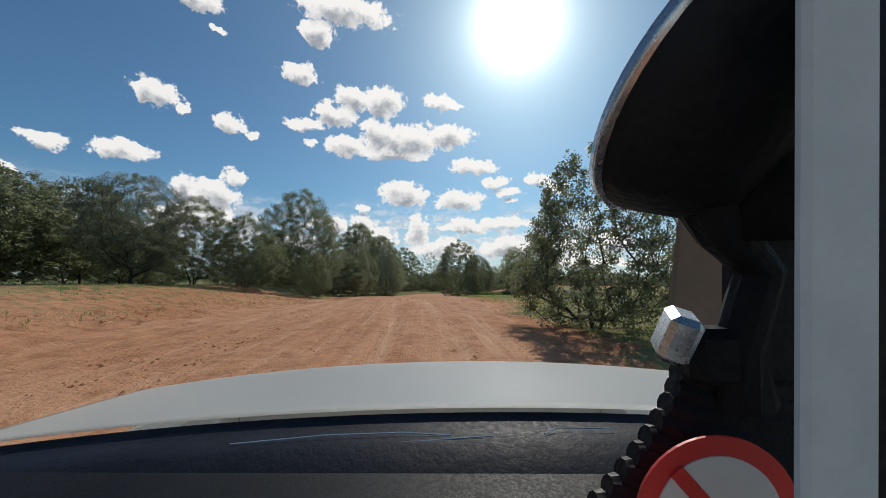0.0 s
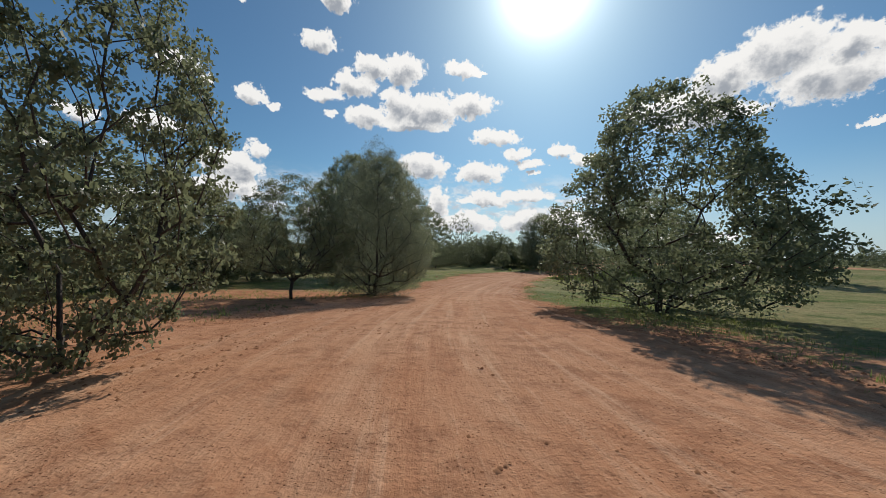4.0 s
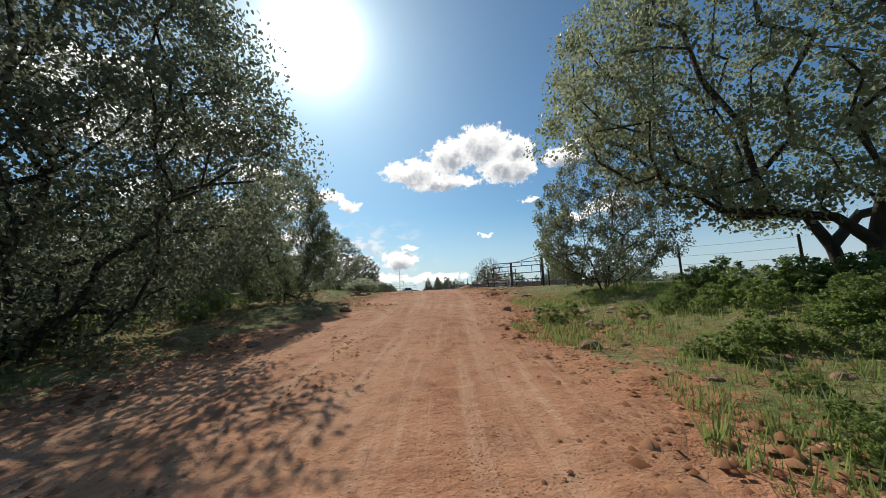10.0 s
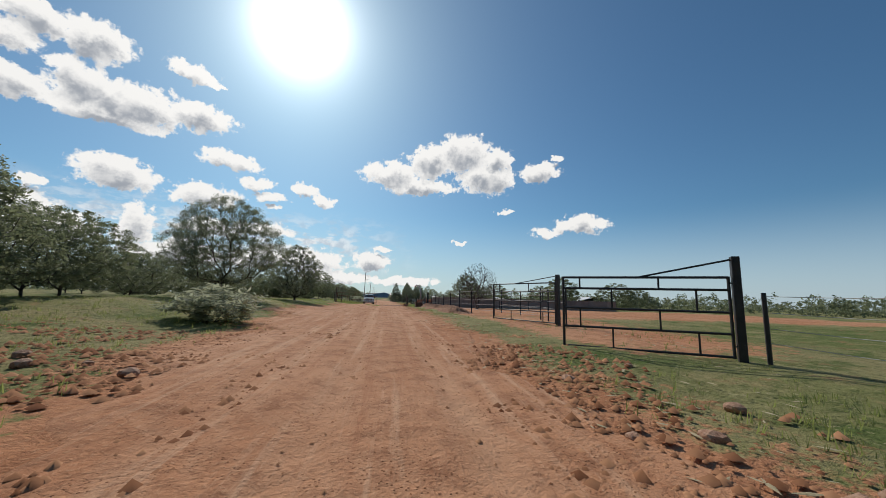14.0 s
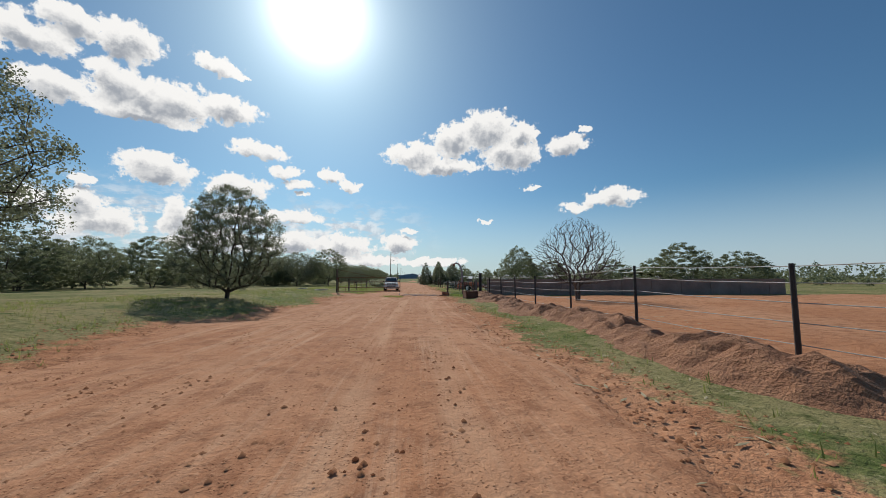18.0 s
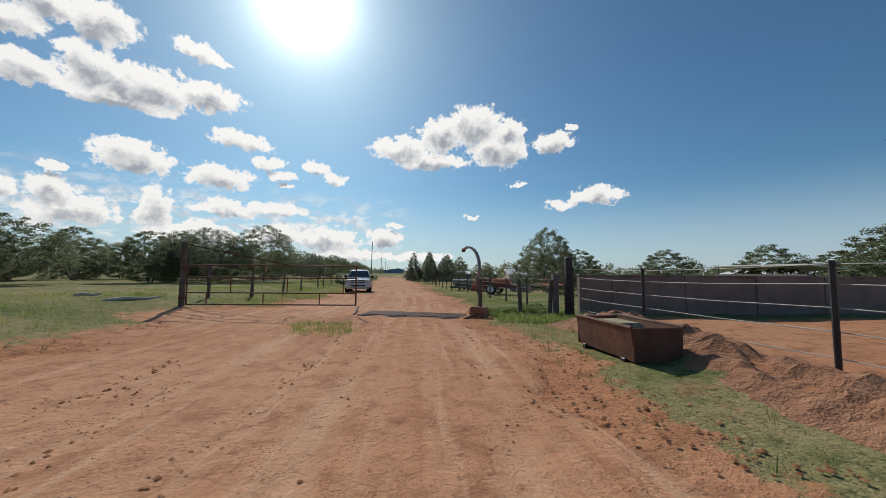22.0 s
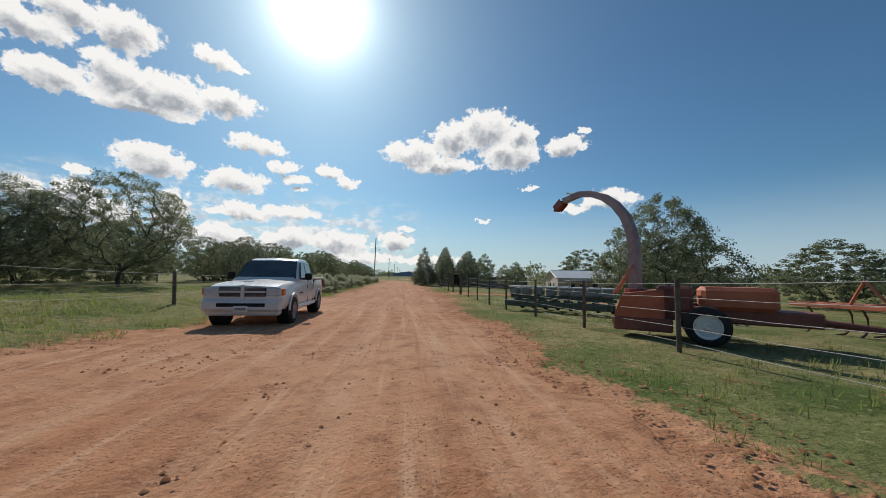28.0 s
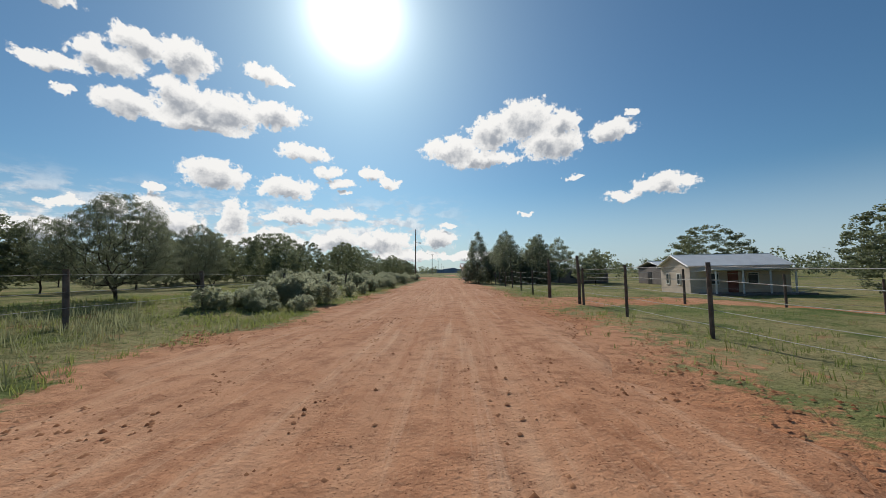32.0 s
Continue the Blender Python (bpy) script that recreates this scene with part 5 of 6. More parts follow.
# tall posts on both sides of the driveway, with a wire overhead
drive = thing("driveway_posts", Matrix.Translation(spot(329.9, 5.1)), "pair of tall dark posts with an overhead wire at the driveway", "gateway")
gap_ = spot(333.6, 5.0) - spot(329.9, 5.1)
for q in (Vector((0, 0, 0)), gap_):
    part("post", tubed([q + Vector((0, 0, -0.3)), q + Vector((0.02, 0, 1.0)), q + Vector((-0.02, 0.02, 1.95))], [0.065, 0.06, 0.05], 8), M_POST, drive)
part("wire", tubed([Vector((0, 0, 1.85)), gap_ / 2 + Vector((0, 0, 1.80)), gap_ + Vector((0, 0, 1.85))], 0.008, 4), M_WIRE, drive)

# stout corner post of the pen
corner = Vector((49.12, 155.85, ground_z(49.12, 155.85)))
part_post = tagged(part("corner_post", boxed(0, 0, 0.95, 0.24, 0.2, 2.3, 0.02), M_DARK_STEEL), "thick dark steel corner post of the cattle pen", "post")
part_post.matrix_world = Matrix.Translation(corner) @ pose(0, 0, 0, 0, 0, heading(289))
corner2 = Vector((48.98, 156.32, ground_z(48.98, 156.32)))
wide_post = tagged(part("corner_post", boxed(0, 0, 0.65, 0.22, 0.2, 1.7, 0.02), M_CONCRETE), "broad grey concrete post by the fence corner", "post")
wide_post.matrix_world = Matrix.Translation(corner2) @ pose(0, 0, 0, 0, 0, -30)

# block wall behind the pen
m, n = along((50.2, 156.2), (76.0, 141.6))
wall = thing("wall_pen", m, "long low brown wall closing the cattle pen", "wall", kind="structure")
part("wall_body", boxed(n / 2, 0, 0.62, n, 0.2, 1.66, 0.01), M_PEN_WALL, wall)
part("coping", boxed(n / 2, 0, 1.48, n + 0.06, 0.26, 0.06, 0.01), M_PEN_WALL, wall)
for i in range(10):
    part("pier", boxed(n * (i + 0.5) / 10, 0, 0.66, 0.4, 0.3, 1.62, 0.015), M_PEN_WALL, wall)

# open feed shed with a pale roof beyond the pen
shed = thing("feed_shed", Matrix.Translation((84.0, 158.0, ground_z(84, 158))) @ pose(0, 0, 0, 0, 0, 62), "open cattle shed with a pale sheet roof", "shed")
part("roof", boxed(0, 0, 3.0, 9.0, 5.0, 0.12, 0.02, Euler((0.09, 0, 0)).to_matrix()), M_WHITE_ROOF, shed)
for x in (-4.2, -1.4, 1.4, 4.2):
    for y in (-2.2, 2.2):
        part("post", boxed(x, y, 1.35 + 0.09 * y, 0.14, 0.14, 3.0, 0.01), M_POST, shed)
part("back_wall", boxed(0, 2.35, 1.2, 8.8, 0.1, 2.4, 0.01), M_CONCRETE, shed)

# steel feed trough at the roadside
trough = thing("feed_trough", Matrix.Translation((44.75, 151.45, ground_z(44.75, 151.45) + 0.02)) @ pose(0, 0, 0, 0, 0, heading(286) + 3), "rust-red steel feed trough by the pen", "trough")
for x, sx, sy in ((-0.42, 0.03, 1.7), (0.42, 0.03, 1.7)):
    part("side", boxed(x, 0, 0.32, sx, sy, 0.54, 0.008, Euler((0, 0.12 if x > 0 else -0.12, 0)).to_matrix()), M_RUST, trough)
for y in (-0.85, 0.85):
    part("end", boxed(0, y, 0.32, 0.86, 0.03, 0.54, 0.008), M_RUST, trough)
part("floor", boxed(0, 0, 0.10, 0.78, 1.66, 0.03, 0.005), M_RUST, trough)
for x in (-0.46, 0.46):
    part("rim", tubed([(x, -0.86, 0.6), (x, 0.86, 0.6)], 0.03, 8), M_RUST, trough)
for y in (-0.6, 0.6):
    part("skid", boxed(0, y, 0.03, 0.9, 0.1, 0.1, 0.01), M_DARK_STEEL, trough)
part("feed", boxed(0.0, 0.2, 0.42, 0.7, 0.9, 0.3, 0.12), M_STRAW, trough)
# cattle grid across the road
grid_turn = math.degrees(math.atan2(157.55 - 160.1, 45.55 - 43.2))
grid = thing("cattle_grid", Matrix.Translation((44.45, 158.85, ground_z(44.45, 158.85))) @ pose(0, 0, 0, 0, 0, grid_turn), "steel pipe cattle grid set across the dirt road", "cattle grid")
for y in (-0.62, 0.62):
    part("sill", boxed(0, y, -0.02, 3.5, 0.12, 0.14, 0.015), M_CONCRETE, grid)
for x in (-1.75, 0.0, 1.75):
    part("beam", boxed(x, 0, 0.0, 0.1, 1.3, 0.12, 0.01), M_RUST, grid)
for x0 in (-1.72, 0.03):
    for k in range(8):
        y = -0.5 + k * 0.143
        part("pipe", tubed([(x0, y, 0.045), (x0 + 1.69, y, 0.045)], 0.036, 8), M_RUST, grid)
# flat black sheet in place of the shade in the hollow below the pipes
part("pit_shade", boxed(0, 0, 0.012, 3.4, 1.14, 0.02), M_BLACK, grid)
for x, d in ((-1.95, -0.5), (1.95, 0.5)):
    part("wing", tubed([(x, -0.6, 0.04), (x + d, 0.7, 0.16)], 0.04, 8), M_RUST, grid)

# low pier of red bricks beside the grid
pier = thing("brick_pier", Matrix.Translation((46.2, 157.3, ground_z(46.2, 157.3))) @ pose(0, 0, 0, 0, 0, -58) @ Matrix.Scale(0.78, 4), "low pier of red bricks beside the cattle grid", "brick pier")
part("core", boxed(0, 0, 0.165, 0.74, 0.40, 0.43, 0.004), M_MORTAR, pier)
brick_me = bpy.data.meshes.new("brick")
bm = bmesh.new()
box(bm, 0, 0, 0, 0.235, 0.11, 0.066, 0.006)
bm.to_mesh(brick_me)
bm.free()
brick_me.materials.append(M_BRICK)
for c in range(5):
    z = 0.015 + c * 0.076 + 0.02
    for side in (-1, 1):
        for k in range(3):
            b = attach("brick", brick_me, pier)
            b.matrix_local = pose((k - 1) * 0.25 + (0.03 if c % 2 else -0.03), side * 0.165, z)
    for side in (-1, 1):
        b = attach("brick", brick_me, pier)
        b.matrix_local = pose(side * 0.335, 0, z, 0, 0, 90)
for k in range(3):
    for side in (-1, 1):
        b = attach("brick", brick_me, pier)
        b.matrix_local = pose((k - 1) * 0.25, side * 0.115, 0.418)


# ---------------------------------------------------------------- farm machines
def wheel(parent, x, y, r, width, rim_mat, name="wheel", turn=0.0):
    w = new(name)
    w.parent = parent
    w.matrix_local = pose(x, y, r, 0, 0, turn)
    bm = bmesh.new()
    prof = ((-0.5, 0.62), (-0.5, 0.86), (-0.38, 0.97), (-0.2, 1.0), (0.2, 1.0), (0.38, 0.97), (0.5, 0.86), (0.5, 0.62))
    n = 28
    rings = [[bm.verts.new((p * width, r * q * math.cos(2 * math.pi * k / n), r * q * math.sin(2 * math.pi * k / n))) for p, q in prof] for k in range(n)]
    for k in range(n):
        a, b = rings[k], rings[(k + 1) % n]
        for i in range(len(prof) - 1):
            bm.faces.new((a[i], a[i + 1], b[i + 1], b[i]))
    part("tyre", bm, M_TYRE, w, smooth=True)
    bm = bmesh.new()
    prof = ((-0.42, 0.0), (-0.46, 0.12), (-0.34, 0.2), (-0.30, 0.5), (-0.46, 0.6), (-0.48, 0.64), (0.48, 0.64), (0.46, 0.6), (0.30, 0.5), (0.34, 0.2), (0.46, 0.12), (0.42, 0.0))
    rings = [[bm.verts.new((p * width, r * q * math.cos(2 * math.pi * k / n), r * q * math.sin(2 * math.pi * k / n))) for p, q in prof] for k in range(n)]
    for k in range(n):
        a, b = rings[k], rings[(k + 1) % n]
        for i in range(len(prof) - 1):
            bm.faces.new((a[i], a[i + 1], b[i + 1], b[i]))
    bmesh.ops.remove_doubles(bm, verts=bm.verts, dist=0.0005)
    part("rim", bm, rim_mat, w)
    return w


SWING = Matrix.Rotation(radians(-34), 3, "Z")      # the spout is swung out over the side


def swung(bm):
    bmesh.ops.rotate(bm, cent=(0, 0.15, 0), matrix=SWING, verts=bm.verts)
    return bm


# forage harvester: x to the side, y along its body
hx, hy = 57.0, 170.45
harvester = thing("forage_harvester", Matrix.Translation((hx, hy, ground_z(hx, hy))) @ pose(0, 0, 0, 0, 0, -153), "faded red trailed forage harvester with a tall curved spout", "harvester")
bm = bmesh.new()
for y0, y1, z0, z1, w in ((-0.35, 0.75, 0.35, 1.05, 1.5),):
    v = [bm.verts.new(c) for c in ((-w / 2, y0, z0), (w / 2, y0, z0), (w / 2, y1, z0), (-w / 2, y1, z0), (-w / 2, y0 + 0.25, z1), (w / 2, y0 + 0.25, z1), (w / 2, y1, z1 + 0.12), (-w / 2, y1, z1 + 0.12))]
    for q in ((0, 3, 2, 1), (4, 5, 6, 7), (0, 1, 5, 4), (1, 2, 6, 5), (2, 3, 7, 6), (3, 0, 4, 7)):
        bm.faces.new([v[i] for i in q])
bmesh.ops.bevel(bm, geom=bm.edges[:], offset=0.03, segments=2, affect="EDGES")
part("hopper", bm, M_ORANGE, harvester, "orange-red sheet hood")
part("skirt", boxed(0, 0.3, 0.36, 1.56, 1.2, 0.3, 0.03), M_DEEP_RED, harvester)
part("chassis", boxed(0, 1.9, 0.62, 0.9, 3.0, 0.3, 0.03), M_DEEP_RED, harvester)
part("gearbox", boxed(0.1, 0.95, 0.95, 0.8, 0.7, 0.6, 0.06), M_DEEP_RED, harvester)
part("hood", boxed(0, 2.1, 1.0, 1.1, 1.3, 0.5, 0.08), M_ORANGE, harvester)
part("drawbar", tubed([(0, 3.2, 0.6), (0.1, 4.6, 0.45)], 0.07, 8), M_DEEP_RED, harvester)
for x in (-0.85, 0.85):
    wheel(harvester, x, 1.5, 0.42, 0.28, M_WHITE_ROOF)
bm = bmesh.new()
prev = None
spine = [(0, 0.15, 1.05), (0, 0.15, 2.2)] + [(0, 0.15 - 1.9 * (1 - math.cos(a)), 2.2 + 1.75 * math.sin(a)) for a in (0.25, 0.5, 0.75, 1.0, 1.25, 1.5)] + [(0, -2.25, 3.86)]
for i, p in enumerate(spine):
    p = Vector(p)
    d = (Vector(spine[min(i + 1, len(spine) - 1)]) - Vector(spine[max(i - 1, 0)])).normalized()
    out = Vector((1, 0, 0)).cross(d)
    w, h = 0.10 - 0.003 * i, 0.125 - 0.006 * i
    ring_ = [bm.verts.new(p + Vector((sx * w, 0, 0)) + out * sy * h) for sx, sy in ((-1, -1), (1, -1), (1, 1), (-1, 1))]
    if prev:
        for k in range(4):
            bm.faces.new((prev[k], prev[(k + 1) % 4], ring_[(k + 1) % 4], ring_[k]))
    prev = ring_
bmesh.ops.rotate(bm, cent=(0, 0.15, 0), matrix=SWING, verts=bm.verts)
part("spout", bm, M_SPOUT, harvester, "tall curved discharge spout")
part("deflector", swung(boxed(0, -2.45, 3.72, 0.26, 0.42, 0.05, 0.01, Euler((0.75, 0, 0)).to_matrix())), M_DEEP_RED, harvester)
part("deflector_cheek", swung(boxed(0.13, -2.42, 3.74, 0.02, 0.36, 0.22, 0.005, Euler((0.6, 0, 0)).to_matrix())), M_DEEP_RED, harvester)
part("deflector_cheek", swung(boxed(-0.13, -2.42, 3.74, 0.02, 0.36, 0.22, 0.005, Euler((0.6, 0, 0)).to_matrix())), M_DEEP_RED, harvester)
part("ram", swung(tubed([(0.02, -0.9, 3.72), (0.02, -2.1, 4.08)], 0.03, 6)), M_GREY_METAL, harvester)
part("turntable", tubed([(0, 0.15, 1.0), (0, 0.15, 1.16)], 0.26, 14), M_DEEP_RED, harvester)
for x in (-0.55, 0.55):
    part("stay", tubed([(x, -0.3, 1.05), (x * 0.2, 0.12, 1.75)], 0.03, 6), M_ORANGE, harvester)

# row planter: eight seed boxes on a toolbar
px_, py_ = 60.45, 175.55
planter = thing("row_planter", Matrix.Translation((px_, py_, ground_z(px_, py_))) @ pose(0, 0, 0, 0, 0, 291) @ Matrix.Diagonal((0.87, 1, 1, 1)), "dark green row planter with a line of pale seed boxes", "planter")
part("toolbar", boxed(0, 0, 0.62, 5.0, 0.16, 0.16, 0.01), M_GREEN_PAINT, planter)
part("toolbar", boxed(0, 0.7, 0.55, 5.0, 0.12, 0.12, 0.01), M_GREEN_PAINT, planter)
part("skid_board", boxed(0, -0.45, 0.34, 5.1, 0.3, 0.25, 0.02), M_GREEN_PAINT, planter)
for i in range(8):
    x = -2.3 + i * 0.657
    b = part("seed_box", boxed(x, 0.05, 0.88, 0.46, 0.44, 0.34, 0.05), M_BOX_GREY, planter)
    part("lid", boxed(x, 0.05, 1.07, 0.50, 0.48, 0.07, 0.03), M_WHITE_ROOF, b, "pale plastic lid")
    part("shank", boxed(x, 0.35, 0.45, 0.08, 0.8, 0.14, 0.01), M_GREEN_PAINT, planter)
    part("press_wheel", tubed([(x - 0.06, 0.85, 0.24), (x + 0.06, 0.85, 0.24)], 0.22, 14), M_TYRE, planter)
part("hitch", tubed([(0, -0.2, 0.6), (0, -1.0, 0.5)], 0.06, 8), M_GREEN_PAINT, planter)

# spring-tine cultivator and a disc gang standing in the grass
for cx_, cy_, turn_, nt, lab, matl in ((62.2, 166.8, 64, 9, "rusty red spring-tine cultivator on the grass", M_ORANGE), (66.5, 164.2, 58, 9, "second red cultivator frame on the grass", M_DEEP_RED)):
    cult = thing("cultivator", Matrix.Translation((cx_, cy_, ground_z(cx_, cy_))) @ pose(0, 0, 0, 0, 0, turn_), lab, "cultivator", "cultivators")
    for y in (-0.7, 0.0, 0.7):
        part("frame_bar", boxed(0, y, 0.82, 3.6, 0.1, 0.1, 0.01), matl, cult)
    for x in (-1.7, -0.6, 0.6, 1.7):
        part("cross_bar", boxed(x, 0, 0.84, 0.08, 1.5, 0.08, 0.01), matl, cult)
    for k in range(nt):
        x, y = -1.6 + k * 3.2 / (nt - 1), (-0.7, 0.0, 0.7)[k % 3]
        part("tine", tubed([(x, y, 0.8)] + [(x, y - 0.1 - 0.42 * math.sin(a), 0.42 + 0.42 * math.cos(a)) for a in (0.3, 0.8, 1.3, 1.8, 2.3, 2.8)] + [(x, y + 0.12, 0.0)], 0.028, 6), M_RUST, cult)
    part("headstock", tubed([(-0.4, 0.7, 0.85), (0, 0.8, 1.5), (0.4, 0.7, 0.85)], 0.04, 6), matl, cult)
disc = thing("disc_harrow", Matrix.Translation((62.8, 171.2, ground_z(62.8, 171.2))) @ pose(0, 0, 0, 0, 0, 75), "low grey disc harrow in the grass", "harrow")
part("beam", boxed(0, 0, 0.62, 3.0, 0.12, 0.12, 0.01), M_GREEN_PAINT, disc)
part("a_frame", tubed([(-0.7, 0, 0.6), (0, 0.3, 1.25), (0.7, 0, 0.6)], 0.05, 6), M_GREEN_PAINT, disc)
for k in range(11):
    x = -1.5 + k * 0.3
    bm = bmesh.new()
    bmesh.ops.create_cone(bm, cap_ends=True, segments=16, radius1=0.30, radius2=0.22, depth=0.05, matrix=Matrix.Translation((x, 0.05, 0.30)) @ pose(0, 0, 0, 0, 90, 14))
    part("disc", bm, M_GREY_METAL, disc)

# ---------------------------------------------------------------- the farmhouse and its sheds
house = thing("farmhouse", Matrix.Translation((90.2, 201.4, ground_z(90.2, 201.4))) @ pose(0, 0, 0, 0, 0, -30), "cream single-storey farmhouse with a pale sheet roof and porch", "house")
L, W, E, RZ = 8.6, 5.0, 2.6, 3.6
bm = bmesh.new()
pts = [(-W / 2, E), (0, RZ), (W / 2, E), (W / 2, 0), (-W / 2, 0)]
fr, bk = [bm.verts.new((0, y, z)) for y, z in pts], [bm.verts.new((L, y, z)) for y, z in pts]
bm.faces.new(fr)
bm.faces.new(bk[::-1])
for i in range(5):
    bm.faces.new((fr[i], bk[i], bk[(i + 1) % 5], fr[(i + 1) % 5]))
bmesh.ops.recalc_face_normals(bm, faces=bm.faces)
part("wall", bm, M_CREAM, house)
for sgn in (-1, 1):
    ang = math.atan2(RZ - E, W / 2) * sgn
    part("roof_slope", boxed(L / 2, sgn * (W / 4 + 0.1), (E + RZ) / 2 + 0.05, L + 0.6, W / 2 / math.cos(ang) + 0.34, 0.07, 0.01, Euler((-ang, 0, 0)).to_matrix()), M_WHITE_ROOF, house)
part("barge_board", tubed([(-0.3, -W / 2 - 0.3, E - 0.1), (-0.3, 0, RZ + 0.06), (-0.3, W / 2 + 0.3, E - 0.1)], 0.06, 6), M_WHITE_ROOF, house)


def house_window(x, y, z, w, h, across):
    win = new("window")
    win.parent = house
    win.matrix_local = pose(x, y, z, 0, 0, 0 if across else 90)
    part("pane", boxed(0, 0, 0, w, 0.03, h), M_GLASS_DARK, win)
    for dx in (-w / 2, w / 2):
        part("frame", boxed(dx, 0, 0, 0.07, 0.08, h + 0.1, 0.005), M_WHITE_ROOF, win)
    for dz in (-h / 2, h / 2):
        part("frame", boxed(0, 0, dz, w + 0.1, 0.08, 0.07, 0.005), M_WHITE_ROOF, win)


house_window(-0.03, 1.15, 1.35, 0.5, 1.0, False)
house_window(-0.03, -0.75, 1.35, 0.5, 1.0, False)
house_window(2.0, -W / 2 - 0.03, 1.4, 0.9, 1.0, True)
house_window(5.4, -W / 2 - 0.03, 1.4, 0.9, 1.0, True)
part("door", boxed(3.7, -W / 2 - 0.02, 1.02, 0.9, 0.05, 2.04, 0.01), M_DEEP_RED, house)
part("porch_roof", boxed(L / 2 + 0.5, -W / 2 - 1.0, 2.16, L - 0.4, 2.3, 0.08, 0.01, Euler((-0.07, 0, 0)).to_matrix()), M_WHITE_ROOF, house)
for x in (1.0, 3.2, 5.4, 7.4):
    part("porch_post", boxed(x, -W / 2 - 1.95, 1.05, 0.11, 0.11, 2.2, 0.01), M_WHITE_ROOF, house)
part("porch_floor", boxed(L / 2 + 0.5, -W / 2 - 1.0, 0.06, L - 0.4, 2.3, 0.16, 0.01), M_CONCRETE, house)

for bx_, by_, turn_, bl, bw, bh, lab in ((104, 232, -28, 16, 7, 2.6, "long low shed with a pale roof beyond the trees"), (116, 214, -30, 14, 8, 2.8, "grey farm shed behind the pines"), (92, 240, -25, 9, 6, 2.4, "small white-roofed outbuilding by the road"), (96, 160, 62, 10, 7, 2.8, "far farm shed beyond the pen")):
    b = thing("farm_shed", Matrix.Translation((bx_, by_, ground_z(bx_, by_))) @ pose(0, 0, 0, 0, 0, turn_), lab, "shed", "farm sheds")
    part("wall", boxed(0, 0, bh / 2, bl, bw, bh, 0.02), M_CREAM if bl < 12 else M_CONCRETE, b)
    for sgn in (-1, 1):
        part("roof_slope", boxed(0, sgn * bw / 4, bh + 0.42, bl + 0.6, bw / 2 + 0.5, 0.1, 0.01, Euler((-sgn * 0.22, 0, 0)).to_matrix()), M_WHITE_ROOF, b)
    part("door", boxed(-bl / 2 - 0.02, 0, 1.0, 0.06, 1.2, 2.0, 0.01), M_DARK_STEEL, b)
    for k in (-0.3, 0.1, 0.35):
        part("window", boxed(bl * k, -bw / 2 - 0.02, 1.4, 0.9, 0.06, 0.8, 0.01), M_GLASS_DARK, b)

# utility poles beyond the left verge
for k, (dist, tall) in enumerate(((0, 12.6), (90, 11.0), (185, 11.0), (290, 11.0), (420, 11.0))):
    x, y = 87.4 + AHEAD[0] * dist, 267.0 + AHEAD[1] * dist
    pole = thing("utility_pole", Matrix.Translation((x, y, ground_z(x, y))), "dark wooden utility pole with a street lamp arm" if k == 0 else "dark wooden utility pole by the road", "utility pole", "utility poles")
    part("shaft", tubed([(0, 0, -0.5), (0.25, 0.1, tall)], [0.17, 0.12], 10), M_POST, pole)
    if k:
        part("crossarm", boxed(0.2, 0, tall - 0.6, 2.2, 0.12, 0.14, 0.01, Euler((0, 0, 0.5)).to_matrix()), M_POST, pole)
    else:
        part("lamp_arm", tubed([(0.2, 0, 9.0), (0.9, 0.2, 9.25), (1.4, 0.3, 9.1)], 0.04, 6), M_GREY_METAL, pole)
        part("lamp_head", boxed(1.55, 0.33, 9.0, 0.5, 0.2, 0.25, 0.05), M_GREY_METAL, pole)
for k, z in enumerate((10.2,)):
    pts = [(87.4 + AHEAD[0] * d, 267.0 + AHEAD[1] * d, -1.1 + z + (0 if d % 90 == 0 else -0.9)) for d in (0, 45, 90)]
    tagged(part("power_line", tubed(pts, 0.018, 4), M_DARK_STEEL), "thin dark power line between the poles", "power line")
# ---------------------------------------------------------------- white pickup waiting on the road
# x to its left, -y ahead; origin on the ground under the middle
front, rear = Vector((49.2, 176.9)), Vector((50.75, 180.5))
way_p = (front - rear).normalized()
mid = (front + rear) / 2 - Vector((0.22, 0.46))
pickup = thing("pickup_truck", Matrix.Translation((mid.x, mid.y, ground_z(mid.x, mid.y) + 0.02)) @ pose(0, 0, 0, 0, 0, math.degrees(math.atan2(way_p.x, -way_p.y))), "white crew-cab pickup truck standing on the dirt road", "pickup truck")


def loft(sections, closed=True):
    """Skin over cross-sections, each a list of points in order."""
    bm = bmesh.new()
    rings = [[bm.verts.new(p) for p in sec] for sec in sections]
    n = len(rings[0])
    for a, b in zip(rings, rings[1:]):
        for k in range(n):
            bm.faces.new((a[k], a[(k + 1) % n], b[(k + 1) % n], b[k]))
    if closed:
        bm.faces.new(rings[0][::-1])
        bm.faces.new(rings[-1])
    bmesh.ops.recalc_face_normals(bm, faces=bm.faces)
    return bm


def hull(y, z0, z1, w0, w1, crown=0.0):
    """A body section at y: sill, waist, shoulder and top, mirrored."""
    zm = z0 + (z1 - z0) * 0.55
    right = [(w0 * 0.93, z0), (w0, z0 + 0.12), (w0 * 1.01, zm), (w1, z1 - 0.05), (w1 * 0.93, z1), (0.0, z1 + crown)]
    return [(x, y, z) for x, z in right] + [(-x, y, z) for x, z in right[-2::-1]]


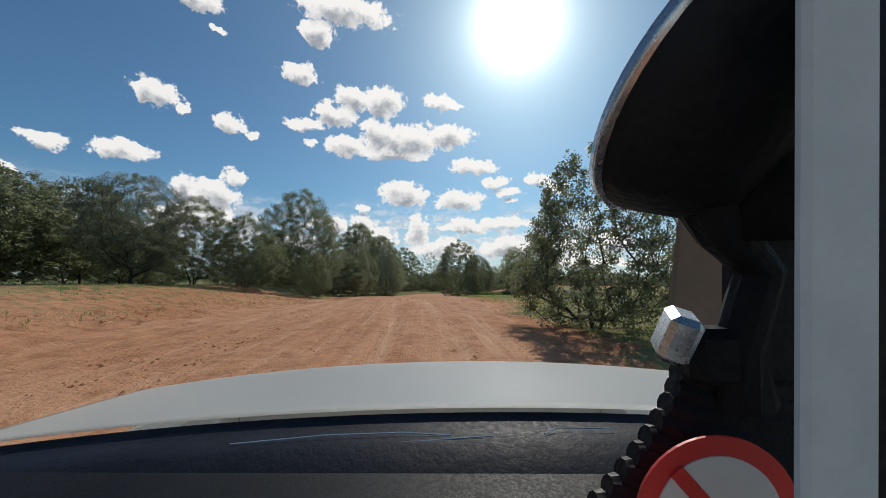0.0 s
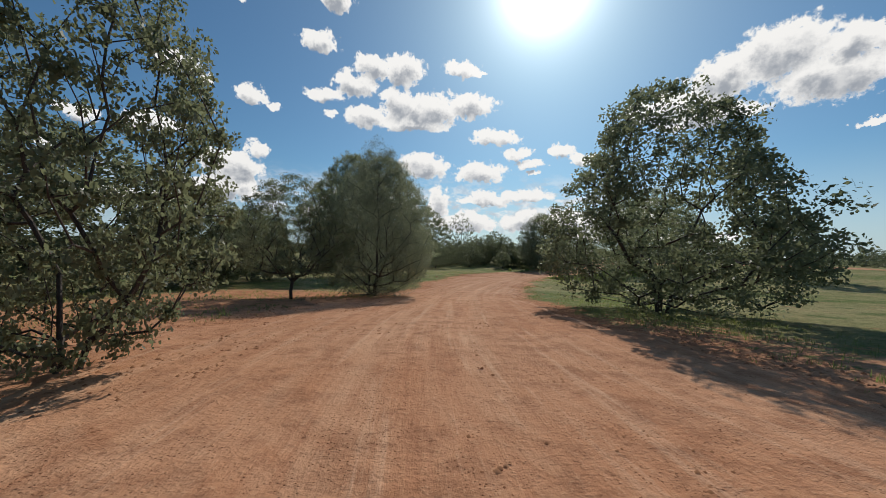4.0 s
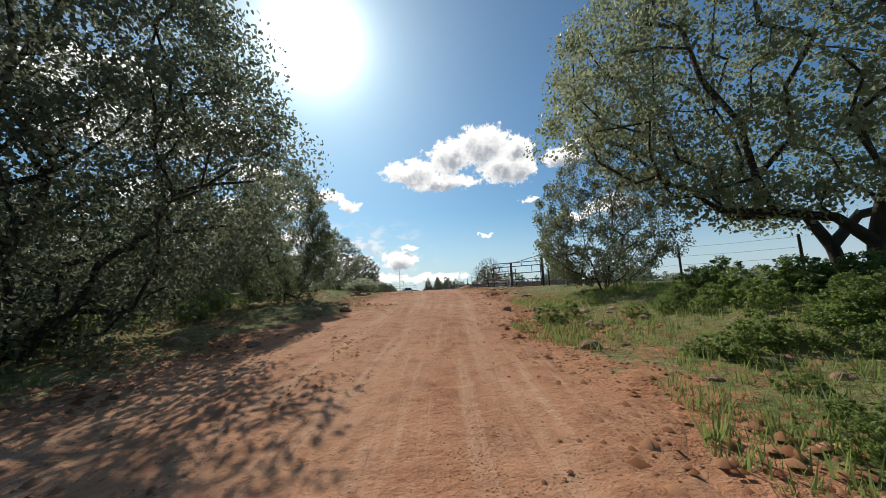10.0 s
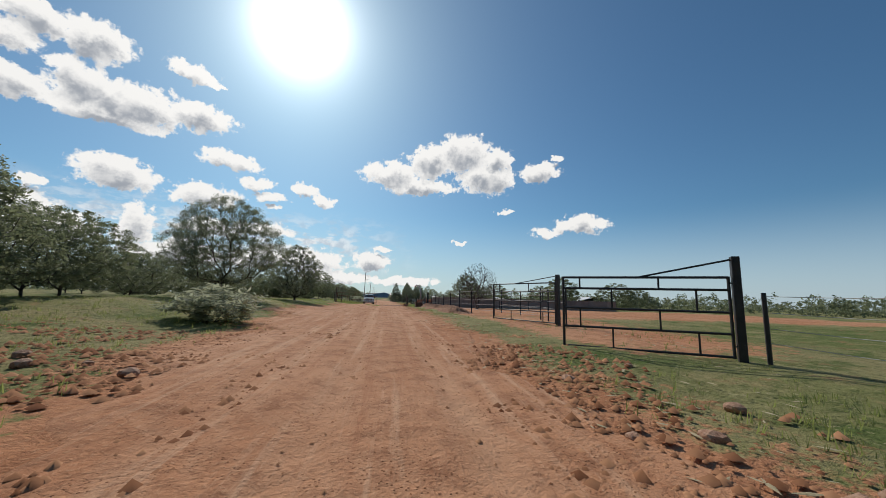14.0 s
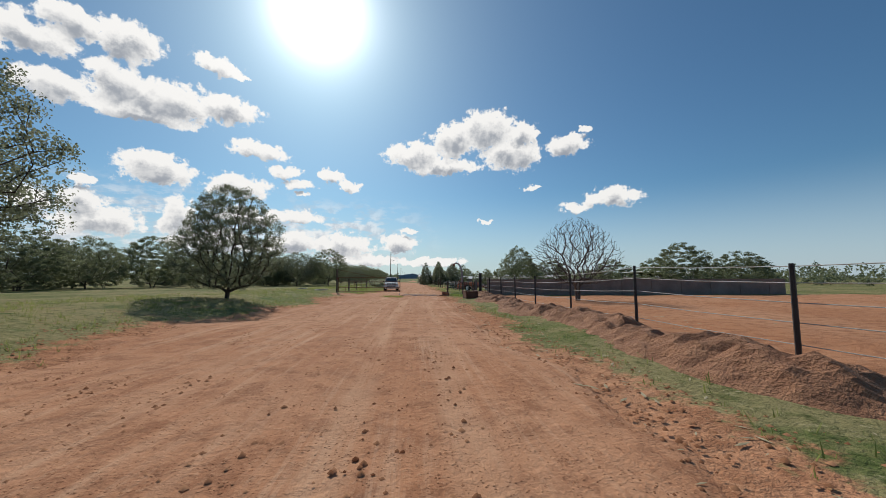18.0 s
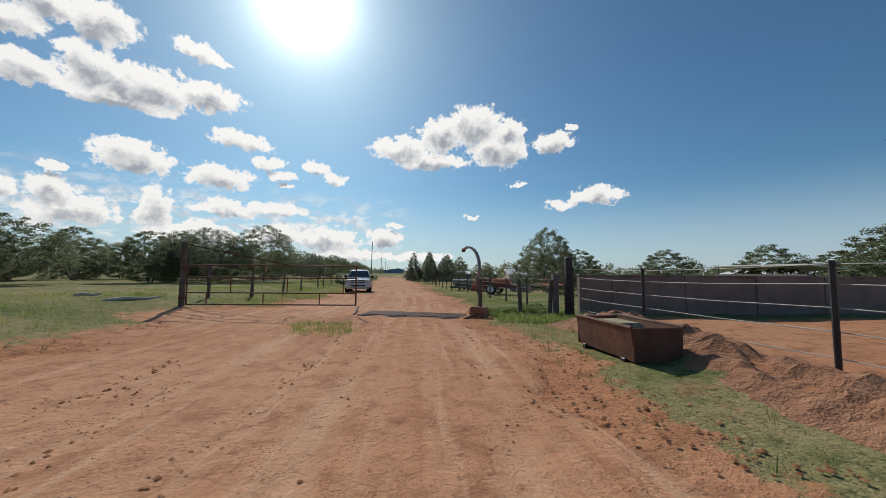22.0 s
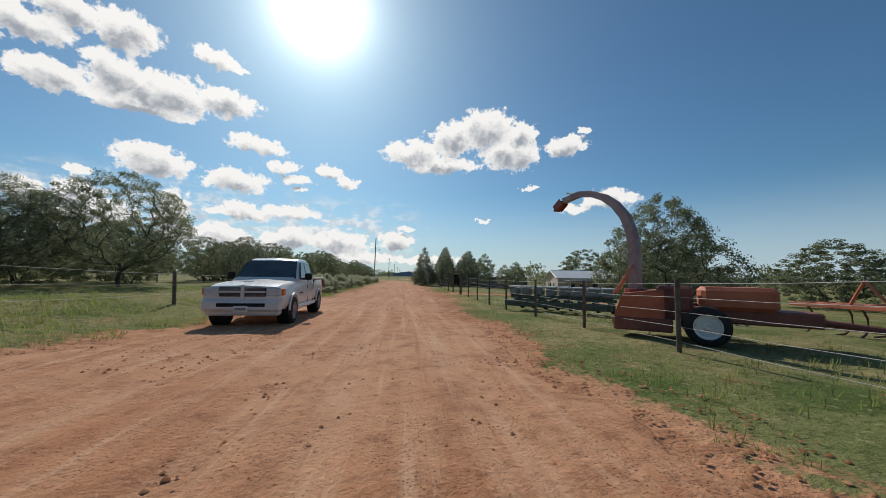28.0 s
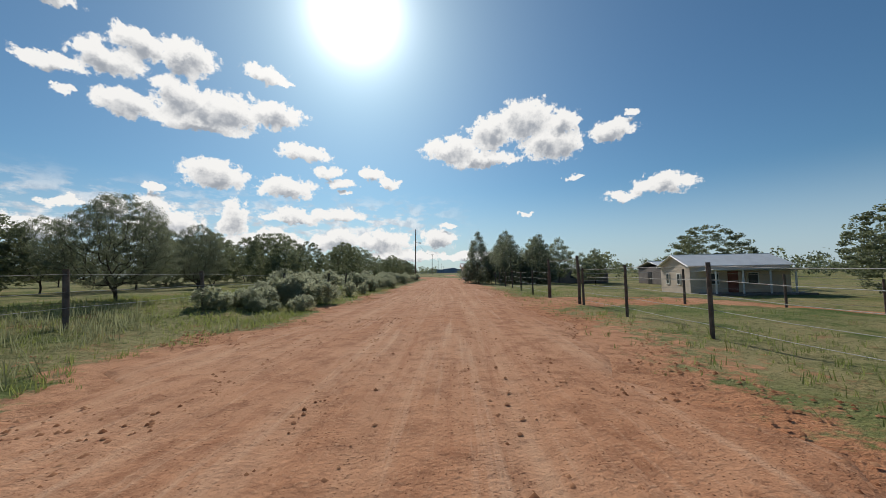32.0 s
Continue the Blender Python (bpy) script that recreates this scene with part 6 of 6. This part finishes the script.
def cabin(y, z0, z1, w0, w1, crown=0.0):
    """A section of the cab at y, leaning in evenly from the waist to the roof."""
    right = [(w0 * 0.98, z0), (w0, z0 + 0.04), ((w0 + w1) / 2, (z0 + z1) / 2), (w1, z1 - 0.06), (w1 * 0.9, z1), (0.0, z1 + crown)]
    return [(x, y, z) for x, z in right] + [(-x, y, z) for x, z in right[-2::-1]]


secs = [hull(-2.72, 0.62, 0.95, 0.86, 0.80, 0.02), hull(-2.66, 0.48, 1.06, 0.95, 0.86, 0.03), hull(-2.3, 0.46, 1.12, 0.99, 0.90, 0.05), hull(-1.5, 0.44, 1.17, 1.0, 0.92, 0.06), hull(-1.05, 0.44, 1.19, 1.0, 0.93, 0.06),
        hull(-0.2, 0.44, 1.20, 1.0, 0.95, 0.02), hull(0.95, 0.44, 1.22, 1.0, 0.95, 0.0), hull(1.02, 0.46, 1.22, 1.0, 0.95, 0.0), hull(2.6, 0.52, 1.24, 1.0, 0.96, 0.0), hull(2.78, 0.58, 1.22, 0.97, 0.93, 0.0)]
body_ob = part("body", loft(secs), M_WHITE_PAINT, pickup, smooth=True)
body_ob.data.set_sharp_from_angle(angle=radians(28))
cab = [cabin(-1.08, 1.16, 1.26, 0.93, 0.90), cabin(-0.72, 1.16, 1.52, 0.93, 0.84), cabin(-0.36, 1.16, 1.83, 0.94, 0.77, 0.02), cabin(-0.05, 1.16, 1.90, 0.94, 0.76, 0.03), cabin(0.7, 1.16, 1.92, 0.94, 0.76, 0.03), cabin(1.02, 1.16, 1.87, 0.94, 0.75, 0.02), cabin(1.2, 1.18, 1.3, 0.92, 0.84)]
part("cab", loft(cab), M_WHITE_PAINT, pickup)
part("windscreen", loft([[(-0.86, -1.06, 1.27), (0.86, -1.06, 1.27), (0.86, -1.04, 1.265), (-0.86, -1.04, 1.265)], [(-0.72, -0.40, 1.825), (0.72, -0.40, 1.825), (0.72, -0.38, 1.82), (-0.72, -0.38, 1.82)]]), M_GLASS_DARK, pickup)
for sgn in (-1, 1):
    for y0, y1, a in ((-0.80, -0.02, 1), (0.06, 0.84, 0)):
        x0, x1 = sgn * 0.965, sgn * 0.818
        sec0 = [(x0, y0, 1.24), (x0, y1, 1.24), (x0 - sgn * 0.02, y1, 1.24), (x0 - sgn * 0.02, y0, 1.24)]
        sec1 = [(x1, y0 + (0.44 if a else 0.0), 1.78), (x1, y1 - (0 if a else 0.1), 1.79), (x1 - sgn * 0.02, y1 - (0 if a else 0.1), 1.79), (x1 - sgn * 0.02, y0 + (0.44 if a else 0.0), 1.78)]
        part("side_window", loft([sec0, sec1]), M_GLASS_DARK, pickup)
        part("door_handle", boxed(sgn * 1.015, y1 - 0.12, 1.06, 0.04, 0.2, 0.05, 0.012), M_CHROME, pickup)
        part("door_seam", boxed(sgn * 0.995, y1 + 0.035, 0.86, 0.025, 0.014, 0.72), M_BLACK, pickup)
    mirror = part("mirror", boxed(sgn * 1.14, -0.62, 1.33, 0.22, 0.12, 0.22, 0.04), M_BLACK, pickup)
    part("mirror_arm", boxed(sgn * 1.0, -0.6, 1.26, 0.14, 0.06, 0.06, 0.01), M_BLACK, pickup)
    lamp = part("headlight", boxed(sgn * 0.74, -2.66, 0.93, 0.38, 0.16, 0.21, 0.03), M_LAMP_GLASS, pickup)
    part("indicator", boxed(sgn * 0.955, -2.58, 0.93, 0.07, 0.2, 0.18, 0.02), M_AMBER, lamp)
    part("tail_light", boxed(sgn * 0.93, 2.77, 1.0, 0.12, 0.06, 0.36, 0.015), M_RED_LENS, pickup)
    part("fog_lamp", tubed([(sgn * 0.66, -2.80, 0.56), (sgn * 0.66, -2.70, 0.56)], 0.06, 14), M_LAMP_GLASS, pickup)
    part("side_trim", boxed(sgn * 1.005, -0.9, 0.84, 0.012, 0.5, 0.03), M_BLACK, pickup)
    for y in (-1.79, 1.79):
        bm = bmesh.new()
        pts = [(sgn * 1.03, y + 0.46 * math.cos(a * 0.2618), 0.42 + 0.44 * math.sin(a * 0.2618)) for a in range(13)]
        tube(bm, pts, 0.03, 6)
        part("wheel_arch", bm, M_WHITE_PAINT, pickup)
        part("wheel_well", tubed([(sgn * 0.70, y, 0.42), (sgn * 1.004, y, 0.42)], 0.45, 24), M_BLACK, pickup)
for x in (-0.3, 0.3):
    for z0 in (0.86, 1.0):
        g = part("grille", boxed(x, -2.715, z0, 0.52, 0.04, 0.11, 0.01), M_BLACK, pickup)
        for k in range(4):
            part("slat", boxed(x, -2.742, z0 - 0.042 + k * 0.028, 0.50, 0.012, 0.010), M_GREY_METAL, g)
part("grille_bar", boxed(0, -2.735, 0.93, 0.09, 0.07, 0.36, 0.015), M_WHITE_PAINT, pickup)
part("grille_bar", boxed(0, -2.735, 0.93, 1.1, 0.05, 0.045, 0.01), M_WHITE_PAINT, pickup)
part("badge", boxed(0, -2.74, 1.07, 0.09, 0.03, 0.08, 0.02), M_CHROME, pickup)
bumper = part("front_bumper", boxed(0, -2.70, 0.58, 1.92, 0.22, 0.3, 0.06), M_WHITE_PAINT, pickup)
part("air_slot", boxed(0, -2.815, 0.60, 1.15, 0.02, 0.09, 0.01), M_BLACK, bumper)
part("number_plate", boxed(0, -2.83, 0.50, 0.34, 0.015, 0.16, 0.005), M_WHITE_ROOF, bumper)
part("plate_bar", boxed(0, -2.841, 0.50, 0.26, 0.008, 0.06), M_GREY_METAL, bumper)
part("valance", boxed(0, -2.58, 0.40, 1.80, 0.24, 0.16, 0.04), M_WHITE_PAINT, pickup)
for x in (-0.96, 0.96):
    part("sill", boxed(x, 0.0, 0.42, 0.10, 2.6, 0.14, 0.03), M_WHITE_PAINT, pickup)
part("rear_bumper", boxed(0, 2.84, 0.58, 1.86, 0.2, 0.2, 0.04), M_CHROME, pickup)
part("tailgate", boxed(0, 2.79, 0.98, 1.6, 0.05, 0.48, 0.02), M_WHITE_PAINT, pickup)
part("bed_cover", boxed(0, 1.95, 1.255, 1.78, 1.62, 0.05, 0.02), M_BLACK, pickup)
part("bed_rail", boxed(0.93, 1.95, 1.265, 0.1, 1.66, 0.05, 0.015), M_WHITE_PAINT, pickup)
part("bed_rail", boxed(-0.93, 1.95, 1.265, 0.1, 1.66, 0.05, 0.015), M_WHITE_PAINT, pickup)
for x in (-0.35, 0.25):
    part("wiper", tubed([(x, -1.02, 1.25), (x + 0.42, -0.86, 1.35)], 0.012, 6), M_BLACK, pickup)
part("bonnet_line", boxed(0, -1.9, 1.185, 0.012, 1.5, 0.03), M_WHITE_PAINT, pickup)
for x in (-0.93, 0.93):
    for y in (-1.79, 1.79):
        wheel(pickup, x, y, 0.385, 0.26, M_GREY_METAL)


# ---------------------------------------------------------------- the car that the drive begins in
# x to the right, y ahead, z up from the driver's eye; the drive leaves it over the bonnet
eye0 = Vector(PATH[0][1:4])
car = thing("car", Matrix.Translation(eye0) @ pose(0, 0, 0, 0, 0, PATH[0][6]), "silver-white car with a dark dashboard at the start of the drive", "car")


def bonnet_z(x, y):
    return -0.345 - 0.072 * (y - 1.0) - 0.047 * (x - 0.21) ** 2 - 0.22 * max(0.0, y - 1.62) ** 2


M_SILVER = plain("silver_car_paint", (0.76, 0.79, 0.77), (0.79, 0.82, 0.80), 0.30, 0.8, 6.0, 0.0)
silver = M_SILVER.node_tree
silver.links.remove(silver.nodes["Principled BSDF"].inputs["Roughness"].links[0])
silver.nodes["Principled BSDF"].inputs["Roughness"].default_value = 0.34
M_TAN = plain("tan_trim", (0.20, 0.135, 0.085), (0.30, 0.21, 0.14), 0.8, 6.0, 90.0, 0.0)
M_DASH = plain("dashboard_plastic", (0.003, 0.0035, 0.005), (0.008, 0.009, 0.011), 0.6, 6.0, 160.0, 0.25, dist=0.002)
M_SMOKED = plain("dark_cowl", (0.008, 0.010, 0.017), (0.018, 0.022, 0.034), 0.6, 5.0, 60.0, 0.1)
M_SCRATCH = plain("pale_scratch", (0.45, 0.47, 0.5), (0.7, 0.72, 0.75), 0.5, 5.0, 60.0, 0.0)
M_SIGN_RED = plain("sign_red", (0.74, 0.040, 0.030), (0.80, 0.06, 0.05), 0.5, 20.0, 200.0, 0.0)
M_SIGN_WHITE = plain("sign_white", (0.80, 0.74, 0.68), (0.86, 0.80, 0.74), 0.6, 20.0, 200.0, 0.0)
M_RIM_CHROME = plain("bright_rim", (0.45, 0.47, 0.50), (0.62, 0.64, 0.66), 0.25, 20.0, 200.0, 0.0, metal=0.8)
M_PALE_BAR = plain("pale_grey_plastic", (0.52, 0.57, 0.56), (0.70, 0.74, 0.72), 0.7, 12.0, 90.0, 0.0)
bm = bmesh.new()
us, vs_ = [-1.45 + 2.65 * i / 40 for i in range(41)], [0.985 + 0.95 * i / 14 for i in range(15)]
gridv = [[bm.verts.new((x, y, bonnet_z(x, y))) for y in vs_] for x in us]
for i in range(40):
    for j in range(14):
        bm.faces.new((gridv[i][j], gridv[i + 1][j], gridv[i + 1][j + 1], gridv[i][j + 1]))
bmesh.ops.solidify(bm, geom=bm.faces[:], thickness=0.02)
part("bonnet", bm, M_SILVER, car, "silver-white bonnet", smooth=True)
bm = bmesh.new()
rows_ = []
for i in range(25):
    x = -1.45 + 2.65 * i / 24
    rows_.append([bm.verts.new((x, 0.99, bonnet_z(x, 1.0) - 0.012)), bm.verts.new((x, 0.93, bonnet_z(x, 1.0) - 0.03)), bm.verts.new((x, 0.80, bonnet_z(x, 1.0) - 0.01)), bm.verts.new((x, 0.70, bonnet_z(x, 1.0) - 0.09))])
for a_, b_ in zip(rows_, rows_[1:]):
    for k in range(3):
        bm.faces.new((a_[k], b_[k], b_[k + 1], a_[k + 1]))
part("cowl", bm, M_SMOKED, car, "dark scuttle below the windscreen", smooth=True)
part("dashboard", boxed(-0.1, 0.50, -0.48, 2.4, 0.5, 0.24, 0.06), M_DASH, car, "black dashboard top")
for pts in (((-0.50, 0.86, 0.004), (-0.28, 0.87, 0.008), (-0.10, 0.875, 0.006), (0.02, 0.86, 0.004)), ((-0.16, 0.82, 0.004), (0.05, 0.84, 0.006), (0.12, 0.85, 0.006)), ((0.24, 0.86, 0.006), (0.28, 0.90, 0.004), (0.42, 0.90, 0.004))):
    part("scratch", tubed([(x, y, bonnet_z(x, 1.0) - 0.02 + z) for x, y, z in pts], 0.0018, 4), M_SCRATCH, car)
for sgn in (-1, 1):
    part("front_wing", boxed(-0.12 + sgn * 1.02, 1.35, -0.80, 0.12, 1.3, 0.5, 0.05), M_SILVER, car)
    wheel(car, -0.12 + sgn * 0.8, 1.45, 0.31, 0.2, M_GREY_METAL).location.z = -EYE + 0.33
for m_ in (M_DASH, M_SMOKED, M_BLACK):
    m_.node_tree.nodes["Principled BSDF"].inputs["Specular IOR Level"].default_value = 0.12
# the rest of the body
part("tailgate", boxed(-0.12, -2.35, -0.45, 1.55, 0.10, 0.85, 0.04), M_SILVER, car)
for sgn in (-1, 1):
    part("side_panel", boxed(-0.12 + sgn * 0.90, -0.85, -0.66, 0.12, 3.0, 0.70, 0.05), M_SILVER, car)
    wheel(car, -0.12 + sgn * 0.8, -1.45, 0.31, 0.2, M_GREY_METAL).location.z = -EYE + 0.33
part("front_panel", boxed(-0.12, 1.98, -0.82, 2.0, 0.12, 0.6, 0.05), M_SILVER, car)

holder = thing("phone_holder", Matrix.Translation(eye0) @ pose(0, 0, 0, 5.1, 0, PATH[0][6]), "black suction-cup phone holder with a round prohibition sticker", "phone holder")


def seen_at(u, v, d):
    """A place d metres ahead, u to the right and v up for every metre ahead."""
    return Vector((u * d, d, v * d))


bm = bmesh.new()
cup = seen_at(0.775, 0.44, 0.118)
ax = Vector((-0.478, 0.585, 0.655)).normalized()
tube(bm, [cup + ax * k for k in (-0.030, -0.022, -0.006, 0.0, 0.003)], [0.024, 0.036, 0.044, 0.0465, 0.046], 40)
part("suction_cup", bm, M_BLACK, holder, smooth=True)
bm = bmesh.new()
tube(bm, [cup + ax * k for k in (0.001, 0.0055)], [0.0482, 0.0475], 48)
part("cup_rim", bm, M_RIM_CHROME, holder, "bright worn rim", smooth=True)
part("ball_joint", tubed([seen_at(0.86, 0.46, 0.120), seen_at(0.93, 0.30, 0.118), seen_at(0.93, 0.05, 0.122)], [0.026, 0.024, 0.018], 20), M_BLACK, holder, smooth=True)
part("arm", tubed([seen_at(0.72, 0.24, 0.118), seen_at(0.80, 0.05, 0.122), seen_at(0.90, -0.06, 0.124), seen_at(0.84, -0.28, 0.126), seen_at(0.85, -0.42, 0.13)], [0.013, 0.0085, 0.0075, 0.0075, 0.011], 12), M_BLACK, holder)
part("clip", boxed(*seen_at(0.665, -0.245, 0.121), 0.010, 0.014, 0.017, 0.002, Euler((0.2, 0.3, -0.3)).to_matrix()), M_RIM_CHROME, holder, "bright metal clip")
part("clip_block", boxed(*seen_at(0.76, -0.30, 0.126), 0.018, 0.012, 0.020, 0.003), M_BLACK, holder)
for k in range(9):
    t_ = k / 8
    c = seen_at(0.86 - 0.24 * t_ ** 1.4, -0.36 - 0.38 * t_, 0.135)
    part("grip_tooth", tubed([c + Vector((-0.026, 0, 0.002)), c + Vector((-0.020, 0, 0)), c + Vector((0.03, 0, -0.004))], [0.0045, 0.0072, 0.009], 10), M_BLACK, holder)
part("cradle", boxed(*seen_at(0.92, -0.62, 0.142), 0.050, 0.012, 0.075, 0.004), M_BLACK, holder)
sc = seen_at(0.785, -0.765, 0.114)
sign = new("sticker")
sign.parent = holder
sign.matrix_local = Matrix.Translation(sc) @ pose(0, 0, 0, 90, 0, 0)
bm = bmesh.new()
bmesh.ops.create_cone(bm, cap_ends=True, segments=48, radius1=0.0268, radius2=0.0268, depth=0.001)
part("sticker_ground", bm, M_SIGN_RED, sign)
bm = bmesh.new()
bmesh.ops.create_cone(bm, cap_ends=True, segments=48, radius1=0.0205, radius2=0.0205, depth=0.0012)
bmesh.ops.translate(bm, vec=(0, 0, 0.0004), verts=bm.verts)
part("sticker_field", bm, M_SIGN_WHITE, sign)
part("sticker_bar", boxed(0, 0, 0.0011, 0.0050, 0.0425, 0.0008, 0, Euler((0, 0, radians(42))).to_matrix()), M_SIGN_RED, sign)
# tan plate added in place of the car's windscreen pillar, no part of the holder
part("pillar_stand_in", boxed(*seen_at(0.745, -0.035, 0.30), 0.052, 0.006, 0.125, 0.002, Euler((0, radians(6), 0)).to_matrix()), M_TAN, holder, "tan plate standing in for the windscreen pillar behind the arm")
part("stalk", tubed([seen_at(0.9, -0.75, 0.14), Vector((0.15, 0.34, -0.36))], 0.012, 10), M_BLACK, holder)
part("side_bar", boxed(0.0672, 0.060, 0.0, 0.0131, 0.003, 0.20, 0.001), M_PALE_BAR, holder, "pale grey upright edge")
part("side_shade", boxed(0.0905, 0.062, 0.0, 0.0335, 0.003, 0.22, 0.001), M_BLACK, holder)
part("backplate", boxed(0.122, 0.130, 0.02, 0.034, 0.012, 0.14, 0.004), M_BLACK, holder)
